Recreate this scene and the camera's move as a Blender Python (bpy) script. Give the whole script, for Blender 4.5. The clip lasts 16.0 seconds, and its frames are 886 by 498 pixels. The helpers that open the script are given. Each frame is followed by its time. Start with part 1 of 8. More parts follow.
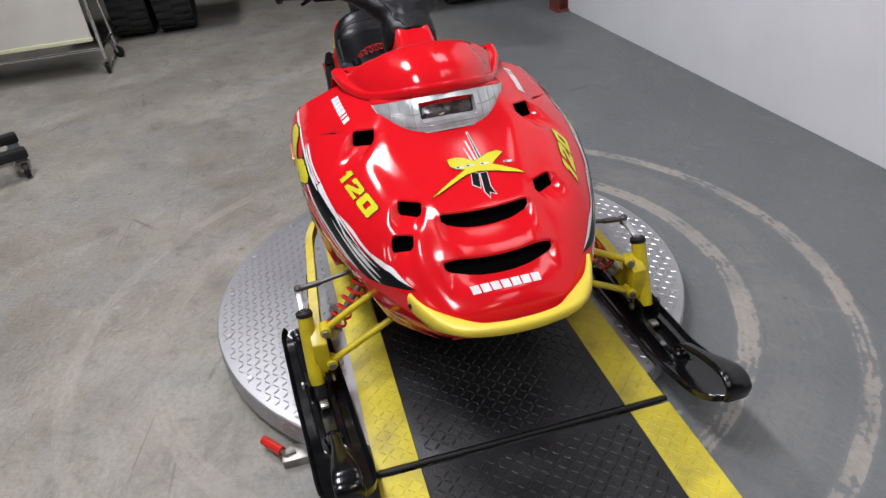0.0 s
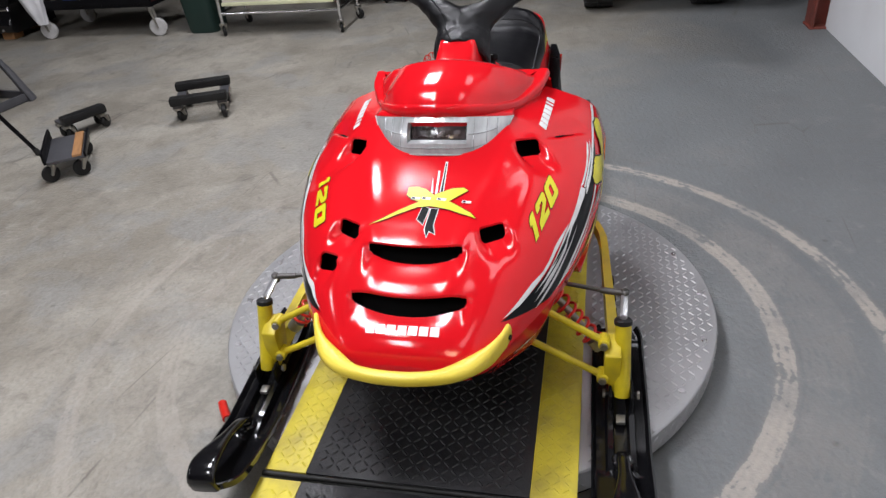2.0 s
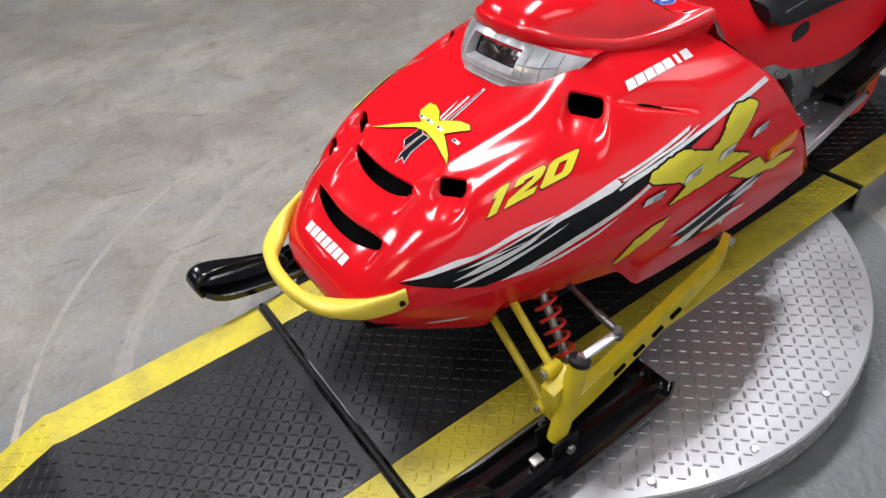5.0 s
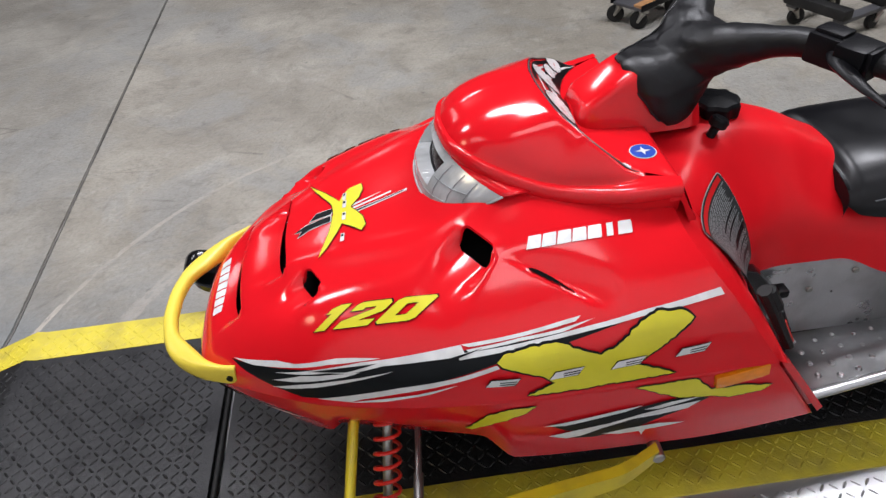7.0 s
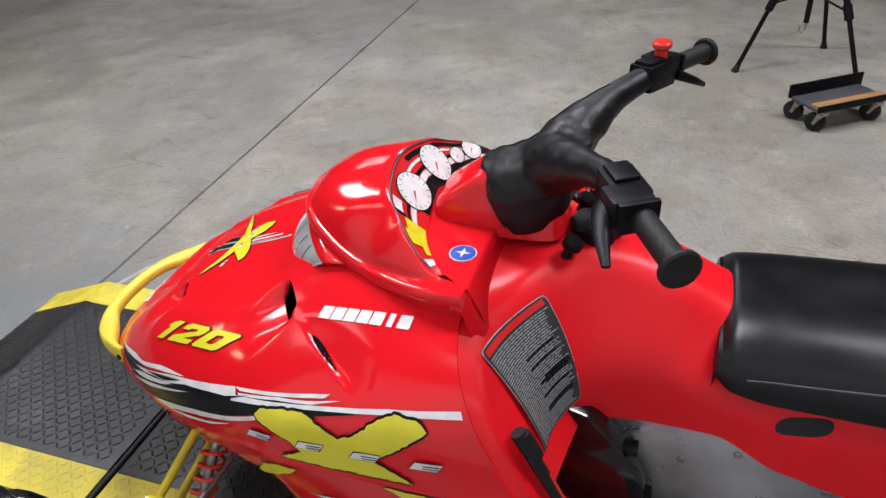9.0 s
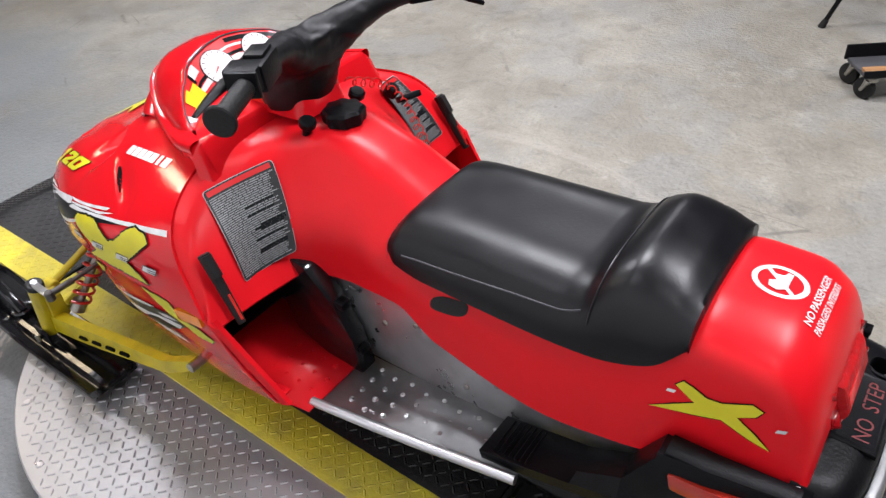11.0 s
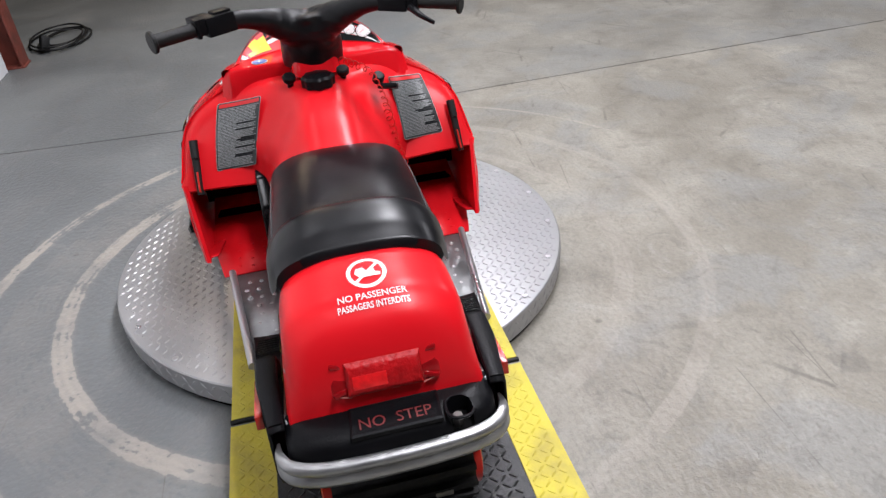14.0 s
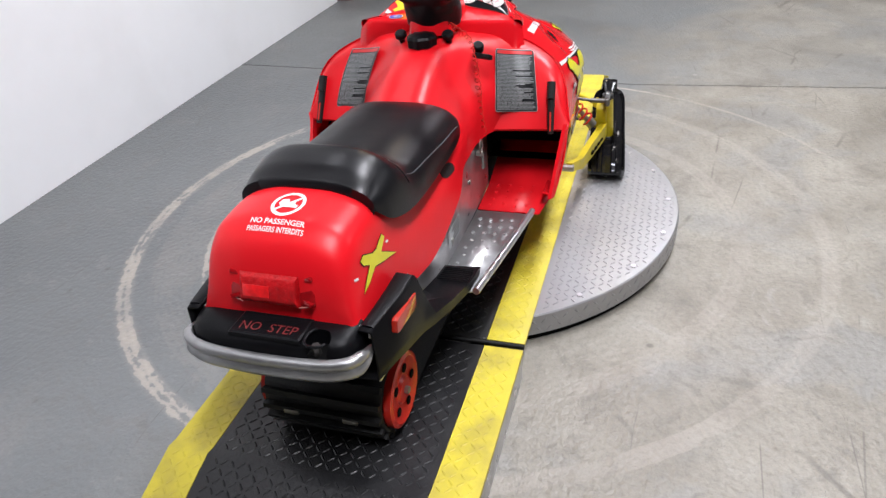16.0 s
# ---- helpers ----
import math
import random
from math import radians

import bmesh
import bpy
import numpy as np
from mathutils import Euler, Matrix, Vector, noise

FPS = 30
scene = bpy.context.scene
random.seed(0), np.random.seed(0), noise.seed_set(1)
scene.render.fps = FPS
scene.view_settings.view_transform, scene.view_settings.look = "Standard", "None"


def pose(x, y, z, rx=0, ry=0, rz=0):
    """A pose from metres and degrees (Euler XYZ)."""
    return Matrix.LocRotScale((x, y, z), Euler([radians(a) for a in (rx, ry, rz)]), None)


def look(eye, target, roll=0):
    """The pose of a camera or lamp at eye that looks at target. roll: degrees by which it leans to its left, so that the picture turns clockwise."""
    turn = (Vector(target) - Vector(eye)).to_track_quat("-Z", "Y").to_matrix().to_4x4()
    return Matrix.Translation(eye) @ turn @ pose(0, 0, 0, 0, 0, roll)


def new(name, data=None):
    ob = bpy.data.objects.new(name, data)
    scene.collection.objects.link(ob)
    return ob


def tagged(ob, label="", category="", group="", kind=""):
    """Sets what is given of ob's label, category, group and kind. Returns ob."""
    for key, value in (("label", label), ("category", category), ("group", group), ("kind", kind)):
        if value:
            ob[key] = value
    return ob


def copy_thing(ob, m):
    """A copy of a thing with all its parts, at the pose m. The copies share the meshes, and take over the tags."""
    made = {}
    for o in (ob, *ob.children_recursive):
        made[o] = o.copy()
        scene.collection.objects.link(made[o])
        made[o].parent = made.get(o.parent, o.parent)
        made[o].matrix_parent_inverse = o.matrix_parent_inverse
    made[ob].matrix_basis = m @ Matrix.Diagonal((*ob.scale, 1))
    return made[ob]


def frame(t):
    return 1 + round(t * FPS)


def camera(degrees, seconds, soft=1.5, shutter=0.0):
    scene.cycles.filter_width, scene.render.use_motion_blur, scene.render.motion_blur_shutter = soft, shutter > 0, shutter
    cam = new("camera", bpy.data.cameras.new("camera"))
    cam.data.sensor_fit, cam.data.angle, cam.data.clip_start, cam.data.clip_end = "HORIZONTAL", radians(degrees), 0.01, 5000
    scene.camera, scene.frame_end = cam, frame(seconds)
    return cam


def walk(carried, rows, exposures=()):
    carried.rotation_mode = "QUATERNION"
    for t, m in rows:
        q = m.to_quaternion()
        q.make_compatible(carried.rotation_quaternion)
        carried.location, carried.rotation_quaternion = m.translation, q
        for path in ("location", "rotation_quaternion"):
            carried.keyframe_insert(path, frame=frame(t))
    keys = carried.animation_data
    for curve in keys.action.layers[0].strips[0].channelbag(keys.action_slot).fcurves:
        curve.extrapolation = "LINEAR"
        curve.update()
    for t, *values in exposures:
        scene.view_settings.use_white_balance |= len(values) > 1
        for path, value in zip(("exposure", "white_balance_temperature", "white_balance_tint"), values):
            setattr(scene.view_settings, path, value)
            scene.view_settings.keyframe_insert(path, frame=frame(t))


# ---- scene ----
cam = camera(65.4, 16.0, soft=1.4)
PATH = [
    (0, (1.564, -0.323, 1.161), (-0.09, 0.018, 0.089), -5.8),
    (0.5, (1.624, -0.117, 1.182), (-0.072, 0.033, 0.132), -4.8),
    (1, (1.612, 0.04, 1.167), (-0.1, 0.036, 0.133), -5.2),
    (1.5, (1.531, 0.189, 1.172), (-0.152, -0.031, 0.115), -5.0),
    (2, (1.466, 0.315, 1.171), (-0.173, -0.1, 0.103), -5.6),
    (2.5, (1.408, 0.527, 1.183), (-0.186, -0.089, 0.143), -5.6),
    (3, (1.338, 0.665, 1.167), (-0.169, -0.143, 0.129), -6.8),
    (3.5, (1.216, 0.78, 1.144), (-0.112, -0.196, 0.011), -7.3),
    (3.7, (1.182, 0.814, 1.14), (-0.055, -0.226, -0.039), -8.3),
    (5.8, (0.592, 0.924, 1.12), (0.116, -0.502, -0.199), -4.4),
    (6, (0.524, 0.938, 1.125), (0.143, -0.504, -0.207), -4.0),
    (6.5, (0.393, 0.934, 1.138), (0.184, -0.566, -0.169), -4.8),
    (7, (0.233, 0.902, 1.163), (0.149, -0.646, -0.101), -5.6),
    (7.5, (0.105, 0.878, 1.19), (0.146, -0.691, -0.05), -5.9),
    (8, (-0.054, 0.909, 1.182), (0.18, -0.691, 0.005), -5.5),
    (8.5, (-0.206, 0.884, 1.175), (0.259, -0.691, 0.033), -5.5),
    (9, (-0.345, 0.826, 1.166), (0.264, -0.713, 0.045), -5.5),
    (9.5, (-0.502, 0.808, 1.161), (0.255, -0.67, 0.047), -6.7),
    (10, (-0.724, 0.852, 1.145), (0.148, -0.524, -0.016), -5.6),
    (10.2, (-0.784, 0.828, 1.145), (0.101, -0.517, -0.041), -5.9),
    (12.3, (-1.383, 0.493, 1.114), (-0.04, -0.42, -0.053), -5.9),
    (12.5, (-1.424, 0.452, 1.108), (-0.043, -0.424, -0.042), -6.1),
    (13, (-1.526, 0.325, 1.09), (-0.061, -0.408, -0.057), -7.7),
    (13.5, (-1.597, 0.185, 1.104), (-0.053, -0.349, -0.049), -6.5),
    (14, (-1.734, 0.053, 1.114), (-0.08, -0.274, 0.038), -4.9),
    (14.5, (-1.758, -0.053, 1.107), (-0.044, -0.145, 0.081), -4.6),
    (15, (-1.741, -0.192, 1.098), (-0.042, -0.044, 0.052), -3.5),
    (15.5, (-1.742, -0.338, 1.089), (-0.108, 0.01, -0.01), -4.3),
    (16, (-1.78, -0.545, 1.101), (-0.196, 0.016, 0.017), -5.2),
]

EXPOSURES = [(0.0, -0.25), (0.5, -0.24), (1.5, -0.1), (2.5, -0.02), (3.5, 0.06), (6.0, 0.0), (8.5, 0.02), (9.0, 0.08), (9.5, 0.2), (10.2, 0.27), (12.3, 0.68), (13.2, 0.40), (14.0, 0.25), (15.0, 0.28), (16.0, 0.34)]
walk(cam, [(t, look(eye, target, roll)) for t, eye, target, roll in PATH], EXPOSURES)

# ---- light ----
world = bpy.data.worlds.new("world")
scene.world = world
world.use_nodes = True
world.node_tree.nodes["Background"].inputs[0].default_value = (0.6, 0.65, 0.7, 1)
world.node_tree.nodes["Background"].inputs[1].default_value = 0.02

LAMP_Z = 3.4
# the two at y -5 are added fill that brightens the white wall
LAMPS = [(2.9, 0.9), (0.5, 0.9), (-1.9, 0.9), (2.9, -1.0), (0.5, -1.0), (-1.9, -1.0), (4.0, -5.0), (1.6, -5.0), (4.8, 0.58)]
LAMP_WATT = 30


def lamp_panel(x, y, dy):
    data = bpy.data.lights.new("tube_or_fill_light", "AREA")
    data.shape, data.size, data.size_y, data.energy = "RECTANGLE", 1.15, 0.2, LAMP_WATT * (0.5 if x > 4.5 else 0.16 if y > 0 else 1.52 if y > -2 else 0.35 if x > 3 else 1.0) * (0.7 if 2 < x < 3 else 1.0)
    data.color = (0.955, 0.955, 1.03) if x < 4.5 else (1.0, 0.80, 0.56)  # the lamp before the nose is a warm one
    ob = new("tube_or_fill_light", data)
    ob.matrix_basis = pose(x, y + dy, LAMP_Z - 0.06)


for lx, ly in LAMPS:
    for dy in (-0.125, 0.125):
        lamp_panel(lx, ly, dy)


# ---- materials ----
def mat(name, color, rough=0.5, metal=0.0, bump=0.0, scale=40.0, vary=0.0, vary_scale=6.0, coat=0.0, dirt=None, dirt_amount=0.0, dirt_scale=5.0,
        rough_vary=0.0, spec=0.5, stretch=(1, 1, 1)):
    """A surface with grain, a slow drift of tone, and patches of dirt."""
    m = bpy.data.materials.new(name)
    m.use_nodes = True
    t = m.node_tree
    b = t.nodes["Principled BSDF"]
    b.inputs["Roughness"].default_value, b.inputs["Metallic"].default_value = rough, metal
    b.inputs["Coat Weight"].default_value, b.inputs["Coat Roughness"].default_value = coat, 0.06
    b.inputs["Specular IOR Level"].default_value = spec
    co = t.nodes.new("ShaderNodeTexCoord")
    mp = t.nodes.new("ShaderNodeMapping")
    mp.inputs["Scale"].default_value = stretch
    t.links.new(co.outputs["Object"], mp.inputs["Vector"])

    def noise_node(sc, detail=5.0):
        n = t.nodes.new("ShaderNodeTexNoise")
        n.inputs["Scale"].default_value, n.inputs["Detail"].default_value = sc, detail
        t.links.new(mp.outputs["Vector"], n.inputs["Vector"])
        return n

    def ramp(src, lo, hi, a, c):
        r = t.nodes.new("ShaderNodeMapRange")
        r.inputs["From Min"].default_value, r.inputs["From Max"].default_value = lo, hi
        r.inputs["To Min"].default_value, r.inputs["To Max"].default_value = a, c
        t.links.new(src, r.inputs["Value"])
        return r.outputs["Result"]

    col = None
    rgb = t.nodes.new("ShaderNodeRGB")
    rgb.outputs[0].default_value = (*color, 1)
    col = rgb.outputs[0]
    if vary:
        mx = t.nodes.new("ShaderNodeMix")
        mx.data_type, mx.blend_type = "RGBA", "MULTIPLY"
        mx.inputs["Factor"].default_value = 1.0
        v = t.nodes.new("ShaderNodeCombineColor")
        out = ramp(noise_node(vary_scale).outputs["Fac"], 0.25, 0.75, 1 - vary, 1 + vary)
        for k in range(3):
            t.links.new(out, v.inputs[k])
        t.links.new(col, mx.inputs["A"])
        t.links.new(v.outputs[0], mx.inputs["B"])
        col = mx.outputs["Result"]
    if dirt:
        mx = t.nodes.new("ShaderNodeMix")
        mx.data_type = "RGBA"
        t.links.new(ramp(noise_node(dirt_scale, 8).outputs["Fac"], 0.45, 0.75, 0, dirt_amount), mx.inputs["Factor"])
        t.links.new(col, mx.inputs["A"])
        mx.inputs["B"].default_value = (*dirt, 1)
        col = mx.outputs["Result"]
    t.links.new(col, b.inputs["Base Color"])
    if rough_vary:
        t.links.new(ramp(noise_node(vary_scale * 2.3, 6).outputs["Fac"], 0.3, 0.7, max(rough - rough_vary, 0.02), rough + rough_vary), b.inputs["Roughness"])
    if bump:
        bp = t.nodes.new("ShaderNodeBump")
        bp.inputs["Strength"].default_value, bp.inputs["Distance"].default_value = 1.0, bump
        t.links.new(noise_node(scale, 4).outputs["Fac"], bp.inputs["Height"])
        t.links.new(bp.outputs[0], b.inputs["Normal"])
    return m


RED = mat("red_plastic", (0.63, 0.008, 0.014), 0.13, vary=0.05, vary_scale=5, bump=0.0005, scale=9, rough_vary=0.03, coat=0.08, spec=0.36)
RED_MATT = mat("red_plastic_satin", (0.66, 0.008, 0.014), 0.33, vary=0.05, vary_scale=5, bump=0.0008, scale=8, rough_vary=0.05, spec=0.22)
YELLOW_PLASTIC = mat("yellow_plastic", (0.70, 0.55, 0.055), 0.38, vary=0.06, vary_scale=9, bump=0.0005, scale=160)
YELLOW_STEEL = mat("yellow_painted_steel", (0.58, 0.46, 0.015), 0.33, vary=0.08, vary_scale=12, dirt=(0.12, 0.09, 0.03), dirt_amount=0.35, dirt_scale=22)
BLACK_PLASTIC = mat("black_plastic", (0.004, 0.004, 0.005), 0.40, spec=0.14, vary=0.3, vary_scale=14, bump=0.0004, scale=300, rough_vary=0.03)
BLACK_GLOSS = mat("black_glossy_plastic", (0.005, 0.005, 0.006), 0.14, vary=0.2, vary_scale=9, bump=0.0004, scale=24, rough_vary=0.04, dirt=(0.03, 0.028, 0.025), dirt_amount=0.2, dirt_scale=20)
BLACK_LEATHER = mat("black_vinyl", (0.004, 0.004, 0.005), 0.34, spec=0.32, vary=0.15, vary_scale=8, bump=0.0002, scale=240, rough_vary=0.05)
BOOT_VINYL = mat("soft_black_vinyl", (0.004, 0.004, 0.005), 0.44, spec=0.30, vary=0.2, vary_scale=20, bump=0.0004, scale=180, rough_vary=0.06)
BLACK_RUBBER = mat("black_rubber", (0.007, 0.007, 0.007), 0.55, spec=0.3, vary=0.3, vary_scale=10, bump=0.001, scale=220, dirt=(0.04, 0.038, 0.035), dirt_amount=0.25, dirt_scale=9)
# near-black stand-in for the shade in openings, gaps and recesses
DARK = mat("shade_black", (0.003, 0.003, 0.003), 0.85, vary=0.3, spec=0.08)
ALU = mat("brushed_aluminium", (0.62, 0.62, 0.63), 0.33, 0.95, vary=0.12, vary_scale=6, bump=0.0006, scale=60, stretch=(0.15, 1, 1), rough_vary=0.1, dirt=(0.2, 0.19, 0.17), dirt_amount=0.3, dirt_scale=9)
ALU_DULL = mat("dull_aluminium", (0.54, 0.54, 0.545), 0.34, 0.86, vary=0.15, vary_scale=9, bump=0.0008, scale=80, rough_vary=0.1, dirt=(0.14, 0.13, 0.12), dirt_amount=0.4, dirt_scale=14)
STEEL = mat("zinc_steel", (0.36, 0.35, 0.32), 0.38, 0.9, vary=0.2, vary_scale=30, dirt=(0.12, 0.09, 0.06), dirt_amount=0.4, dirt_scale=40)
BOARD_ALU = mat("worn_board_aluminium", (0.38, 0.38, 0.382), 0.38, 0.85, vary=0.2, vary_scale=14, bump=0.0008, scale=70, rough_vary=0.1, dirt=(0.09, 0.085, 0.08), dirt_amount=0.5, dirt_scale=12)
DARK_STEEL = mat("dark_steel", (0.12, 0.115, 0.11), 0.4, 0.8, vary=0.2, vary_scale=30)
CHROME = mat("chrome", (0.7, 0.7, 0.71), 0.18, 1.0, vary=0.05)
PLATE = mat("diamond_plate_aluminium", (0.39, 0.39, 0.395), 0.36, 0.62, vary=0.10, vary_scale=5, bump=0.0002, scale=70, rough_vary=0.03, dirt=(0.30, 0.29, 0.28), dirt_amount=0.2, dirt_scale=6)
MAT_BLACK = mat("black_diamond_mat", (0.010, 0.010, 0.011), 0.40, spec=0.42, vary=0.3, vary_scale=5, bump=0.0012, scale=120, rough_vary=0.12, dirt=(0.035, 0.034, 0.033), dirt_amount=0.3, dirt_scale=7)
MAT_YELLOW = mat("yellow_diamond_mat", (0.58, 0.48, 0.035), 0.5, vary=0.12, vary_scale=7, bump=0.0012, scale=110, dirt=(0.22, 0.17, 0.05), dirt_amount=0.6, dirt_scale=16)
WHITE_DECAL = mat("white_vinyl_decal", (0.68, 0.68, 0.67), 0.3, vary=0.12, vary_scale=90, dirt=(0.34, 0.32, 0.30), dirt_amount=0.5, dirt_scale=45)
BLACK_DECAL = mat("black_vinyl_decal", (0.006, 0.007, 0.008), 0.30, vary=0.2, vary_scale=40, spec=0.12)
YELLOW_DECAL = mat("yellow_vinyl_decal", (0.62, 0.56, 0.02), 0.3, vary=0.08, vary_scale=25)
GREY_DECAL = mat("grey_vinyl_decal", (0.36, 0.38, 0.38), 0.35, vary=0.25, vary_scale=90)
RED_DECAL = mat("red_vinyl_decal", (0.55, 0.01, 0.012), 0.35, vary=0.1)
BLUE_DECAL = mat("blue_vinyl_decal", (0.02, 0.06, 0.36), 0.3, vary=0.15, vary_scale=60)
LABEL_GREY = mat("warning_label_grey", (0.028, 0.030, 0.030), 0.35, vary=0.15, vary_scale=60, spec=0.3)
LABEL_TEXT = mat("warning_label_print", (0.22, 0.23, 0.23), 0.4, vary=0.25, vary_scale=160)
LENS_RED = mat("red_tail_lens", (0.42, 0.004, 0.007), 0.4, vary=0.3, vary_scale=60, bump=0.002, scale=160, spec=0.3)
REFLEX = mat("red_reflex", (0.75, 0.012, 0.015), 0.3, vary=0.2, vary_scale=120, coat=0.4)
CLEAR_RED = mat("clear_red_edge", (0.55, 0.16, 0.15), 0.12, vary=0.1, vary_scale=60, coat=0.8)
AMBER = mat("amber_reflector", (0.75, 0.22, 0.005), 0.25, vary=0.15, vary_scale=60, coat=0.5)
REFLECTOR_RED = mat("red_reflector", (0.4, 0.02, 0.01), 0.25, vary=0.15, vary_scale=60, coat=0.5)
WALL_WHITE = mat("white_wall_paint", (0.93, 0.94, 0.95), 0.6, vary=0.04, vary_scale=1.2, bump=0.002, scale=14, dirt=(0.62, 0.60, 0.58), dirt_amount=0.18, dirt_scale=2.5)
WALL_DARK = mat("grey_block_wall", (0.16, 0.15, 0.14), 0.8, vary=0.2, vary_scale=1.5, bump=0.004, scale=20)
CEILING = mat("dark_steel_ceiling", (0.06, 0.06, 0.06), 0.7, vary=0.15, vary_scale=1.0)
POST = mat("red_oxide_steel", (0.20, 0.045, 0.03), 0.6, vary=0.2, vary_scale=9, bump=0.002, scale=60, dirt=(0.05, 0.03, 0.025), dirt_amount=0.6, dirt_scale=12)
GREEN_BIN = mat("dark_green_plastic", (0.008, 0.028, 0.022), 0.5, vary=0.2, vary_scale=4)
BOARD = mat("cream_panel", (0.62, 0.60, 0.55), 0.6, vary=0.06, vary_scale=2, dirt=(0.45, 0.42, 0.36), dirt_amount=0.5, dirt_scale=3)
GREY_PLASTIC = mat("grey_plastic", (0.055, 0.055, 0.06), 0.5, vary=0.2, vary_scale=9, bump=0.001, scale=120)
WOOD = mat("raw_wood", (0.30, 0.15, 0.06), 0.6, vary=0.25, vary_scale=9, stretch=(1, 8, 8))
TYRE = mat("tyre_rubber", (0.016, 0.016, 0.016), 0.75, vary=0.3, vary_scale=8, bump=0.003, scale=60)
SPRING = mat("red_spring_steel", (0.55, 0.02, 0.012), 0.3, vary=0.15, vary_scale=30)
STEP_RED = mat("faded_red_paint", (0.15, 0.015, 0.015), 0.5, vary=0.3, vary_scale=90)
JOINT = mat("joint_sealant", (0.05, 0.047, 0.042), 0.8, vary=0.3, vary_scale=3, dirt=(0.19, 0.18, 0.16), dirt_amount=0.95, dirt_scale=2.2)
LENS_GREY = mat("headlight_reflector", (0.50, 0.52, 0.52), 0.22, 0.35, vary=0.3, vary_scale=13, stretch=(1, 3, 1), bump=0.002, scale=30, coat=0.8)
LENS_STEP = mat("reflector_edge", (0.33, 0.34, 0.35), 0.25, 0.4, vary=0.3, vary_scale=40)
LENS_DARK = mat("headlight_bulb_window", (0.045, 0.03, 0.03), 0.12, 0.3, vary=0.5, vary_scale=45, bump=0.003, scale=70, coat=0.6)
YELLOW_CREAM = mat("pale_yellow_trim", (0.55, 0.55, 0.36), 0.5, vary=0.1, vary_scale=12)
GREY_WHEEL = mat("pale_grey_wheel", (0.42, 0.41, 0.40), 0.5, vary=0.15, vary_scale=30)
BLUE_BOX = mat("blue_card", (0.03, 0.09, 0.33), 0.5, vary=0.15, vary_scale=20)
RED_BOX = mat("red_card", (0.36, 0.02, 0.02), 0.5, vary=0.15, vary_scale=20)
LENS_SIDE = mat("dark_red_lens", (0.30, 0.005, 0.008), 0.12, vary=0.3, vary_scale=50)
BRIGHT = mat("ceiling_fixture_white", (0.75, 0.75, 0.75), 0.5, vary=0.05)
CLOTH_WHITE = mat("white_plastic_bag", (0.65, 0.65, 0.66), 0.4, vary=0.1, vary_scale=12)


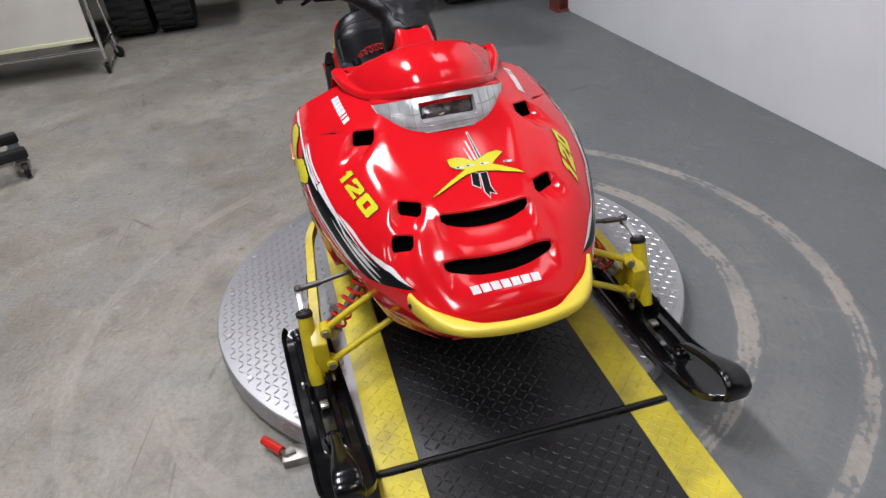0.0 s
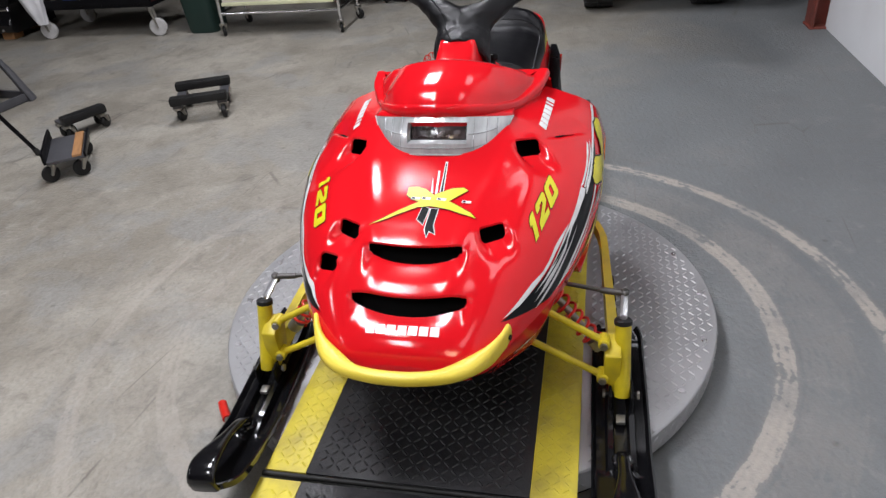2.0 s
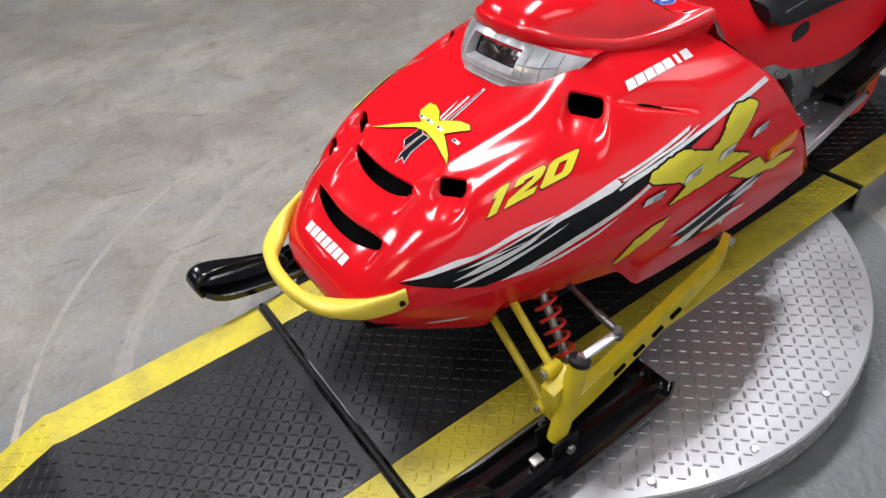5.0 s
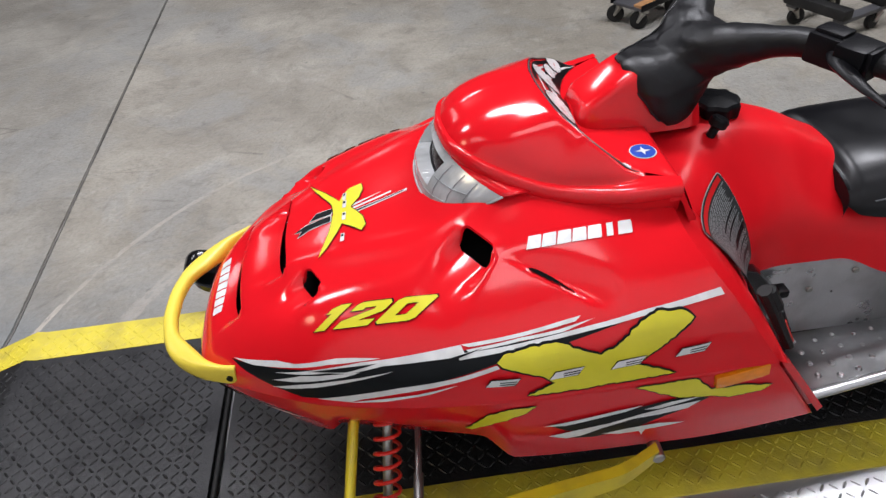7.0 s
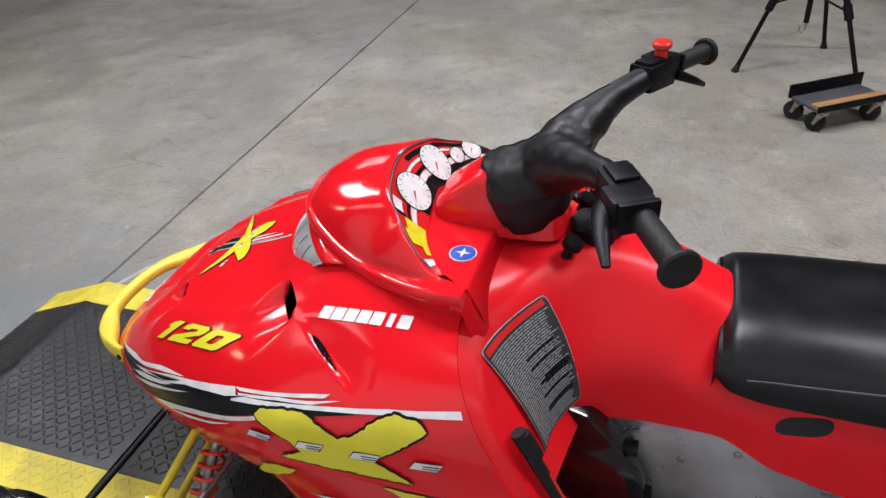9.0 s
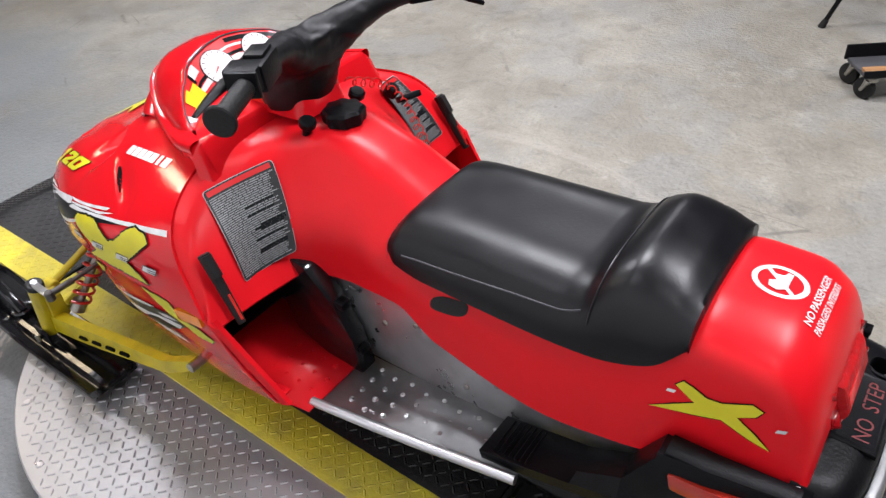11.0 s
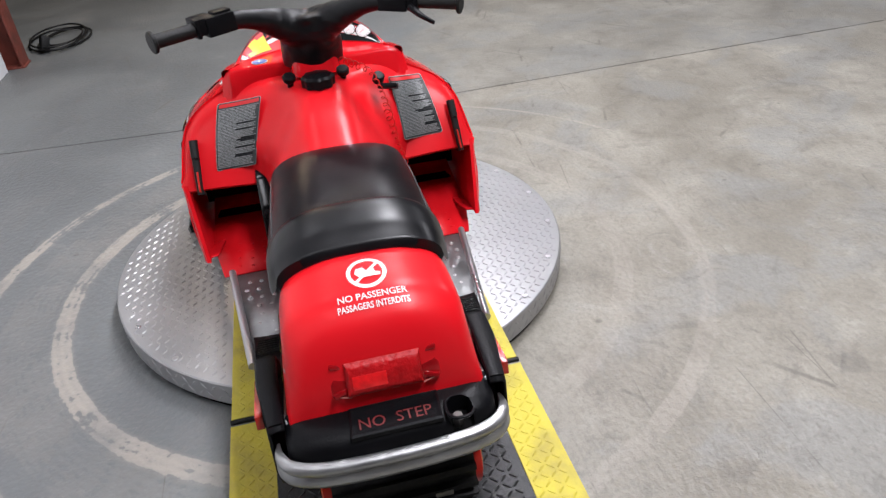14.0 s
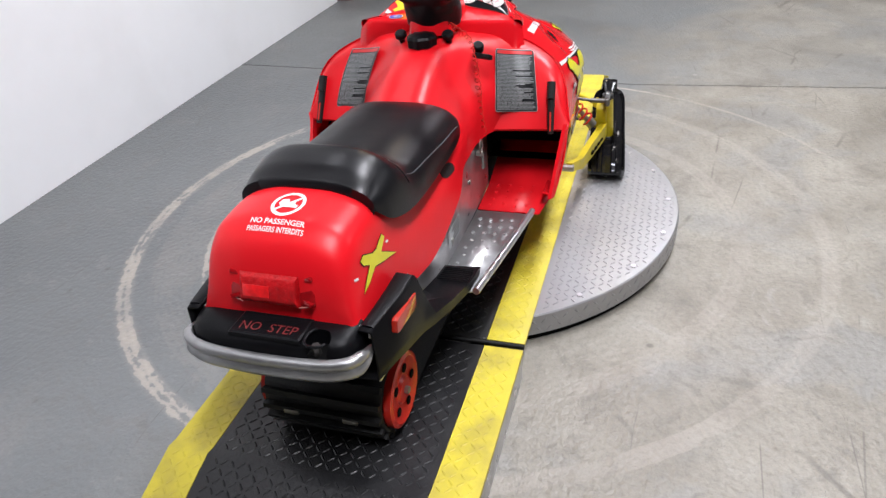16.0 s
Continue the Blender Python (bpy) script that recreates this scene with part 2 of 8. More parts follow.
def floor_material():
    """Concrete: grey paint worn away to bare tan slab, with turning scuffs round the turntable and dark stains."""
    m = mat("concrete_floor", (0.3, 0.3, 0.3), 0.55, bump=0.005, scale=60)
    t = m.node_tree
    b = t.nodes["Principled BSDF"]
    new_node, link = t.nodes.new, t.links.new
    co = new_node("ShaderNodeTexCoord")
    sep = new_node("ShaderNodeSeparateXYZ")
    link(co.outputs["Object"], sep.inputs[0])

    def noise_fac(scale, detail=6.0, rough=0.55, dist=0.0):
        n = new_node("ShaderNodeTexNoise")
        n.inputs["Scale"].default_value, n.inputs["Detail"].default_value = scale, detail
        n.inputs["Roughness"].default_value, n.inputs["Distortion"].default_value = rough, dist
        link(co.outputs["Object"], n.inputs["Vector"])
        return n.outputs["Fac"]

    def op(kind, a, c=None):
        n = new_node("ShaderNodeMath")
        n.operation = kind
        for k, v in enumerate((a, c)):
            if v is None:
                continue
            if isinstance(v, (int, float)):
                n.inputs[k].default_value = v
            else:
                link(v, n.inputs[k])
        return n.outputs[0]

    def span(v, lo, hi, a=0.0, c=1.0):
        r = new_node("ShaderNodeMapRange")
        r.interpolation_type = "SMOOTHSTEP"
        for key, val in (("From Min", lo), ("From Max", hi), ("To Min", a), ("To Max", c)):
            r.inputs[key].default_value = val
        link(v, r.inputs["Value"])
        return r.outputs["Result"]

    def mix(f, a, c):
        n = new_node("ShaderNodeMix")
        n.data_type = "RGBA"
        link(f, n.inputs["Factor"])
        for key, v in (("A", a), ("B", c)):
            if isinstance(v, tuple):
                n.inputs[key].default_value = (*v, 1)
            else:
                link(v, n.inputs[key])
        return n.outputs["Result"]

    x, y = sep.outputs[0], sep.outputs[1]
    big = noise_fac(1.1, 7, 0.6, 0.4)
    mid = noise_fac(4.2, 9, 0.68, 0.3)
    low = noise_fac(9, 9, 0.72, 1.2)
    fine = noise_fac(75, 6, 0.75)
    tan = mix(span(big, 0.3, 0.7), (0.218, 0.199, 0.163), (0.318, 0.297, 0.250))
    tan = mix(span(mid, 0.45, 0.68, 0, 0.75), tan, (0.178, 0.161, 0.130))
    tan = mix(span(mid, 0.46, 0.30, 0, 0.6), tan, (0.37, 0.352, 0.305))
    tan = mix(span(noise_fac(2.6, 8, 0.62, 0.6), 0.48, 0.62, 0, 0.6), tan, (0.235, 0.235, 0.222))
    blue = mix(span(big, 0.3, 0.7), (0.116, 0.124, 0.127), (0.156, 0.166, 0.167))
    blue = mix(span(mid, 0.5, 0.75, 0, 0.6), blue, (0.185, 0.183, 0.177))
    side = op("ADD", op("ADD", y, op("MULTIPLY", x, 0.25)), op("MULTIPLY", op("SUBTRACT", big, 0.5), 2.0))
    painted = span(side, -0.55, 0.35)
    off = op("ADD", y, 0.42)
    bend = op("MAXIMUM", op("MULTIPLY", off, 0.070), op("MULTIPLY", off, -0.036))
    beyond = op("MULTIPLY", span(op("SUBTRACT", x, bend), 1.247, 1.249), 0.22)
    painted = op("MAXIMUM", painted, beyond)
    col = mix(painted, tan, blue)
    # grain and pores
    rough_side = span(painted, 0, 1, 1.0, 0.45)
    col = mix(op("MULTIPLY", span(low, 0.50, 0.68, 0, 0.5), rough_side), col, (0.120, 0.108, 0.094))
    col = mix(op("MULTIPLY", span(low, 0.44, 0.28, 0, 0.45), rough_side), col, (0.36, 0.34, 0.31))
    col = mix(op("MULTIPLY", span(fine, 0.42, 0.72, 0, 0.42), rough_side), col, (0.110, 0.100, 0.088))
    # fine scratches
    scratch = new_node("ShaderNodeTexVoronoi")
    scratch.feature = "DISTANCE_TO_EDGE"
    scratch.inputs["Scale"].default_value = 2.3
    warp = new_node("ShaderNodeMapping")
    warp.inputs["Rotation"].default_value = (0, 0, 0.6)
    warp.inputs["Scale"].default_value = (0.35, 2.2, 1)
    link(co.outputs["Object"], warp.inputs["Vector"])
    link(warp.outputs["Vector"], scratch.inputs["Vector"])
    line = op("MULTIPLY", span(scratch.outputs["Distance"], 0.002, 0.010, 1, 0), span(noise_fac(3.3, 4), 0.54, 0.62))
    col = mix(op("MULTIPLY", line, 0.5), col, (0.085, 0.075, 0.065))
    # dark stains and light chips
    vor = new_node("ShaderNodeTexVoronoi")
    vor.inputs["Scale"].default_value = 3.1
    link(co.outputs["Object"], vor.inputs["Vector"])
    chip = op("MULTIPLY", span(vor.outputs["Distance"], 0.018, 0.035, 1, 0), span(noise_fac(2.0), 0.5, 0.6))
    col = mix(op("MULTIPLY", chip, 0.8), col, (0.48, 0.46, 0.43))
    vor2 = new_node("ShaderNodeTexVoronoi")
    vor2.inputs["Scale"].default_value = 1.7
    link(co.outputs["Object"], vor2.inputs["Vector"])
    spot = op("MULTIPLY", span(vor2.outputs["Distance"], 0.02, 0.045, 1, 0), span(noise_fac(1.3), 0.5, 0.55))
    col = mix(op("MULTIPLY", spot, 0.7), col, (0.06, 0.055, 0.05))
    vor3 = new_node("ShaderNodeTexVoronoi")
    vor3.inputs["Scale"].default_value = 7.5
    link(co.outputs["Object"], vor3.inputs["Vector"])
    nick = op("MULTIPLY", span(vor3.outputs["Distance"], 0.035, 0.085, 1, 0), span(noise_fac(2.7, 5), 0.50, 0.58))
    col = mix(op("MULTIPLY", nick, 0.55), col, (0.075, 0.068, 0.06))
    pit = new_node("ShaderNodeTexVoronoi")
    pit.inputs["Scale"].default_value = 46
    shift = new_node("ShaderNodeVectorMath")
    link(co.outputs["Object"], shift.inputs[0])
    wander = new_node("ShaderNodeTexNoise")
    wander.inputs["Scale"].default_value = 9
    link(co.outputs["Object"], wander.inputs["Vector"])
    link(wander.outputs["Color"], shift.inputs[1])
    link(shift.outputs[0], pit.inputs["Vector"])
    pits = op("MULTIPLY", span(pit.outputs["Distance"], 0.10, 0.22, 1, 0), span(noise_fac(7, 5), 0.50, 0.62))
    col = mix(op("MULTIPLY", op("MULTIPLY", pits, 0.6), rough_side), col, (0.085, 0.077, 0.068))
    # scuff rings
    wob = op("MULTIPLY", op("SUBTRACT", noise_fac(2.2, 3), 0.5), 0.014)
    worn = span(mid, 0.38, 0.55)
    patchy = span(noise_fac(3.4, 5, 0.65), 0.36, 0.56, 0.5, 1.08)
    streak = span(noise_fac(26, 4, 0.6, 0.5), 0.3, 0.62)
    chipped = noise_fac(38, 6, 0.7)
    for cx, cy, radius, half, power in ((0.011, -0.006, 0.792, 0.034, 0.80), (0.026, 0.010, 1.028, 0.029, 0.85), (0.02, 0.0, 0.89, 0.09, 0.14), (0.0, -0.01, 1.252, 0.010, 0.62)):
        dx, dy = op("SUBTRACT", x, cx), op("SUBTRACT", y, cy)
        rad = op("ADD", op("SQRT", op("ADD", op("MULTIPLY", dx, dx), op("MULTIPLY", dy, dy))), wob)
        band = span(op("ABSOLUTE", op("SUBTRACT", rad, radius)), half * 0.5, half * 1.12, 1, 0)
        lanes = op("ADD", op("MULTIPLY", op("SINE", op("ADD", op("MULTIPLY", rad, 330.0), op("MULTIPLY", mid, 22.0))), 0.5), 0.5)
        body = op("ADD", op("ADD", op("MULTIPLY", streak, 0.38), op("MULTIPLY", worn, 0.40)), op("MULTIPLY", lanes, 0.26))
        flake = op("MULTIPLY", band, op("ADD", body, op("MULTIPLY", op("SUBTRACT", chipped, 0.5), 0.9)))
        amount = op("ADD", op("MULTIPLY", span(flake, 0.42, 0.56), 0.55), op("MULTIPLY", op("MULTIPLY", band, body), 0.45))
        amount = op("MULTIPLY", op("MULTIPLY", amount, power), patchy)
        amount = op("MULTIPLY", amount, op("ADD", op("MULTIPLY", painted, 0.52), 0.42))
        if radius > 1.2:  # one thin arc on the open side before the nose
            amount = op("MULTIPLY", op("MULTIPLY", amount, 2.2), op("MULTIPLY", span(y, -0.25, -0.40), span(x, 0.35, 0.70)))
        col = mix(amount, col, (0.37, 0.335, 0.290))
    link(col, b.inputs["Base Color"])
    link(span(big, 0.3, 0.7, 0.42, 0.62), b.inputs["Roughness"])
    return m


FLOOR = floor_material()


# ---- mesh helpers ----
def spl(knots):
    """A smooth curve without overshoot through (x, value) knots."""
    ks = sorted(knots)
    xs, ys = [k[0] for k in ks], [k[1] for k in ks]
    n = len(xs)
    h = [xs[i + 1] - xs[i] for i in range(n - 1)]
    d = [(ys[i + 1] - ys[i]) / h[i] for i in range(n - 1)]
    m = [d[0]] + [0.0 if d[i - 1] * d[i] <= 0 else 2 * d[i - 1] * d[i] / (d[i - 1] + d[i]) for i in range(1, n - 1)] + [d[-1]]

    def f(x):
        if x <= xs[0]:
            return ys[0]
        if x >= xs[-1]:
            return ys[-1]
        i = max(k for k in range(n - 1) if xs[k] <= x)
        s = (x - xs[i]) / h[i]
        return (ys[i] * (1 + 2 * s) * (1 - s) ** 2 + h[i] * m[i] * s * (1 - s) ** 2 + ys[i + 1] * s * s * (3 - 2 * s) + h[i] * m[i + 1] * s * s * (s - 1))

    return f


def smooth(a, b, x):
    s = min(max((x - a) / (b - a), 0.0), 1.0)
    return s * s * (3 - 2 * s)


def through_points(pts, n):
    """A Catmull-Rom curve of n + 1 points through the given ones, even in length."""
    P = [Vector(p) for p in pts]
    Q = [P[0] * 2 - P[1], *P, P[-1] * 2 - P[-2]]
    dense = []
    for i in range(1, len(Q) - 2):
        for k in range(12):
            s = k / 12
            a, b, c, d = Q[i - 1], Q[i], Q[i + 1], Q[i + 2]
            dense.append(0.5 * ((2 * b) + (c - a) * s + (2 * a - 5 * b + 4 * c - d) * s * s + (3 * b - a - 3 * c + d) * s ** 3))
    dense.append(P[-1])
    run = [0.0]
    for a, b in zip(dense, dense[1:]):
        run.append(run[-1] + (b - a).length)
    out, j = [], 0
    for k in range(n + 1):
        want = run[-1] * k / n
        while j < len(run) - 2 and run[j + 1] < want:
            j += 1
        seg = run[j + 1] - run[j] or 1.0
        out.append(dense[j].lerp(dense[j + 1], min(max((want - run[j]) / seg, 0), 1)))
    return out


def grid_bm(rows, loop=False, bm=None):
    """Quads over rows of points; loop closes each row on itself."""
    bm = bm or bmesh.new()
    vs = [[bm.verts.new(p) for p in row] for row in rows]
    for a, b in zip(vs, vs[1:]):
        n = len(a)
        for k in range(n if loop else n - 1):
            bm.faces.new((a[k], a[(k + 1) % n], b[(k + 1) % n], b[k]))
    return bm, vs


def box(bm, centre, size, bevel=0.0, m=None):
    made = bmesh.ops.create_cube(bm, size=1.0)["verts"]
    bmesh.ops.scale(bm, vec=size, verts=made)
    if bevel:
        edges = list({e for v in made for e in v.link_edges})
        res = bmesh.ops.bevel(bm, geom=edges, offset=bevel, segments=2, affect="EDGES", profile=0.6)
        made = [v for v in res["verts"]]
        made = list({v for f in res["faces"] for v in f.verts} | set(made))
        seen, todo = set(made), list(made)
        while todo:
            v = todo.pop()
            for e in v.link_edges:
                w = e.other_vert(v)
                if w not in seen:
                    seen.add(w)
                    todo.append(w)
        made = list(seen)
    bmesh.ops.transform(bm, matrix=Matrix.Translation(centre) @ (m or Matrix()), verts=made)
    return made


def rod(bm, a, b, r0, r1=None, n=16, caps=True, bevel=0.0):
    a, b = Vector(a), Vector(b)
    r1 = r0 if r1 is None else r1
    q = (b - a).to_track_quat("Z", "Y").to_matrix()
    rings = [(0, r0), (1, r1)]
    if bevel:
        f = min(bevel / (b - a).length, 0.4)
        rings = [(0, r0 - bevel), (f, r0), (1 - f, r1), (1, r1 - bevel)]
    rows = []
    for s, r in rings:
        c = a.lerp(b, s)
        rows.append([c + q @ Vector((r * math.cos(2 * math.pi * k / n), r * math.sin(2 * math.pi * k / n), 0)) for k in range(n)])
    _, vs = grid_bm(rows, True, bm)
    if caps:
        bm.faces.new(list(reversed(vs[0])))
        bm.faces.new(vs[-1])


def sweep(bm, pts, radius, n=12, caps=True, flat=1.0, closed=False):
    """A tube along points; radius a number or a function of 0..1; flat squeezes it upright."""
    P = [Vector(p) for p in pts]
    rows = []
    for i, p in enumerate(P):
        if closed:
            t = P[(i + 1) % len(P)] - P[i - 1]
        else:
            t = P[min(i + 1, len(P) - 1)] - P[max(i - 1, 0)]
        t.normalize()
        side = t.cross(Vector((0, 0, 1)))
        if side.length < 0.05:
            side = t.cross(Vector((0, 1, 0)))
        side.normalize()
        up = side.cross(t)
        r = radius(i / (len(P) - 1)) if callable(radius) else radius
        rows.append([p + side * r * math.cos(2 * math.pi * k / n) + up * r * flat * math.sin(2 * math.pi * k / n) for k in range(n)])
    if closed:
        rows.append(rows[0])
        grid_bm(rows, True, bm)
        bmesh.ops.remove_doubles(bm, verts=bm.verts[:], dist=1e-6)
        return
    _, vs = grid_bm(rows, True, bm)
    if caps:
        bm.faces.new(list(reversed(vs[0])))
        bm.faces.new(vs[-1])


def prism(bm, poly, a, b, bevel=0.0):
    """A flat outline pulled from a to b; poly gives points as functions of offset vectors."""
    lo = [bm.verts.new(Vector(p) + Vector(a)) for p in poly]
    hi = [bm.verts.new(Vector(p) + Vector(b)) for p in poly]
    f1, f2 = bm.faces.new(list(reversed(lo))), bm.faces.new(hi)
    n = len(poly)
    for k in range(n):
        bm.faces.new((lo[k], lo[(k + 1) % n], hi[(k + 1) % n], hi[k]))
    if bevel:
        es = list({e for f in (f1, f2) for e in f.edges} | {e for v in lo for e in v.link_edges})
        bmesh.ops.bevel(bm, geom=es, offset=bevel, segments=2, affect="EDGES", profile=0.6)


def to_mesh(bm, name, angle=40):
    bmesh.ops.recalc_face_normals(bm, faces=bm.faces[:])
    me = bpy.data.meshes.new(name)
    bm.to_mesh(me)
    bm.free()
    for p in me.polygons:
        p.use_smooth = True
    me.set_sharp_from_angle(angle=radians(angle))
    return me


def part(name, bm, material, parent, label="", angle=40, thick=0.0):
    me = bm if isinstance(bm, bpy.types.Mesh) else to_mesh(bm, name, angle)
    if not me.materials:
        me.materials.append(material)
    ob = new(name, me)
    ob.parent = parent
    if thick:
        s = ob.modifiers.new("thickness", "SOLIDIFY")
        s.thickness, s.offset = thick, -1
    if label:
        tagged(ob, label)
    return ob


def thing(name, label, category, group="", m=None):
    ob = new(name)
    ob.empty_display_size = 0.1
    tagged(ob, label, category, group)
    if m is not None:
        ob.matrix_basis = m
    return ob


def solid(name, bm, material, label, category, kind="structure", angle=40):
    ob = part(name, bm, material, None, "", angle)
    return tagged(ob, label, category, "", kind)


# ---- the hall ----
WALL_Y, WALL_TURN = 1.590, 1.3
SEAM_X, SEAM_BEND = 1.248, -0.42


def joint_x(y):
    """Where the joint between two slabs crosses y: it bends a little at SEAM_BEND."""
    return SEAM_X + (0.070 if y > SEAM_BEND else -0.036) * (y - SEAM_BEND)


bm = bmesh.new()
ys = [-10.0 + 9.58 * k / 8 for k in range(9)] + [SEAM_BEND + 6.42 * k / 6 for k in range(1, 7)]
rows = [[(-9.0, y, 0.0) for y in ys]]
for dx, z in ((-0.006, 0.0), (-0.0026, -0.012), (0.0026, -0.012), (0.006, 0.0)):
    rows.append([(joint_x(y) + dx, y, z) for y in ys])
rows.append([(9.0, y, 0.0) for y in ys])
grid_bm(rows, False, bm)
solid("floor", bm, FLOOR, "worn concrete floor, grey paint rubbed to tan, with circular scuffs", "floor", angle=20)

bm = bmesh.new()
_, vs = grid_bm([[(joint_x(y) + dx, y, z) for dx, z in ((-0.0023, -0.010), (-0.0023, -0.002), (0.0023, -0.002), (0.0023, -0.010))] for y in ys], True, bm)
solid("floor_joint", bm, JOINT, "dark sealed joint across the concrete floor", "floor joint")
bm = bmesh.new()
box(bm, (0.05, WALL_Y + 0.08, 2.3), (5.40, 0.16, 4.6), 0.004)
solid("wall_north", bm, WALL_WHITE, "white painted wall with scuffed foot", "wall").matrix_basis = pose(0, 0, 0, 0, 0, WALL_TURN)
for name, c, s in (("wall_west", (-9.1, -2, 2.3), (0.2, 16.4, 4.6)), ("wall_east", (9.1, -2, 2.3), (0.2, 16.4, 4.6)),
                   ("wall_south", (0, -10.1, 2.3), (18, 0.2, 4.6)), ("wall_far_north", (0, 6.1, 2.3), (18, 0.2, 4.6))):
    bm = bmesh.new()
    box(bm, c, s)
    solid(name, bm, WALL_DARK, "plain grey hall wall in shade", "wall")
bm = bmesh.new()
box(bm, (0, -2, 4.7), (18.4, 16.4, 0.2))
solid("ceiling", bm, CEILING, "dark steel hall ceiling", "ceiling")

for x, wy in ((-2.73, -0.062), (2.82, 0.064)):
    bm = bmesh.new()
    for dy in (-0.09, 0.09):
        box(bm, (0, dy, 2.3), (0.14, 0.012, 4.6), 0.002)
    box(bm, (0, 0, 2.3), (0.012, 0.17, 4.6), 0.002)
    box(bm, (0, 0, 0.006), (0.138, 0.21, 0.012), 0.003)
    ob = solid("steel_column", bm, POST, "rust-red painted steel column at the wall's end", "column")
    ob.matrix_basis = pose(x, WALL_Y + wy + 0.02, 0, 0, 0, WALL_TURN)

fixture = thing("ceiling_or_fill_light", "white ceiling light with two lit panels, two copies added as fill", "ceiling light", "ceiling lights", pose(*LAMPS[0], LAMP_Z))
bm = bmesh.new()
box(bm, (0, 0, 0.03), (1.3, 0.6, 0.06), 0.01)
part("housing", bm, BRIGHT, fixture)
for sx in (-0.5, 0.5):
    bm = bmesh.new()
    rod(bm, (sx, 0, 0.05), (sx, 0, 4.605 - LAMP_Z), 0.006, n=8)
    part("hanger", bm, STEEL, fixture)
# this also gives housings to the two added fill lamps, out of view
for lx, ly in LAMPS[1:]:
    copy_thing(fixture, pose(lx, ly, LAMP_Z))

# ---- turntable and ramps ----
DECK = 0.082
RADIUS = 0.625
DISC_X = 0.018
BAR_X = 0.642
HALF_W, IN_W = 0.31, 0.222


def treads(region, z_of, pitch=0.034, length=0.027, width=0.0075, height=0.0016, turn=0.0):
    """Raised lozenge treads, alternately crossed, wherever region(x, y) holds."""
    verts, faces = [], []
    c, s = math.cos(turn), math.sin(turn)
    n = int(1.6 / pitch)
    for i in range(-n, n + 1):
        for j in range(-n, n + 1):
            u, v = i * pitch, j * pitch
            x, y = c * u - s * v, s * u + c * v
            if not region(x, y):
                continue
            a = turn + (math.pi / 4 if (i + j) % 2 else -math.pi / 4)
            ca, sa = math.cos(a), math.sin(a)
            base = len(verts)
            for p, q, h in ((-length / 2, 0, 0), (-length / 4, width / 2, 0), (length / 4, width / 2, 0), (length / 2, 0, 0), (length / 4, -width / 2, 0), (-length / 4, -width / 2, 0),
                            (-length / 3.6, 0, height), (length / 3.6, 0, height)):
                px, py = x + ca * p - sa * q, y + sa * p + ca * q
                verts.append((px, py, z_of(px, py) + h - 0.0003 * (h == 0)))
            for f in ((0, 5, 6), (0, 6, 1), (1, 6, 7, 2), (2, 7, 3), (3, 7, 4), (4, 7, 6, 5)):
                faces.append([base + k for k in f])
    me = bpy.data.meshes.new("tread_pattern")
    me.from_pydata(verts, [], faces)
    for p in me.polygons:
        p.use_smooth = False
    return me


def tread_part(name, parent, material, region, z_of, label, **kw):
    ob = part(name, treads(region, z_of, **kw), material, parent, label)
    return tagged(ob, kind="stuff")


turntable = thing("turntable", "round aluminium diamond-plate turntable with a black and yellow lane", "turntable")
bm = bmesh.new()
rows = []
for r, z in ((0.0001, DECK - 0.004), (RADIUS - 0.003, DECK - 0.004), (RADIUS, DECK - 0.007), (RADIUS, 0.022), (RADIUS - 0.004, 0.020)):
    rows.append([(DISC_X + r * math.cos(2 * math.pi * k / 128), r * math.sin(2 * math.pi * k / 128), z) for k in range(128)])
grid_bm(rows, True, bm)
part("deck_plate", bm, PLATE, turntable, "scuffed aluminium diamond plate", angle=30)
# base ring, coloured near-black for the shadow gap under the rim
bm = bmesh.new()
rows = [[(DISC_X + r * math.cos(2 * math.pi * k / 96), r * math.sin(2 * math.pi * k / 96), z) for k in range(96)] for r, z in ((RADIUS - 0.012, 0.023), (RADIUS - 0.012, 0.0))]
grid_bm(rows, True, bm)
part("base_shadow_ring", bm, DARK, turntable)


def on_disc(x, y):
    return math.hypot(x - DISC_X, y) < RADIUS - 0.015 and abs(y) > HALF_W + 0.008


tread_part("tread_pattern", turntable, PLATE, on_disc, lambda x, y: DECK - 0.004, "raised diamond treads", pitch=0.0195, length=0.0185, width=0.0054, height=0.0020)
# treads round the rim
verts, faces = [], []
for k in range(140):
    for row, z in enumerate((0.036, 0.060)):
        a = 2 * math.pi * (k + 0.5 * row) / 140
        tilt = 1 if (k + row) % 2 else -1
        base = len(verts)
        for p, q, h in ((-0.014, 0, 0), (0, 0.0034, 0), (0.014, 0, 0), (0, -0.0034, 0), (0, 0, 0.0026)):
            u, w = 0.707 * (p - tilt * q), 0.707 * (tilt * p + q)
            ang, rr = a + u / RADIUS, RADIUS - 0.0002 + h
            verts.append((DISC_X + rr * math.cos(ang), rr * math.sin(ang), z + w))
        faces += [[base + i, base + (i + 1) % 4, base + 4] for i in range(4)]
me = bpy.data.meshes.new("rim_treads")
me.from_pydata(verts, [], faces)
tagged(part("rim_treads", me, PLATE, turntable, "raised treads round the rim"), kind="stuff")

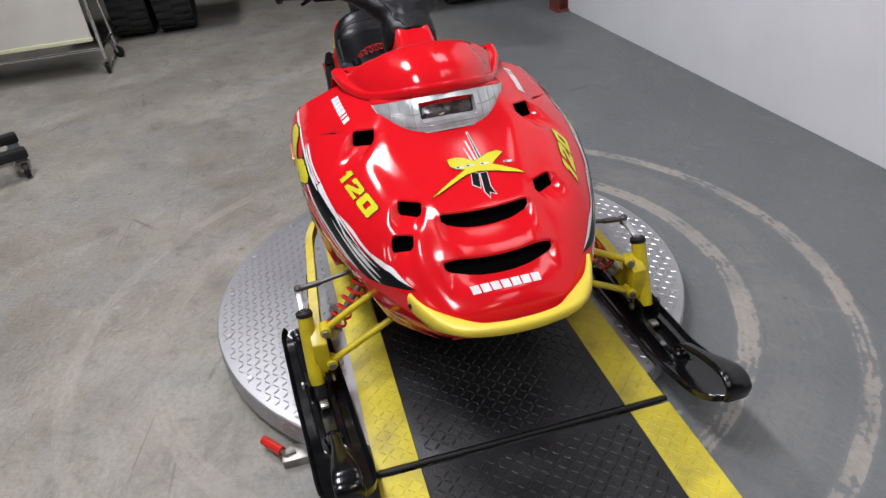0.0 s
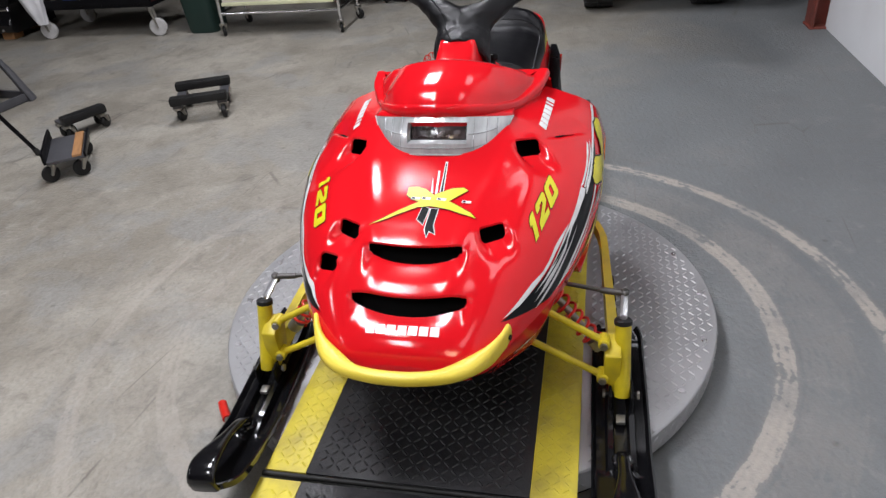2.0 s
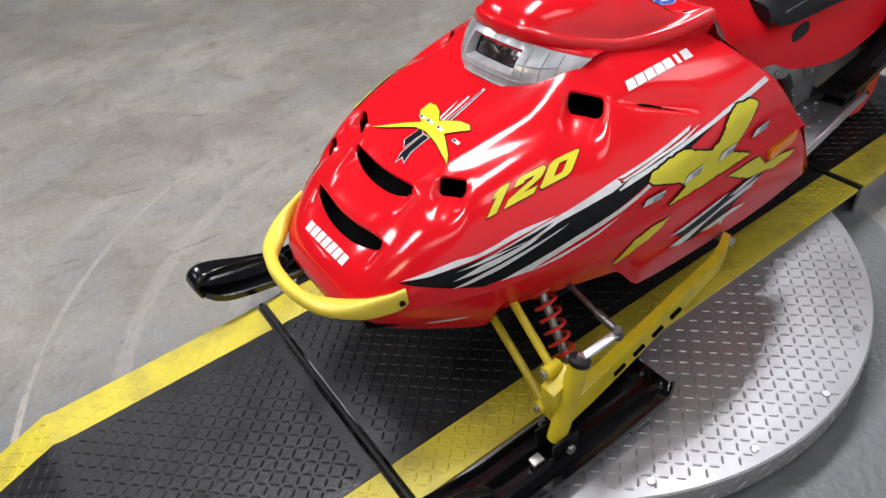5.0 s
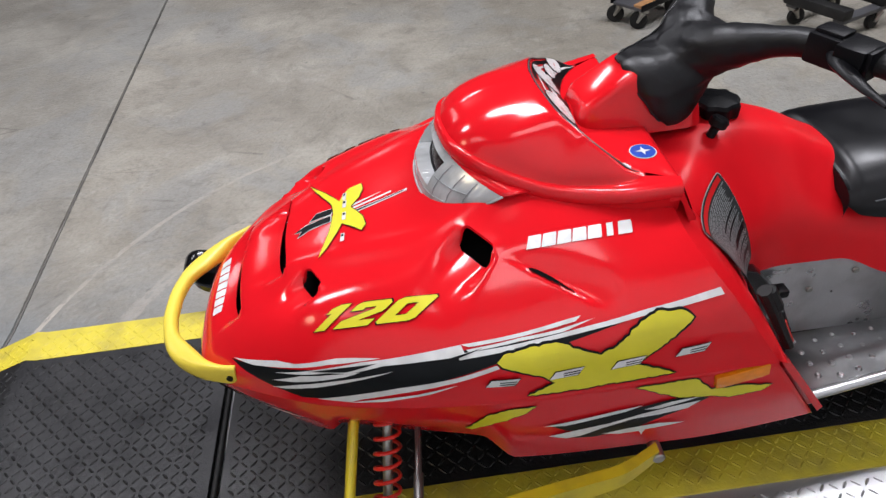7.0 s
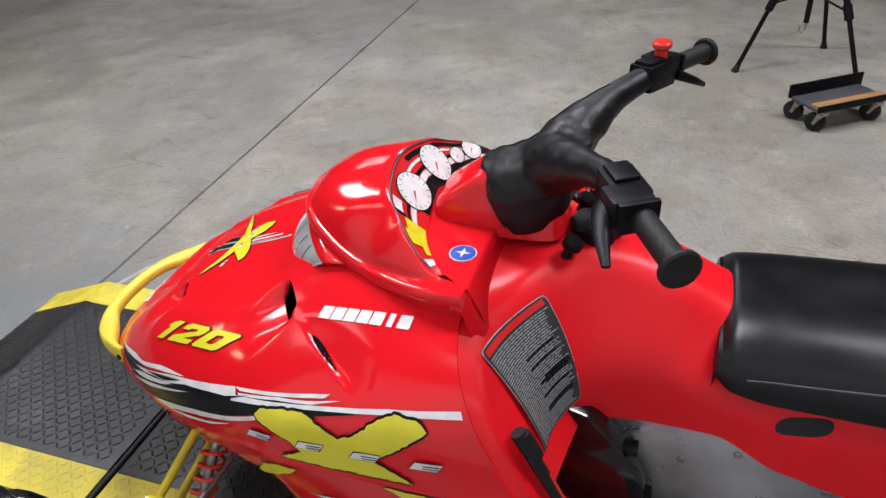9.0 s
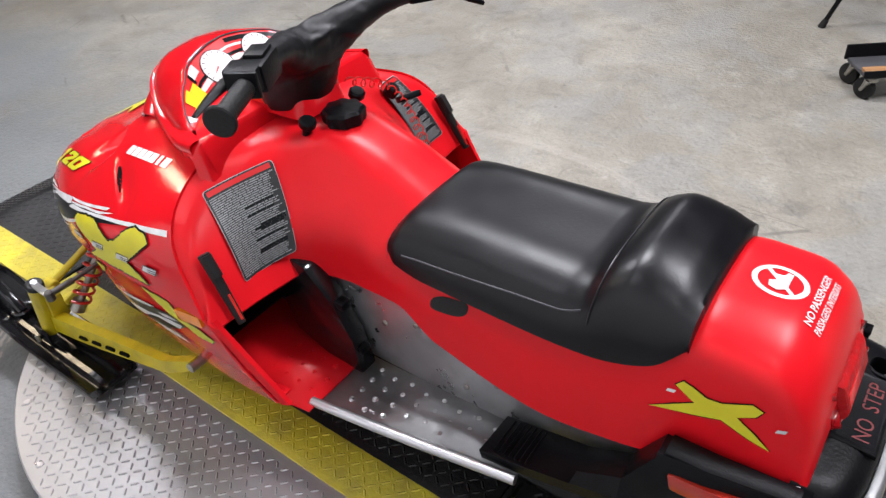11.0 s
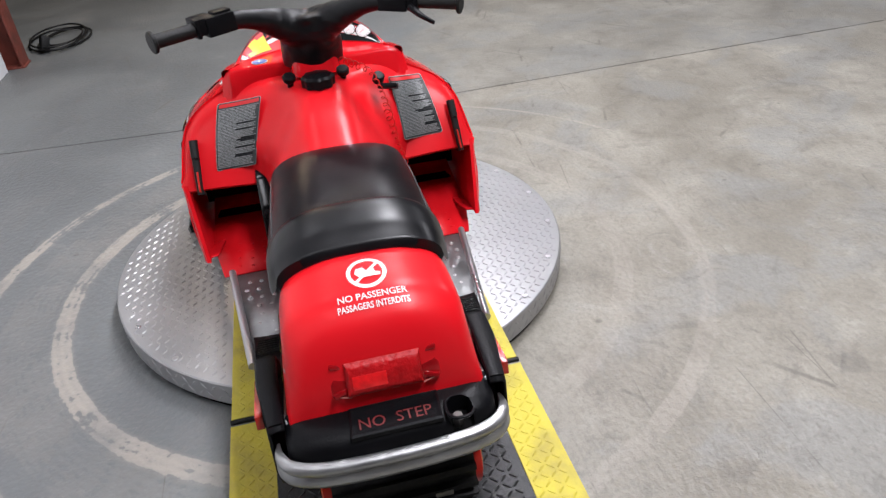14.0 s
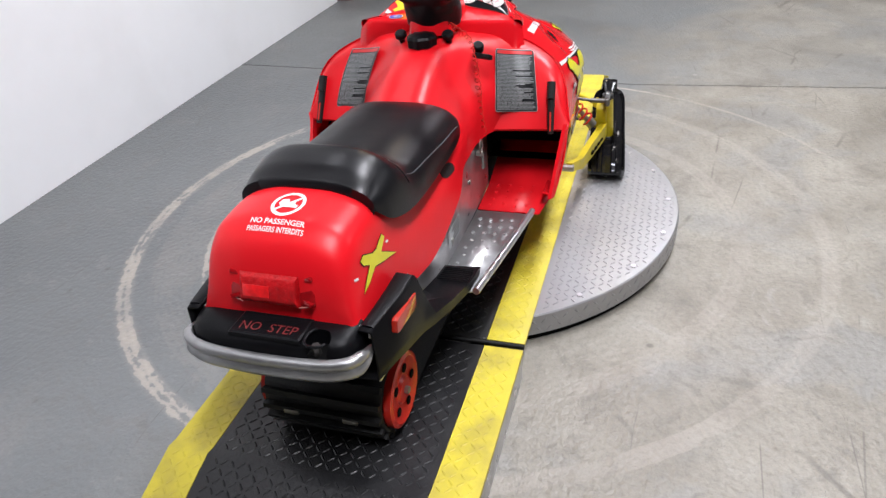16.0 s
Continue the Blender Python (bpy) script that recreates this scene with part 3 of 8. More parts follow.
bm = bmesh.new()
box(bm, (0, 0, DECK - 0.003), (2 * BAR_X - 0.02, 2 * IN_W, 0.008), 0.001)
part("centre_mat", bm, MAT_BLACK, turntable, "black rubber diamond mat")
for sgn in (1, -1):
    bm = bmesh.new()
    box(bm, (0, sgn * (HALF_W + IN_W) / 2, DECK - 0.003), (2 * BAR_X - 0.02, HALF_W - IN_W - 0.001, 0.0085), 0.001)
    part("yellow_strip", bm, MAT_YELLOW, turntable, "yellow diamond-plate edge strip")
TOP = DECK + 0.001
tread_part("mat_treads", turntable, MAT_BLACK, lambda x, y: abs(y) < IN_W - 0.008 and abs(x) < BAR_X - 0.02, lambda x, y: TOP, "raised black treads", pitch=0.0180, length=0.0200, width=0.0058, height=0.0018)
tread_part("strip_treads", turntable, MAT_YELLOW, lambda x, y: IN_W + 0.01 < abs(y) < HALF_W - 0.01 and abs(x) < BAR_X - 0.02, lambda x, y: TOP + 0.0003, "raised yellow treads", pitch=0.0180, length=0.0200, width=0.0058, height=0.0012)
for k in range(20):
    a = 2 * math.pi * (k + 0.35) / 20
    x, y = DISC_X + 0.598 * math.cos(a), 0.598 * math.sin(a)
    if abs(y) > HALF_W + 0.02:
        bm = bmesh.new()
        rod(bm, (x, y, DECK - 0.005), (x, y, DECK - 0.0005), 0.0075, n=10, bevel=0.001)
        part("bolt", bm, ALU, turntable)
for x in (BAR_X, -BAR_X):
    bm = bmesh.new()
    rod(bm, (x, -HALF_W, DECK + 0.001), (x, HALF_W, DECK + 0.001), 0.0055, n=12)
    part("hinge_rod", bm, BLACK_RUBBER, turntable, "black steel hinge rod across the lane")


def ramp(sgn, flat_end, floor_end):
    """A fixed approach ramp: level, then down to the floor."""
    th = thing("loading_ramp", "black diamond-mat loading ramp with yellow edge strips, on the floor", "ramp", "loading ramps")

    def z_of(x, y=0):
        f = abs(x)
        return DECK - 0.0 if f < flat_end else DECK * max(0.0, 1 - (f - flat_end) / (floor_end - flat_end)) + 0.004

    start = BAR_X + 0.012
    xs = [start, flat_end - 0.02, flat_end, flat_end + 0.02, floor_end]

    def slab(y0, y1, lift, depth=0.01):
        b = bmesh.new()
        rows = []
        for x in xs:
            z = z_of(x) + lift
            rows.append([(sgn * x, y0, z), (sgn * x, y1, z), (sgn * x, y1, z - depth), (sgn * x, y0, z - depth)])
        _, vs = grid_bm(rows, True, b)
        b.faces.new(vs[0])
        b.faces.new(list(reversed(vs[-1])))
        return b

    part("mat", slab(-IN_W, IN_W, 0.001), MAT_BLACK, th, "black rubber diamond mat")
    for s in (1, -1):
        a, c = sorted((s * (IN_W + 0.001), s * HALF_W))
        part("yellow_strip", slab(a, c, 0.0015), MAT_YELLOW, th, "yellow diamond-plate edge strip")
        b = bmesh.new()
        poly = [(sgn * start, s * (HALF_W - 0.006), 0.0), (sgn * floor_end * 0.995, s * (HALF_W - 0.006), 0.0), (sgn * flat_end, s * (HALF_W - 0.006), DECK - 0.012), (sgn * start, s * (HALF_W - 0.006), DECK - 0.012)]
        prism(b, poly, (0, -0.003, 0), (0, 0.003, 0))
        part("side_plate", b, ALU_DULL, th, "dusty aluminium side plate")
    keep = lambda x: start + 0.02 < sgn * x < floor_end - 0.02
    tread_part("mat_treads", th, MAT_BLACK, lambda x, y: keep(x) and abs(y) < IN_W - 0.008, lambda x, y: z_of(x) + 0.001, "raised black treads", pitch=0.0180, length=0.0200, width=0.0058, height=0.0018)
    tread_part("strip_treads", th, MAT_YELLOW, lambda x, y: keep(x) and IN_W + 0.01 < abs(y) < HALF_W - 0.01, lambda x, y: z_of(x) + 0.0015, "raised yellow treads", pitch=0.0180, length=0.0200, width=0.0058, height=0.0012)


ramp(1, 1.11, 1.335)
ramp(-1, 1.07, 1.345)
# ---- the snowmobile ----
from mathutils.bvhtree import BVHTree

SLED_DROP = 0.018  # the sled is drawn with its deck at 0.1
sled = thing("snowmobile", "small red snowmobile with black seat and yellow bumper on the turntable", "snowmobile")

HX = (0.602, 0.589, 0.550, 0.48, 0.38, 0.22, 0.08, -0.06, -0.14)


def knots(*values):
    return spl(list(zip(HX, values)))


hood_top = knots(0.378, 0.404, 0.438, 0.490, 0.544, 0.598, 0.664, 0.662, 0.658)
sh_y = knots(0.062, 0.096, 0.123, 0.153, 0.189, 0.209, 0.219, 0.230, 0.237)
sh_z = knots(0.372, 0.392, 0.426, 0.474, 0.525, 0.569, 0.599, 0.611, 0.613)
fl_y = knots(0.076, 0.116, 0.157, 0.202, 0.251, 0.300, 0.321, 0.321, 0.313)
fl_z = knots(0.366, 0.382, 0.404, 0.435, 0.468, 0.500, 0.523, 0.545, 0.560)
be_y = knots(0.080, 0.124, 0.169, 0.213, 0.262, 0.312, 0.335, 0.341, 0.344)
be_z = knots(0.358, 0.370, 0.380, 0.390, 0.402, 0.428, 0.447, 0.455, 0.458)
LX = (0.598, 0.555, 0.48, 0.40, 0.375, 0.30, 0.17, 0.12, -0.02, -0.14)
low_y = spl(list(zip(LX, (0.085, 0.128, 0.175, 0.215, 0.225, 0.252, 0.285, 0.297, 0.312, 0.324))))
low_z = spl(list(zip(LX, (0.345, 0.320, 0.300, 0.285, 0.312, 0.318, 0.312, 0.262, 0.268, 0.305))))


def rake(x, amount):
    """The hood's rear edge leans back towards its foot."""
    return x - amount * smooth(0.12, -0.14, x)


def hood_row(x, n=80):
    """Half of the hood's cross-section, from the crown to the belt crease."""
    t, sy, sz = hood_top(x), sh_y(x), sh_z(x)
    pts = [(rake(x, -0.03), 0.0, t), (rake(x, -0.03), 0.5 * sy, t - 0.22 * (t - sz)), (rake(x, -0.022), sy, sz), (rake(x, 0.018), fl_y(x), fl_z(x)), (rake(x, 0.085), be_y(x), be_z(x))]
    mirror = [(p[0], -p[1], p[2]) for p in pts[1:2]]
    c = through_points(mirror + pts, 4 * n)
    # keep the half from the crown on
    k = min(range(len(c)), key=lambda i: abs(c[i].y) + (0 if i < len(c) / 2 else 9))
    half = c[k:]
    half[0].y = 0.0
    step = (len(half) - 1) / n
    return [half[round(i * step)].copy() for i in range(n + 1)]


# forward-facing vents: the middle of the opening, the way its sill runs, half its length, its height and the length of the trough before it
VENTS = [((0.150, 0.184), (-0.60, 0.80), 0.027, 0.025, 0.125), ((0.387, 0.139), (-0.45, 0.89), 0.023, 0.020, 0.090)]
VENT_THIRD = ((0.445, 0.170), (-0.40, 0.92), 0.021, 0.018, 0.065)
SLOTS = ((0.443, 0.089, 0.021, 0.072), (0.527, 0.107, 0.022, 0.055))


def local(x, a, vent):
    """How far a place lies in front of a vent's sill, and how far along it."""
    (cx, cy), (ex, ey), half, height, run = vent
    n = math.hypot(ex, ey)
    ex, ey = ex / n, ey / n
    return (x - cx) * ey - (a - cy) * ex, (x - cx) * ex + (a - cy) * ey


def trough(d, run):
    """1 at the sill, fading out forward over run; 0 behind."""
    return 0.0 if d < -0.0035 else smooth(-0.0035, 0.0025, d) if d < 0.0025 else (1 - smooth(-0.35 * run, run, d)) / (1 - smooth(-0.35 * run, run, 0.0))


def crease(p):
    """The raised centre panel, the valleys beside it, and the troughs that lead into vents and slots."""
    a, x = abs(p.y), p.x
    if x < -0.02 or x > 0.60:
        return p
    drop = 0.0
    for k, vent in enumerate((*VENTS, VENT_THIRD)):
        if k == 2 and p.y > 0:
            continue
        d, e = local(x, a, vent)
        half, height, run = vent[2:]
        drop = max(drop, height * trough(d, run) * smooth(half + 0.010 + 0.22 * max(d, 0.0), half - 0.006 - 0.20 * max(d, 0.0), abs(e)))
        if d < 0:
            p.z += 0.003 * smooth(-0.03, 0.0, d) * smooth(half + 0.014, half - 0.004, abs(e))
    for sx, half, depth, run in SLOTS:
        d = x - (sx - 1.3 * a * a)
        narrow = 1 - 0.40 * min(1.0, a / half) ** 2
        drop = max(drop, depth * narrow * trough(d, run) * smooth(half + 0.012, half - 0.008, a))
        if d < 0:
            p.z += 0.003 * smooth(-0.05, 0.0, d) * smooth(half + 0.02, half - 0.005, a)
    fade = smooth(0.58, 0.48, x) * smooth(0.0, 0.14, x)
    valley = min(0.088 + 0.27 * max(0.0, 0.46 - x), 0.150)
    p.z -= 0.0022 * fade * math.exp(-(((a - valley - 0.030) / 0.022) ** 2)) * (1 - min(1.0, drop / 0.008))
    p.z += 0.0026 * fade * math.exp(-(((a - valley + 0.012) / 0.020) ** 2))
    p.z -= drop
    # the side scoop: a hollow that opens forward, its floor rising to the rear
    d = 0.088 - (a - 0.238) * 1.35 - x
    if d > 0:
        p.z -= 0.0075 * smooth(0.080, 0.004, d) * smooth(-0.004, 0.006, d) * smooth(0.208, 0.246, a) * smooth(0.312, 0.256, a)
    return p


def mirrored(half):
    return [Vector((p.x, -p.y, p.z)) for p in reversed(half[1:])] + half


NX = 200
stations = [-0.14 + 0.742 * (1 - (1 - i / NX) ** 1.25) for i in range(NX + 1)]
rows = [[crease(p) for p in mirrored(hood_row(x))] for x in stations]
bm, vs = grid_bm(rows)
bm.faces.new(vs[-1])
hood_mesh = to_mesh(bm, "hood", 50)
hood_skin = BVHTree.FromPolygons([v.co.copy() for v in hood_mesh.vertices], [list(f.vertices) for f in hood_mesh.polygons])
hood = part("hood", hood_mesh, RED, sled, "glossy red moulded hood with black vent openings")


def baked(ob, cutters, thickness):
    """Gives a skin thickness and cuts openings through it."""
    if thickness:
        s = ob.modifiers.new("thickness", "SOLIDIFY")
        s.thickness, s.offset = thickness, -1
    c = new("cutter", to_mesh(cutters, "cutter"))
    d = ob.modifiers.new("openings", "BOOLEAN")
    d.object, d.operation, d.solver = c, "DIFFERENCE", "EXACT"
    bpy.context.view_layer.update()
    me = bpy.data.meshes.new_from_object(ob.evaluated_get(bpy.context.evaluated_depsgraph_get()))
    ob.modifiers.clear()
    ob.data = me
    for p in me.polygons:
        p.use_smooth = True
    me.set_sharp_from_angle(angle=radians(55))
    bpy.data.objects.remove(c)
    return ob


def slot(bm, poly, z0=0.3, z1=0.8, lean=0.0):
    lo = [Vector((x - lean * (z0 - 0.5), y, z0)) for x, y in poly]
    hi = [Vector((x - lean * (z1 - 0.5), y, z1)) for x, y in poly]
    a, b = [bm.verts.new(p) for p in lo], [bm.verts.new(p) for p in hi]
    bm.faces.new(list(reversed(a)))
    bm.faces.new(b)
    for k in range(len(a)):
        bm.faces.new((a[k], a[(k + 1) % len(a)], b[(k + 1) % len(a)], b[k]))


def rounded(poly, r=0.25):
    """Corners cut round."""
    out, n = [], len(poly)
    for i in range(n):
        p, a, b = Vector(poly[i]), Vector(poly[i - 1]), Vector(poly[(i + 1) % n])
        s, e = p.lerp(a, r), p.lerp(b, r)
        for k in range(4):
            u = k / 3
            out.append(tuple(s * (1 - u) ** 2 + p * 2 * u * (1 - u) + e * u * u))
    return out


def sill(vent, sgn, back=0.0120, front=0.0070):
    """The strip of plan that a vent's opening takes."""
    (cx, cy), (ex, ey), half, height, run = vent
    n = math.hypot(ex, ey)
    ex, ey = ex / n, ey / n
    h = half + 0.001
    return [(cx + ey * d + ex * e, sgn * (cy - ex * d + ey * e)) for d, e in ((front, -h), (front, h), (-back * 0.6, h), (-back, h - 0.006), (-back, -h + 0.006), (-back * 0.6, -h))]


def arc_slot(sx, half, back=0.0105, front=0.0055, n=20):
    """A wide slot along its sill, with rounded upper corners."""
    ys = [half * (2 * k / n - 1) for k in range(n + 1)]
    rear = [(sx - 1.3 * y * y - back * (1 - 0.45 * (abs(y) / half) ** 4), y) for y in ys]
    return rear + [(sx - 1.3 * y * y + front * (1 - 0.8 * (abs(y) / half) ** 4), y) for y in reversed(ys)]


cut = bmesh.new()
for sx, width, depth, run in SLOTS:
    slot(cut, arc_slot(sx, width))
for s in (1, -1):
    for vent in VENTS:
        slot(cut, rounded(sill(vent, s, 0.0105), 0.3))
slot(cut, rounded(sill(VENT_THIRD, -1), 0.3))
baked(hood, cut, 0.004)

# side scoop mouths: near-black strips on each hollow's step, for the slit's shade
for s in (1, -1):
    rows = []
    for k in range(17):
        u = k / 16
        x = 0.088 - 0.052 * u
        wide = math.sin(math.pi * (0.08 + 0.88 * u ** 0.8)) ** 0.8
        row = []
        for w in range(8):
            d = 0.0030 + (-0.0050 + 0.0155 * w / 7) * wide
            a = 0.238 + (0.088 - d - x) / 1.35
            at, up, _, _ = hood_skin.ray_cast(Vector((x, s * a, 0.8)), Vector((0, 0, -1)))
            row.append(at + up * (0.0014 if up.z > 0 else -0.0014))
        rows.append(row)
    bm, _ = grid_bm(rows)
    part("scoop_mouth_shade", bm, DARK, hood, "near-black strip for the shade in the side scoop's slit")

# black sheet added for shade, so the vents look into a dark engine bay
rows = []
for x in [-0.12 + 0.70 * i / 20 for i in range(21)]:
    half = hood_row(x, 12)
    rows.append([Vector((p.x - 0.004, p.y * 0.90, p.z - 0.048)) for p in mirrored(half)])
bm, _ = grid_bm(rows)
part("bay_shade_sheet", bm, DARK, sled, "black sheet added for the shade behind the vents")


# belly pan
def belly_row(x, n=14):
    b0 = Vector((rake(x, 0.085), be_y(x) - 0.0035, be_z(x) - 0.003))
    b1 = Vector((rake(x, 0.18), low_y(x), low_z(x)))
    mid = b0.lerp(b1, 0.5) + Vector((0, 0.006, 0))
    return through_points([b0, mid, b1], n)


rows = []
BN = 90
for i in range(BN + 1):
    x = -0.14 + 0.738 * i / BN
    left = belly_row(x)
    under = left[-1] + Vector((0, -0.03, 0.004))
    rows.append(left + [under])
bm, vl = grid_bm(rows)
_, vr = grid_bm([[Vector((p.x, -p.y, p.z)) for p in r] for r in rows], False, bm)
bm.faces.new([v for v in vl[-1]] + [v for v in reversed(vr[-1])])
part("belly_pan", bm, RED, sled, "glossy red lower belly pan", angle=35, thick=0.004)
bm = bmesh.new()
rows = []
for x in (0.60, 0.5, 0.40, 0.2, 0.0, -0.14):
    w = low_y(x) - 0.025
    z = max(low_z(x), 0.29) + 0.012
    rows.append([(x, -w, z), (x, w, z)])
grid_bm(rows, False, bm)
part("belly_floor", bm, DARK, sled, thick=0.004)

# ---- windshield pod ----
PN = 40
SEAM = [(0.178, 0, 0.671), (0.169, 0.056, 0.668), (0.148, 0.091, 0.661), (0.114, 0.119, 0.650), (0.074, 0.143, 0.639), (0.036, 0.160, 0.632), (-0.005, 0.178, 0.633), (-0.060, 0.199, 0.640), (-0.118, 0.208, 0.6475)]
RIM = [(0.038, 0, 0.742), (0.035, 0.035, 0.739), (0.021, 0.088, 0.727), (0.001, 0.114, 0.713), (-0.014, 0.134, 0.703), (-0.040, 0.156, 0.685), (-0.060, 0.165, 0.671), (-0.080, 0.171, 0.666)]
PLATE_FOOT = [(-0.022, 0, 0.686), (-0.024, 0.040, 0.674), (-0.031, 0.080, 0.669), (-0.046, 0.120, 0.668), (-0.064, 0.150, 0.667), (-0.080, 0.167, 0.6655)]
seam_half, rim_half, foot_half = (through_points(c, PN) for c in (SEAM, RIM, PLATE_FOOT))


def inward(i):
    t = seam_half[min(i + 1, PN)] - seam_half[max(i - 1, 0)]
    n = Vector((-abs(t.y), t.x if t.x < 0 else -t.x, 0)) if i else Vector((-1, 0, 0))
    return Vector((n.x, -abs(n.y), 0)).normalized()


def both(half):
    return [Vector((p.x, -p.y, p.z)) for p in reversed(half[1:])] + [p.copy() for p in half]


def flange(inset, up):
    """A line along the pod's foot, set in more towards the rear, where it widens to a ledge."""
    return [p + inward(i) * inset * ((0.42 + 0.58 * smooth(0.45, 0.95, i / PN)) if inset > 0 else 0.55) + Vector((0, 0, up)) for i, p in enumerate(seam_half)]


ledge = flange(0.0185, 0.0205)
foot_line = []
for i, p in enumerate(ledge):
    w = smooth(0.74, 1.0, i / PN)
    foot_line.append((p + inward(i) * 0.002 + Vector((0, 0, 0.003))).lerp(rim_half[-1] + Vector((0.004, 0.003, -0.001)), w))
rings = [flange(0.010, -0.030), flange(0.003, -0.001), flange(0.0, 0.0), flange(-0.0035, 0.0035), flange(-0.004, 0.010), flange(-0.001, 0.0165), flange(0.004, 0.0195), flange(0.010, 0.0205), ledge, foot_line]
for k in range(1, 9):
    u = k / 9
    row = []
    for i in range(PN + 1):
        v = i / PN
        away = -inward(i)
        swell = math.sin(math.pi * u ** 0.75)
        row.append(foot_line[i].lerp(rim_half[i], u) + (Vector((0, 0, 0.010)) * (1 - smooth(0.15, 0.55, v)) + away * 0.005 * (1 - smooth(0.6, 0.95, v)) + Vector((0, 0, 0.004)) * math.exp(-(((v - 0.36) / 0.07) ** 2))) * swell)
    rings.append(row)
rings += [rim_half, [p + Vector((-0.0025, -0.002 * (i / PN), -0.0005)) for i, p in enumerate(rim_half)]]
bm, _ = grid_bm([both(r) for r in rings])
shield = part("windshield", bm, RED, sled, "glossy red moulded windshield pod", angle=45)
bm = bmesh.new()
sweep(bm, both([p + Vector((-0.0045, 0, -0.0018)) for p in rim_half[:-2]]), 0.0012, 6)
part("rim_bead", bm, GREY_PLASTIC, shield, "thin dark edge bead round the dash")


def dash_at(v, w):
    """A place on the dash plate: v from the middle to one end (-1..1), w from its foot to the rim."""
    i = min(abs(v) * PN, PN - 1e-6)
    k, f = int(i), i - int(i)
    lo, hi = foot_half[k].lerp(foot_half[k + 1], f), rim_half[k].lerp(rim_half[k + 1], f) + Vector((-0.004, 0, -0.003))
    p = lo.lerp(hi, w)
    return Vector((p.x, math.copysign(p.y, v), p.z))


bm, _ = grid_bm([[dash_at(k / 40 - 1, w) for k in range(81)] for w in (1.0, 0.9, 0.7, 0.5, 0.3, 0.1, 0.0)])
dash = part("dash", bm, RED, sled, "red moulded dash behind the windshield", angle=60)
# shelf either side of the steering tower, rising to a lip, and the pod's rear wall
bm = bmesh.new()
rows = []
for k in range(61):
    v = 2 * k / 60 - 1
    front = dash_at(v, 0.0)
    rear = Vector((-0.1165, math.copysign(abs(v) ** 0.9 * 0.192, v), 0.6675 - 0.001 * abs(v)))
    rows.append([front.lerp(rear, u) for u in (0.0, 0.25, 0.5, 0.75, 0.94)] + [rear, rear + Vector((-0.004, 0, -0.002)), rear + Vector((-0.008, 0, -0.010)), rear + Vector((-0.030, 0, -0.060)), rear + Vector((-0.045, 0, -0.095))])
grid_bm(rows, False, bm)
part("dash_shelf", bm, RED, sled, "flat red shelf behind the dash", angle=50)
for s in (1, -1):
    bm = bmesh.new()
    rows = []
    for k in range(25):
        y = 0.060 + 0.152 * k / 24
        top = 0.6670 - 0.004 * smooth(0.180, 0.196, y) - 0.016 * smooth(0.194, 0.212, y)
        x = -0.1175 + 0.004 * smooth(0.196, 0.212, y)
        rows.append([Vector((x + dx, s * (y + dy), top + dz)) for dx, dy, dz in ((0.012, 0, -0.0015), (0.0, 0, -0.0006), (-0.003, 0, -0.0025), (-0.006, 0.0005, -0.008), (-0.010, 0.002, -0.020), (-0.018, 0.006, -0.040), (-0.032, 0.010, -0.064), (-0.052, 0.012, -0.092))])
    grid_bm(rows, False, bm)
    part("pod_rear_wall", bm, RED, sled, "red rear wall of the pod, curving into the console", angle=60)
bm = bmesh.new()
rows = []
for z, x0, x1, w in ((0.655, -0.022, -0.212, 0.056), (0.680, -0.024, -0.208, 0.053), (0.698, -0.030, -0.20, 0.050), (0.704, -0.036, -0.20, 0.048), (0.724, -0.066, -0.195, 0.045), (0.740, -0.090, -0.19, 0.041), (0.743, -0.098, -0.185, 0.036)):
    ring = []
    for k in range(32):
        a = 2 * math.pi * k / 32
        c, s = math.cos(a), math.sin(a)
        ring.append(Vector(((x0 + x1) / 2 + (x0 - x1) / 2 * math.copysign(abs(c) ** 0.34, c), w * math.copysign(abs(s) ** 0.34, s), z)))
    rows.append(ring)
_, vs = grid_bm(rows, True, bm)
bm.faces.new(vs[-1])
part("steering_tower", bm, RED, sled, "red moulded steering tower", angle=50)

# headlight
def lens_top(y):
    """The upper edge of the lens under the pod's brow: how far forward and how high."""
    f = abs(y) / 0.150
    return 0.1745 - 0.068 * f ** 2.3, 0.6675 - 0.026 * f ** 2.0


def lens_point(y, u, out=0.002):
    """A place on the lens: y across, u from its upper edge to its foot."""
    px, z0 = lens_top(y)
    drop = 1 - abs(y / 0.150) ** 5
    return Vector((px - 0.001 + 0.043 * drop * u + 0.010 * math.sin(math.pi * u) * drop + out, y, z0 + 0.001 - 0.066 * drop * u + out * 0.3))


WINDOW = (-0.060, 0.064, 0.14, 0.68)
across = [-0.150 + 0.090 * k / 14 for k in range(14)] + [-0.060 + 0.124 * k / 14 for k in range(14)] + [0.064 + 0.086 * k / 14 for k in range(15)]
levels = (0.0, 0.07, 0.14, 0.25, 0.40, 0.54, 0.68, 0.84, 1.0)
bm, vs = grid_bm([[lens_point(y, u, 0.0) for y in across] for u in levels])
gone = [f for f in bm.faces if WINDOW[0] < f.calc_center_median().y < WINDOW[1] and levels.index(0.14) <= min(r for r, row in enumerate(vs) for v in row if v in f.verts[:]) < levels.index(0.68)]
bmesh.ops.delete(bm, geom=gone, context="FACES_ONLY")
inset = Vector((-0.024, 0, -0.001))


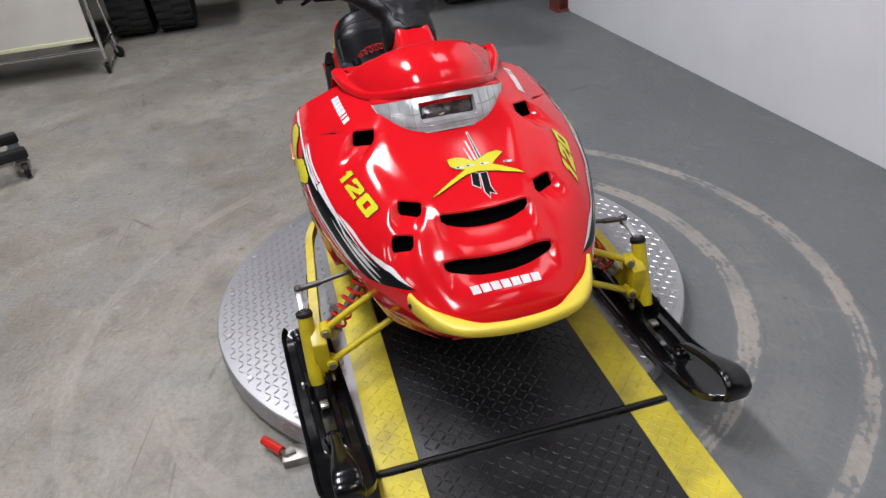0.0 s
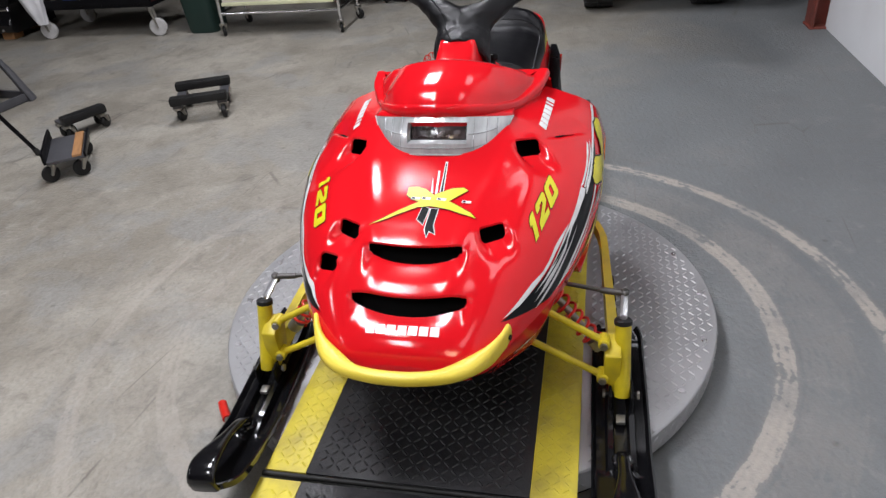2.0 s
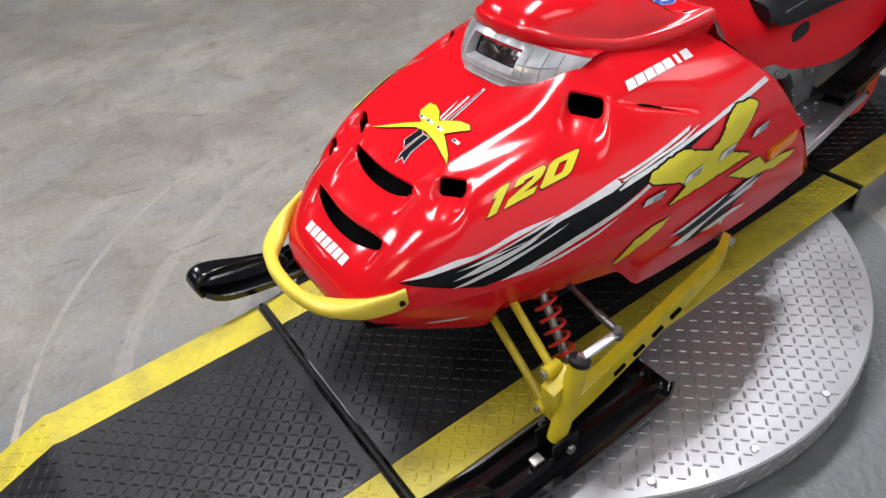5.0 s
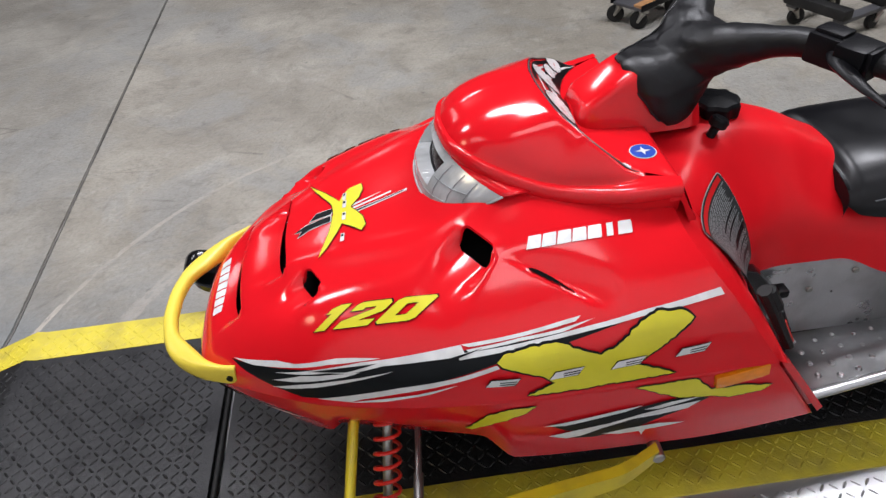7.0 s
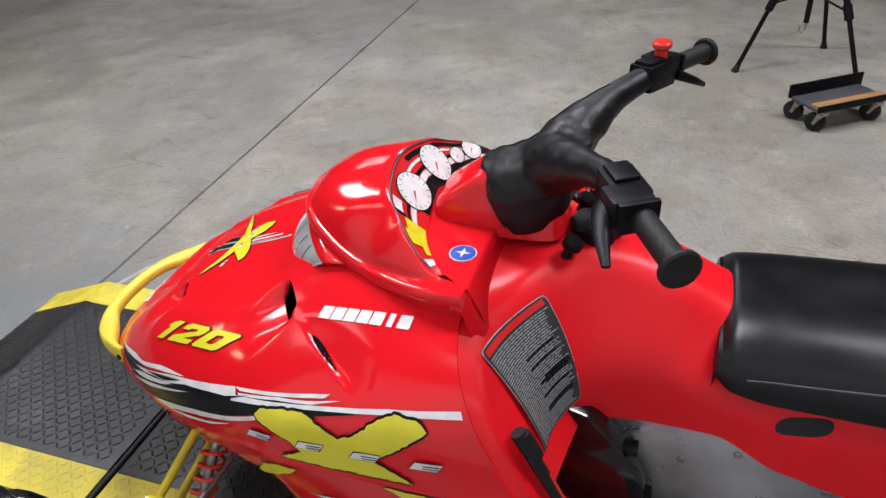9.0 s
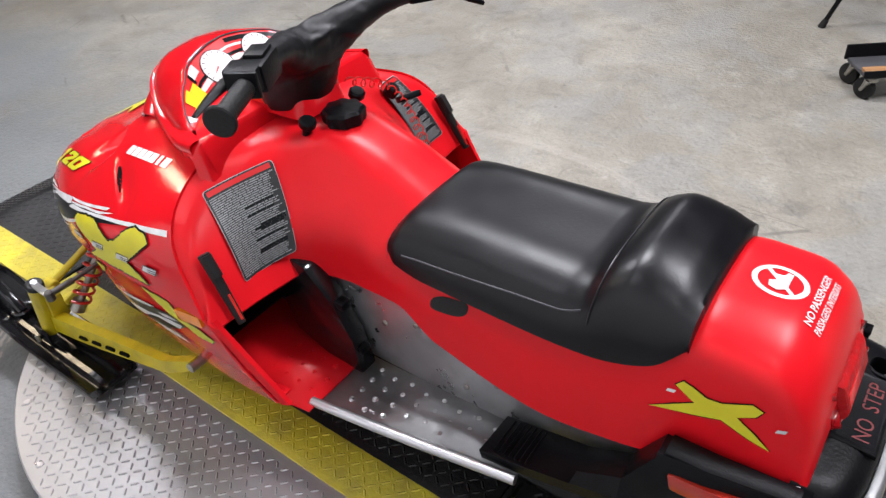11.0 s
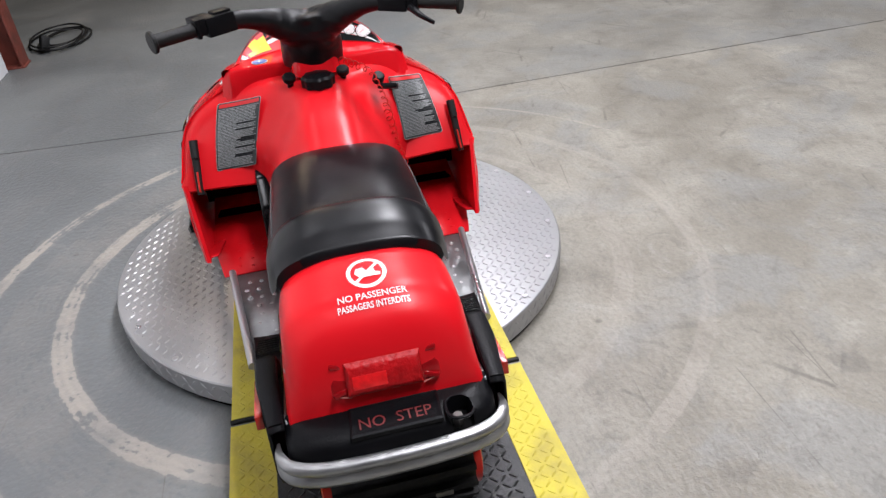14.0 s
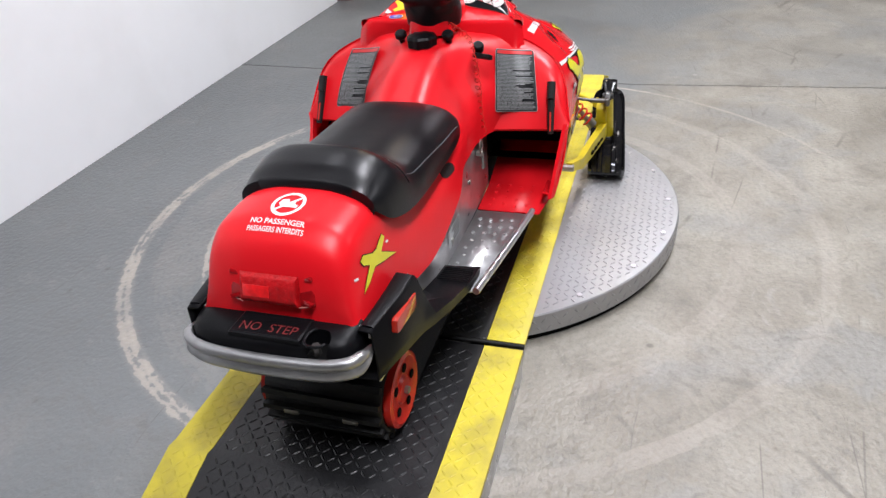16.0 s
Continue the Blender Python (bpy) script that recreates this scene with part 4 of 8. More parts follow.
def window_loop(shrink):
    y0, y1, u0, u1 = WINDOW
    y0, y1, u0, u1 = y0 + shrink, y1 - shrink, u0 + 4 * shrink, u1 - 4 * shrink
    ring = [(y0, u0), (y1, u0), (y1, u1), (y0, u1)]
    return [(ya + (yb - ya) * k / 14, ua + (ub - ua) * k / 14) for (ya, ua), (yb, ub) in zip(ring, ring[1:] + ring[:1]) for k in range(14)]


grid_bm([[lens_point(y, u, 0.0) for y, u in window_loop(0.0)], [lens_point(y, u, 0.0) + inset for y, u in window_loop(0.004)]], True, bm)
lamp = part("headlight", bm, LENS_GREY, sled, "clear headlight lens over a silver reflector", angle=40)
bm, _ = grid_bm([[lens_point(y, 0.0, 0.0) + Vector((-0.034 * abs(y / 0.150) ** 0.8 - 0.004, 0, 0.003)) for y in across], [lens_point(y, 0.0, 0.0) + Vector((0.0005, 0, 0.0006)) for y in across]])
part("lens_brow", bm, RED, lamp, "red ledge between the lens and the pod", thick=0.002)
y0, y1, u0, u1 = WINDOW
bm, _ = grid_bm([[lens_point(y0 + 0.002 + (y1 - y0 - 0.004) * k / 14, u0 + (u1 - u0) * j / 5, 0.0) + inset * 0.97 for k in range(15)] for j in range(6)])
part("bulb_window", bm, LENS_DARK, lamp, "dark rectangular bulb window")
bm = bmesh.new()
sweep(bm, [lens_point(y, u, 0.0) + inset * 0.94 for y, u in window_loop(0.004)], 0.0016, 6, closed=True)
part("bulb_frame", bm, BLACK_PLASTIC, lamp)
# moulded steps of the reflector behind the lens
for ya in (-0.118, -0.098, -0.074, 0.078, 0.102, 0.121):
    bm = bmesh.new()
    sweep(bm, [lens_point(ya, u, 0.0004) for u in (0.06, 0.3, 0.6, 0.9)], 0.0009, 6)
    part("reflector_step", bm, LENS_STEP, lamp)
for ua, y0, y1 in ((0.80, -0.10, 0.10), (0.42, 0.068, 0.122), (0.42, -0.120, -0.064)):
    bm = bmesh.new()
    sweep(bm, [lens_point(y0 + (y1 - y0) * k / 10, ua, 0.0004) for k in range(11)], 0.0009, 6)
    part("reflector_step", bm, LENS_STEP, lamp)
bm = bmesh.new()
edge = [lens_point(-0.150 + 0.300 * k / 40, 1.0, 0.0) for k in range(41)]
sweep(bm, edge, 0.0018, 6)
part("lens_gasket", bm, GREY_DECAL, lamp)

# ---- tank, side covers and tail in one red moulding ----
BX = (-0.128, -0.165, -0.20, -0.24, -0.29, -0.35, -0.43, -0.52, -0.70, -0.82, -0.90, -0.965, -1.005, -1.028, -1.038)


def bknots(*v):
    return spl(list(zip(BX, v)))


b_top = bknots(0.642, 0.645, 0.648, 0.648, 0.640, 0.622, 0.582, 0.545, 0.545, 0.575, 0.602, 0.598, 0.576, 0.538, 0.49)
b_wt = bknots(0.155, 0.138, 0.115, 0.098, 0.084, 0.078, 0.080, 0.095, 0.105, 0.110, 0.116, 0.117, 0.113, 0.105, 0.096)
b_zs = bknots(0.632, 0.630, 0.622, 0.610, 0.598, 0.585, 0.545, 0.52, 0.52, 0.549, 0.571, 0.567, 0.546, 0.512, 0.477)
b_wm = bknots(0.205, 0.205, 0.198, 0.168, 0.140, 0.128, 0.128, 0.132, 0.136, 0.134, 0.132, 0.132, 0.130, 0.127, 0.124)
b_zm = bknots(0.605, 0.580, 0.550, 0.535, 0.525, 0.515, 0.49, 0.47, 0.45, 0.48, 0.505, 0.507, 0.497, 0.477, 0.455)
b_wb = bknots(0.22, 0.235, 0.232, 0.185, 0.150, 0.138, 0.138, 0.148, 0.150, 0.146, 0.143, 0.142, 0.141, 0.139, 0.136)
b_zb = bknots(0.56, 0.50, 0.457, 0.444, 0.438, 0.434, 0.432, 0.395, 0.362, 0.378, 0.402, 0.424, 0.438, 0.444, 0.446)


def sway(x):
    """The tail stands a little to the left of the front."""
    return 0.009 * smooth(-0.45, -0.95, x)


def body_row(x, n=30):
    t = b_top(x)
    half = [(x, 0, t), (x, 0.55 * b_wt(x), t - 0.15 * (t - b_zs(x))), (x, b_wt(x), b_zs(x)), (x, b_wm(x), b_zm(x)), (x, b_wb(x), b_zb(x))]
    pair = [(p[0], -p[1] + sway(x), p[2]) for p in reversed(half[1:])] + [(p[0], p[1] + sway(x), p[2]) for p in half]
    return through_points(pair, 2 * n)


rows = []
M = 110
for i in range(M + 1):
    u = i / M
    x = -0.128 - 0.910 * u
    rows.append(body_row(x))
bm, vs = grid_bm(rows)
bm.faces.new(vs[-1])
body = part("body_cover", bm, RED_MATT, sled, "satin red tank, side and tail moulding", angle=60)
body_tree = BVHTree.FromPolygons([v.co.copy() for v in body.data.vertices], [list(f.vertices) for f in body.data.polygons])

# rear-facing panels of the hood, above the footwells
for s in (1, -1):
    edge = [p for p in hood_row(-0.14) if p.y > 0.085]
    rows = []
    for k in range(29):
        u = k / 28
        e = edge[round(u * (len(edge) - 1))]
        v = (e.y - 0.085) / (be_y(-0.14) - 0.085)
        top = Vector((e.x + 0.002, e.y - 0.003, e.z - 0.003))
        bot = Vector((-0.268 + 0.022 * v, 0.12 + 0.218 * u ** 0.9, 0.445))
        if u > 0.93:
            bot.z = min(bot.z, top.z - 0.004)
        back = top.lerp(bot, 0.12) + Vector((-0.020 * (1 - u ** 6), -0.004 * u, 0.004 * (1 - u)))
        mid = top.lerp(bot, 0.5) + Vector((-0.014 * (1 - u ** 4), 0.004 * u, 0.006))
        c = through_points([top, back, mid, bot], 18) + [bot + Vector((0.004, 0, -0.006)), bot + Vector((0.05, 0, -0.007))]
        rows.append([Vector((p.x, s * p.y, p.z)) for p in c])
    bm, _ = grid_bm(rows)
    panel = part("console_panel", bm, RED_MATT, sled, "satin red console panel with a warning label", angle=60)
    panel.data.name = "console_panel"
    if s > 0:
        panel_left = panel
    else:
        panel_right = panel
    # rim that closes the hood's side down to the footwell
    bm = bmesh.new()
    rows = []
    for k in range(13):
        u = k / 12
        a = Vector((-0.228 - 0.10 * u, s * (0.3435 - 0.02 * u), 0.457 - 0.15 * u))
        rows.append([a, a + Vector((-0.012, -s * 0.006, 0.0)), a + Vector((-0.012, -s * 0.014, 0)), a + Vector((0.05, -s * 0.014, 0.0))])
    grid_bm(rows, False, bm)
    part("hood_flange", bm, RED, sled, angle=40)
    # footwell
    bm = bmesh.new()
    grid_bm([[(-0.345, s * 0.138, 0.268), (-0.345, s * 0.29, 0.268)], [(-0.22, s * 0.138, 0.275), (-0.22, s * 0.315, 0.28)], [(-0.10, s * 0.138, 0.31), (-0.10, s * 0.31, 0.31)], [(-0.06, s * 0.138, 0.36), (-0.06, s * 0.30, 0.36)]], False, bm)
    toe = part("toe_pan", bm, RED_MATT, sled, "red moulded toe pan with raised studs", thick=0.004)
    bm = bmesh.new()
    for i in range(4):
        for j in range(4):
            x, y = -0.325 + 0.03 * i + 0.008 * (j % 2), s * (0.165 + 0.03 * j)
            z = 0.268 + (0.007 / 0.125) * (x + 0.345)
            rod(bm, (x, y, z - 0.001), (x, y, z + 0.004), 0.006, 0.003, 8)
    tagged(part("studs", bm, RED_MATT, toe), kind="stuff")
    bm = bmesh.new()
    box(bm, (-0.075, s * 0.22, 0.40), (0.006, 0.2, 0.14))
    part("footwell_wall", bm, DARK, sled)

# black belt guard by the foot, only on the near side
bm = bmesh.new()
gx = [(-0.215, 0.462), (-0.245, 0.474), (-0.275, 0.464), (-0.322, 0.410), (-0.356, 0.335), (-0.366, 0.262), (-0.30, 0.258), (-0.21, 0.30), (-0.19, 0.40)]
prism(bm, [(x, 0, z) for x, z in gx], (0, 0.142, 0), (0, 0.178, 0), 0.006)
guard = part("belt_guard", bm, BLACK_GLOSS, sled, "glossy black belt guard beside the tank")
for c in ((-0.33, 0.18, 0.40), (-0.355, 0.18, 0.31)):
    bm = bmesh.new()
    box(bm, (c[0], 0.160, c[2]), (0.024, 0.022, 0.014), 0.003)
    part("tab", bm, BLACK_PLASTIC, guard)

# ---- seat ----
SX = (-0.425, -0.445, -0.50, -0.62, -0.715, -0.745, -0.778, -0.805, -0.848, -0.882)


def sknots(*v):
    return spl(list(zip(SX, v)))


s_top = sknots(0.562, 0.581, 0.587, 0.589, 0.591, 0.599, 0.630, 0.641, 0.632, 0.612)
s_wb = sknots(0.127, 0.136, 0.140, 0.144, 0.146, 0.146, 0.145, 0.143, 0.137, 0.124)
s_zb = sknots(0.526, 0.513, 0.505, 0.506, 0.509, 0.511, 0.514, 0.519, 0.534, 0.566)


def seat_side(x, z):
    """Half the seat's width at a height."""
    h = min(max((z - s_zb(x)) / (s_top(x) - s_zb(x)), 0.0), 1.0)
    return s_wb(x) * (1 - h ** 2.5) ** (1 / 3.0)


def seat_row(x, n=30):
    half = []
    for k in range(n + 1):
        a = math.pi / 2 * k / n
        dip = 0.004 * (1 - smooth(-0.72, -0.78, x)) * smooth(0.09, 0.0, s_wb(x) * math.sin(a) ** (2 / 3))
        half.append(Vector((x, s_wb(x) * math.sin(a) ** (2 / 3), s_zb(x) + (s_top(x) - s_zb(x)) * math.cos(a) ** 0.8 - dip * smooth(-0.44, -0.52, x))))
    return [Vector((q.x, -q.y + sway(x), q.z)) for q in reversed(half[1:])] + [Vector((q.x, q.y + sway(x), q.z)) for q in half]


rows = []
M = 90
for i in range(M + 1):
    rows.append(seat_row(-0.425 - 0.457 * i / M))
bm, vs = grid_bm(rows)
bm.faces.new(vs[0])
for ring in (vs[0], vs[-1]):
    mid = [bm.verts.new(Vector((v.co.x + (0.004 if ring is vs[0] else -0.002), v.co.y * (1.0 if ring is vs[0] else 0.93), v.co.z - 0.02))) for v in ring]
    for k in range(len(ring) - 1):
        bm.faces.new((ring[k], ring[k + 1], mid[k + 1], mid[k]))
seat = part("seat", bm, BLACK_LEATHER, sled, "black vinyl seat with a raised rear bolster", angle=60)
for s in (1, -1):
    bm = bmesh.new()
    line = []
    for x in [-0.460 - 0.29 * k / 30 for k in range(31)]:
        z = s_top(x) - 0.034 - 0.014 * smooth(-0.74, -0.46, x)
        line.append(Vector((x, s * (seat_side(x, z) + 0.0004) + sway(x), z)))
    sweep(bm, line, 0.0013, 6)
    part("seam", bm, GREY_PLASTIC, seat, "grey stitched seam")
bm = bmesh.new()
line = [p + Vector((0, 0, 0.0008)) for p in seat_row(-0.764)][7:-7]
sweep(bm, line, 0.0014, 6)
part("piping", bm, BLACK_LEATHER, seat)

# holes in the side covers under the seat
for s in (1, -1):
    bm = bmesh.new()
    ring = [(-0.538 + 0.033 * math.copysign(abs(math.cos(a)) ** 0.7, math.cos(a)), 0.470 - 0.006 * math.cos(a) + 0.012 * math.copysign(abs(math.sin(a)) ** 0.7, math.sin(a))) for a in [2 * math.pi * k / 24 for k in range(24)]]
    pts = []
    for x, z in ring:
        hit = body_tree.ray_cast(Vector((x, s * 0.4, z)), Vector((0, -s, 0)))[0]
        pts.append((x, hit.y + s * 0.001 if hit else s * 0.14, z))
    prism(bm, pts, (0, 0, 0), (0, -s * 0.004, 0))
    part("cover_slot", bm, BLACK_RUBBER, sled, "dark oval grip opening")

# ---- tunnel and running boards ----
for s in (1, -1):
    bm = bmesh.new()
    poly = [(-0.22, 0, 0.43), (-0.30, 0, 0.462), (-0.46, 0, 0.448), (-0.54, 0, 0.415), (-0.70, 0, 0.385), (-1.0, 0, 0.435), (-1.0, 0, 0.30), (-0.70, 0, 0.268), (-0.22, 0, 0.268)]
    prism(bm, poly, (0, s * 0.1325, 0), (0, s * 0.1355, 0))
    side = part("tunnel_side", bm, ALU_DULL, sled, "scuffed bare aluminium tunnel side")
    for x, z in ((-0.40, 0.37), (-0.56, 0.31), (-0.62, 0.35), (-0.47, 0.40)):
        bm = bmesh.new()
        rod(bm, (x, s * 0.135, z), (x, s * 0.140, z), 0.006, n=10, bevel=0.0015)
        part("rivet", bm, STEEL, side)
    bm = bmesh.new()
    top = [[(-0.34, s * 0.1355, 0.264), (-0.34, s * 0.268, 0.264)], [(-0.70, s * 0.1355, 0.276), (-0.70, s * 0.222, 0.284)]]
    grid_bm(top, False, bm)
    board = part("running_board", bm, BOARD_ALU, sled, "aluminium running board with raised grip dimples", thick=0.003)
    bm = bmesh.new()
    for i in range(8):
        for j in range(4):
            x = -0.39 - 0.034 * i
            y = s * (0.155 + 0.026 * j + 0.006 * (i % 2))
            if abs(y) < 0.262 + 0.128 * (x + 0.34) - 0.012:
                z = 0.264 - 0.0333 * (x + 0.34) + 0.004 * (abs(y) - 0.135) / 0.1
                rod(bm, (x, y, z - 0.001), (x, y, z + 0.0026), 0.0058, 0.0034, 8)
    tagged(part("dimple_pattern", bm, ALU_DULL, board), kind="stuff")
    bm = bmesh.new()
    sweep(bm, through_points([(-0.335, s * 0.272, 0.268), (-0.5, s * 0.252, 0.274), (-0.705, s * 0.226, 0.288)], 12), 0.008, 10)
    part("edge_tube", bm, ALU, board, "rolled aluminium edge tube")
bm = bmesh.new()
box(bm, (-0.6, 0, 0.40), (0.8, 0.26, 0.01))
part("tunnel_top", bm, ALU, sled)

# ---- rear skirts, step and bumper ----
MID = 0.009
for s in (1, -1):
    bm = bmesh.new()
    rows = []
    for x, yi, zi, ym, zm, yo, zo in ((-0.640, 0.142, 0.298, 0.184, 0.301, 0.220, 0.304), (-0.70, 0.144, 0.312, 0.180, 0.312, 0.216, 0.310), (-0.78, 0.147, 0.336, 0.172, 0.322, 0.206, 0.322), (-0.845, 0.150, 0.378, 0.176, 0.366, 0.197, 0.336),
                                       (-0.884, 0.150, 0.448, 0.180, 0.446, 0.190, 0.346), (-0.94, 0.149, 0.450, 0.179, 0.449, 0.185, 0.358), (-1.045, 0.143, 0.451, 0.164, 0.449, 0.169, 0.374)):
        rows.append([Vector((px, s * py + MID * smooth(-0.7, -0.9, x), pz)) for px, py, pz in ((x, yi, zi), (x, ym, zm), (x, ym + 0.30 * (yo - ym) + 0.001, zm - 0.06 * (zm - zo)), (x, yo, zo), (x, yo - 0.004, zo - 0.026), (x, yo - 0.06, zo - 0.03))])
    bm, _ = grid_bm(rows)
    skirt = part("rear_skirt", bm, BLACK_PLASTIC, sled, "black moulded plastic rear skirt", angle=30, thick=0.004)
    for k in range(7):
        x = -0.660 - 0.009 * k
        bm = bmesh.new()
        z = 0.299 + 0.22 * (-0.640 - x)
        sweep(bm, [(x, s * 0.150, z + 0.003), (x, s * 0.182, z + 0.004), (x, s * 0.212, z + 0.003)], 0.0018, 6)
        part("rib", bm, BLACK_PLASTIC, skirt)
    bm = bmesh.new()
    rows = []
    for x in (-0.892, -0.94, -0.99, -1.036):
        yi, yo = 0.150 - 0.05 * max(0.0, -0.94 - x), 0.179 - 0.14 * max(0.0, -0.94 - x)
        rows.append([Vector((x, s * y + MID, z)) for y, z in ((yi, 0.4500), (yi, 0.4525), (yi + 0.004, 0.4540), (yo - 0.004, 0.4530), (yo, 0.4510), (yo, 0.4475))])
    _, vs = grid_bm(rows, False, bm)
    bm.faces.new(vs[0])
    bm.faces.new(vs[-1])
    part("top_strip", bm, BLACK_PLASTIC, skirt, "raised top strip", angle=30)
    bm = bmesh.new()
    prism(bm, [(x, 0, z) for x, z in rounded([(-0.900, 0.424), (-0.990, 0.432), (-0.996, 0.408), (-0.906, 0.396)], 0.12)], (0, s * 0.176 + MID, 0), (0, s * 0.1868 + MID, 0), 0.001)
    part("side_reflector", bm, REFLECTOR_RED, skirt, "dark red side reflector")
    # pale bead where the tail moulding ends, standing for the black strip's glint
    bm = bmesh.new()
    sweep(bm, [Vector((x, s * (b_wb(x) + 0.002) + sway(x), b_zb(x) + 0.001)) for x in [-0.86 - 0.172 * k / 20 for k in range(21)]], 0.0016, 6)
    part("trim_or_glint", bm, GREY_DECAL, body, "pale painted glint along the edge of the tail moulding")
bm = bmesh.new()
outline = [(-1.020, 0.146), (-1.058, 0.146), (-1.080, 0.134), (-1.091, 0.100), (-1.096, 0.05), (-1.097, 0.0)]
rows = []
for z, grow in ((0.385, -0.004), (0.410, 0.0), (0.432, -0.002), (0.442, -0.008), (0.449, -0.022), (0.451, -0.034)):
    half = [(x - (grow if x < -1.03 else 0), y + grow * (0.6 if x < -1.03 else 0.2)) for x, y in outline]
    rows.append([Vector((q.x, q.y + MID, z)) for q in through_points([(x, y, 0) for x, y in half] + [(x, -y, 0) for x, y in reversed(half[:-1])], 48)])
_, vs = grid_bm(rows, True, bm)
bm.faces.new(list(reversed(vs[0])))
bm.faces.new(vs[-1])
step = part("rear_step", bm, BLACK_PLASTIC, sled, "black moulded rear step marked no step", angle=35)
bm = bmesh.new()
rows = []
for dx, dy, z in ((0.0, 0.0, 0.446), (0.0, 0.0, 0.4525), (0.003, 0.003, 0.4545), (0.0055, 0.0055, 0.4535), (0.008, 0.008, 0.4530)):
    rows.append([Vector((x, y, z - 0.10 * (-1.036 - x) * 0.35)) for x, y in ((-1.037 - dx, 0.066 - dy), (-1.090 + dx, 0.068 - dy), (-1.090 + dx, -0.056 + dy), (-1.037 - dx, -0.058 + dy))])
_, vs = grid_bm(rows, True, bm)
bm.faces.new(vs[-1])
plate = part("raised_plate", bm, BLACK_PLASTIC, step, "raised plate with a rim", angle=30)
# pocket with a D-shaped rim and a bolt in it
ring = [(-1.076 + 0.021 * math.copysign(abs(math.cos(a)) ** 0.8, math.cos(a)), -0.081 + 0.019 * math.copysign(abs(math.sin(a)) ** 0.8, math.sin(a))) for a in [2 * math.pi * k / 28 for k in range(28)]]
cut = bmesh.new()
prism(cut, [(x, y, 0) for x, y in ring], (0, 0, 0.420), (0, 0, 0.470))
baked(step, cut, 0)
bm = bmesh.new()
prism(bm, [(-1.076 + 1.06 * (x + 1.076), -0.081 + 1.06 * (y + 0.081), 0) for x, y in ring], (0, 0, 0.414), (0, 0, 0.422))
part("pocket_floor", bm, DARK, step, "dark floor of the pocket")
bm = bmesh.new()
sweep(bm, [(x, y, 0.4505) for x, y in ring[2:-8]], 0.0026, 8)
part("pocket_rim", bm, BLACK_PLASTIC, step)
bm = bmesh.new()
rod(bm, (-1.080, -0.077, 0.420), (-1.080, -0.077, 0.440), 0.0075, n=6, bevel=0.001)
part("hitch_bolt", bm, DARK_STEEL, step)
bm = bmesh.new()
path = [(-1.035, 0.158, 0.410), (-1.062, 0.156, 0.409), (-1.084, 0.143, 0.407), (-1.097, 0.108, 0.405), (-1.102, 0.055, 0.4045), (-1.103, 0.0, 0.404)]
bump = through_points([(x, y + MID, z) for x, y, z in path] + [(x, -y + MID, z) for x, y, z in reversed(path[:-1])], 72)
rows = []
for i, q in enumerate(bump):
    t = (bump[min(i + 1, 72)] - bump[max(i - 1, 0)]).normalized()
    out = Vector((0, 0, 1)).cross(t).normalized()
    if out.dot(q - Vector((-0.9, MID, q.z))) < 0:
        out = -out
    f = min(1.0, 0.35 + 7 * min(i / 72, 1 - i / 72))
    # a pressed channel: two rolled ribs with a groove between
    rows.append([q + out * r * f + Vector((0, 0, h * f)) for r, h in ((-0.006, 0.0185), (0.001, 0.0195), (0.0065, 0.0165), (0.0085, 0.011), (0.0065, 0.005), (0.0045, 0.001), (0.0065, -0.003), (0.0095, -0.010), (0.0070, -0.0165), (0.001, -0.0195), (-0.006, -0.0185))])
_, vs = grid_bm(rows, True, bm)
bm.faces.new(vs[0])
bm.faces.new(list(reversed(vs[-1])))
part("rear_bumper", bm, BOARD_ALU, sled, "grooved polished aluminium rear bumper", angle=50)

# tail light
tilt = pose(0, 0, 0, 0, 20, 0)
bm = bmesh.new()
box(bm, (-1.022, 0.008, 0.500), (0.026, 0.150, 0.053), 0.006, tilt)
tail = part("tail_light", bm, LENS_SIDE, sled, "tail light housing with dark red ends")
bm = bmesh.new()
rows = []
for r, dy, dz in ((0.0, 0.052, 0.026), (0.011, 0.051, 0.024), (0.0155, 0.0485, 0.0195), (0.017, 0.046, 0.016)):
    rows.append([tilt @ Vector((-r, sy * dy, sz * dz)) + Vector((-1.029, 0.010, 0.501)) for sy, sz in ((1, 1), (-1, 1), (-1, -1), (1, -1))])
_, vs = grid_bm(rows, True, bm)
bm.faces.new(vs[-1])
lens = part("lens", bm, LENS_RED, tail, "red ribbed tail light lens", angle=25)
bm = bmesh.new()
box(bm, tilt @ Vector((-0.0172, 0.020, -0.004)) + Vector((-1.029, 0.010, 0.501)), (0.0012, 0.046, 0.019), 0.0004, tilt)
part("reflex_patch", bm, REFLEX, lens, "brighter red reflex patch in the lens")
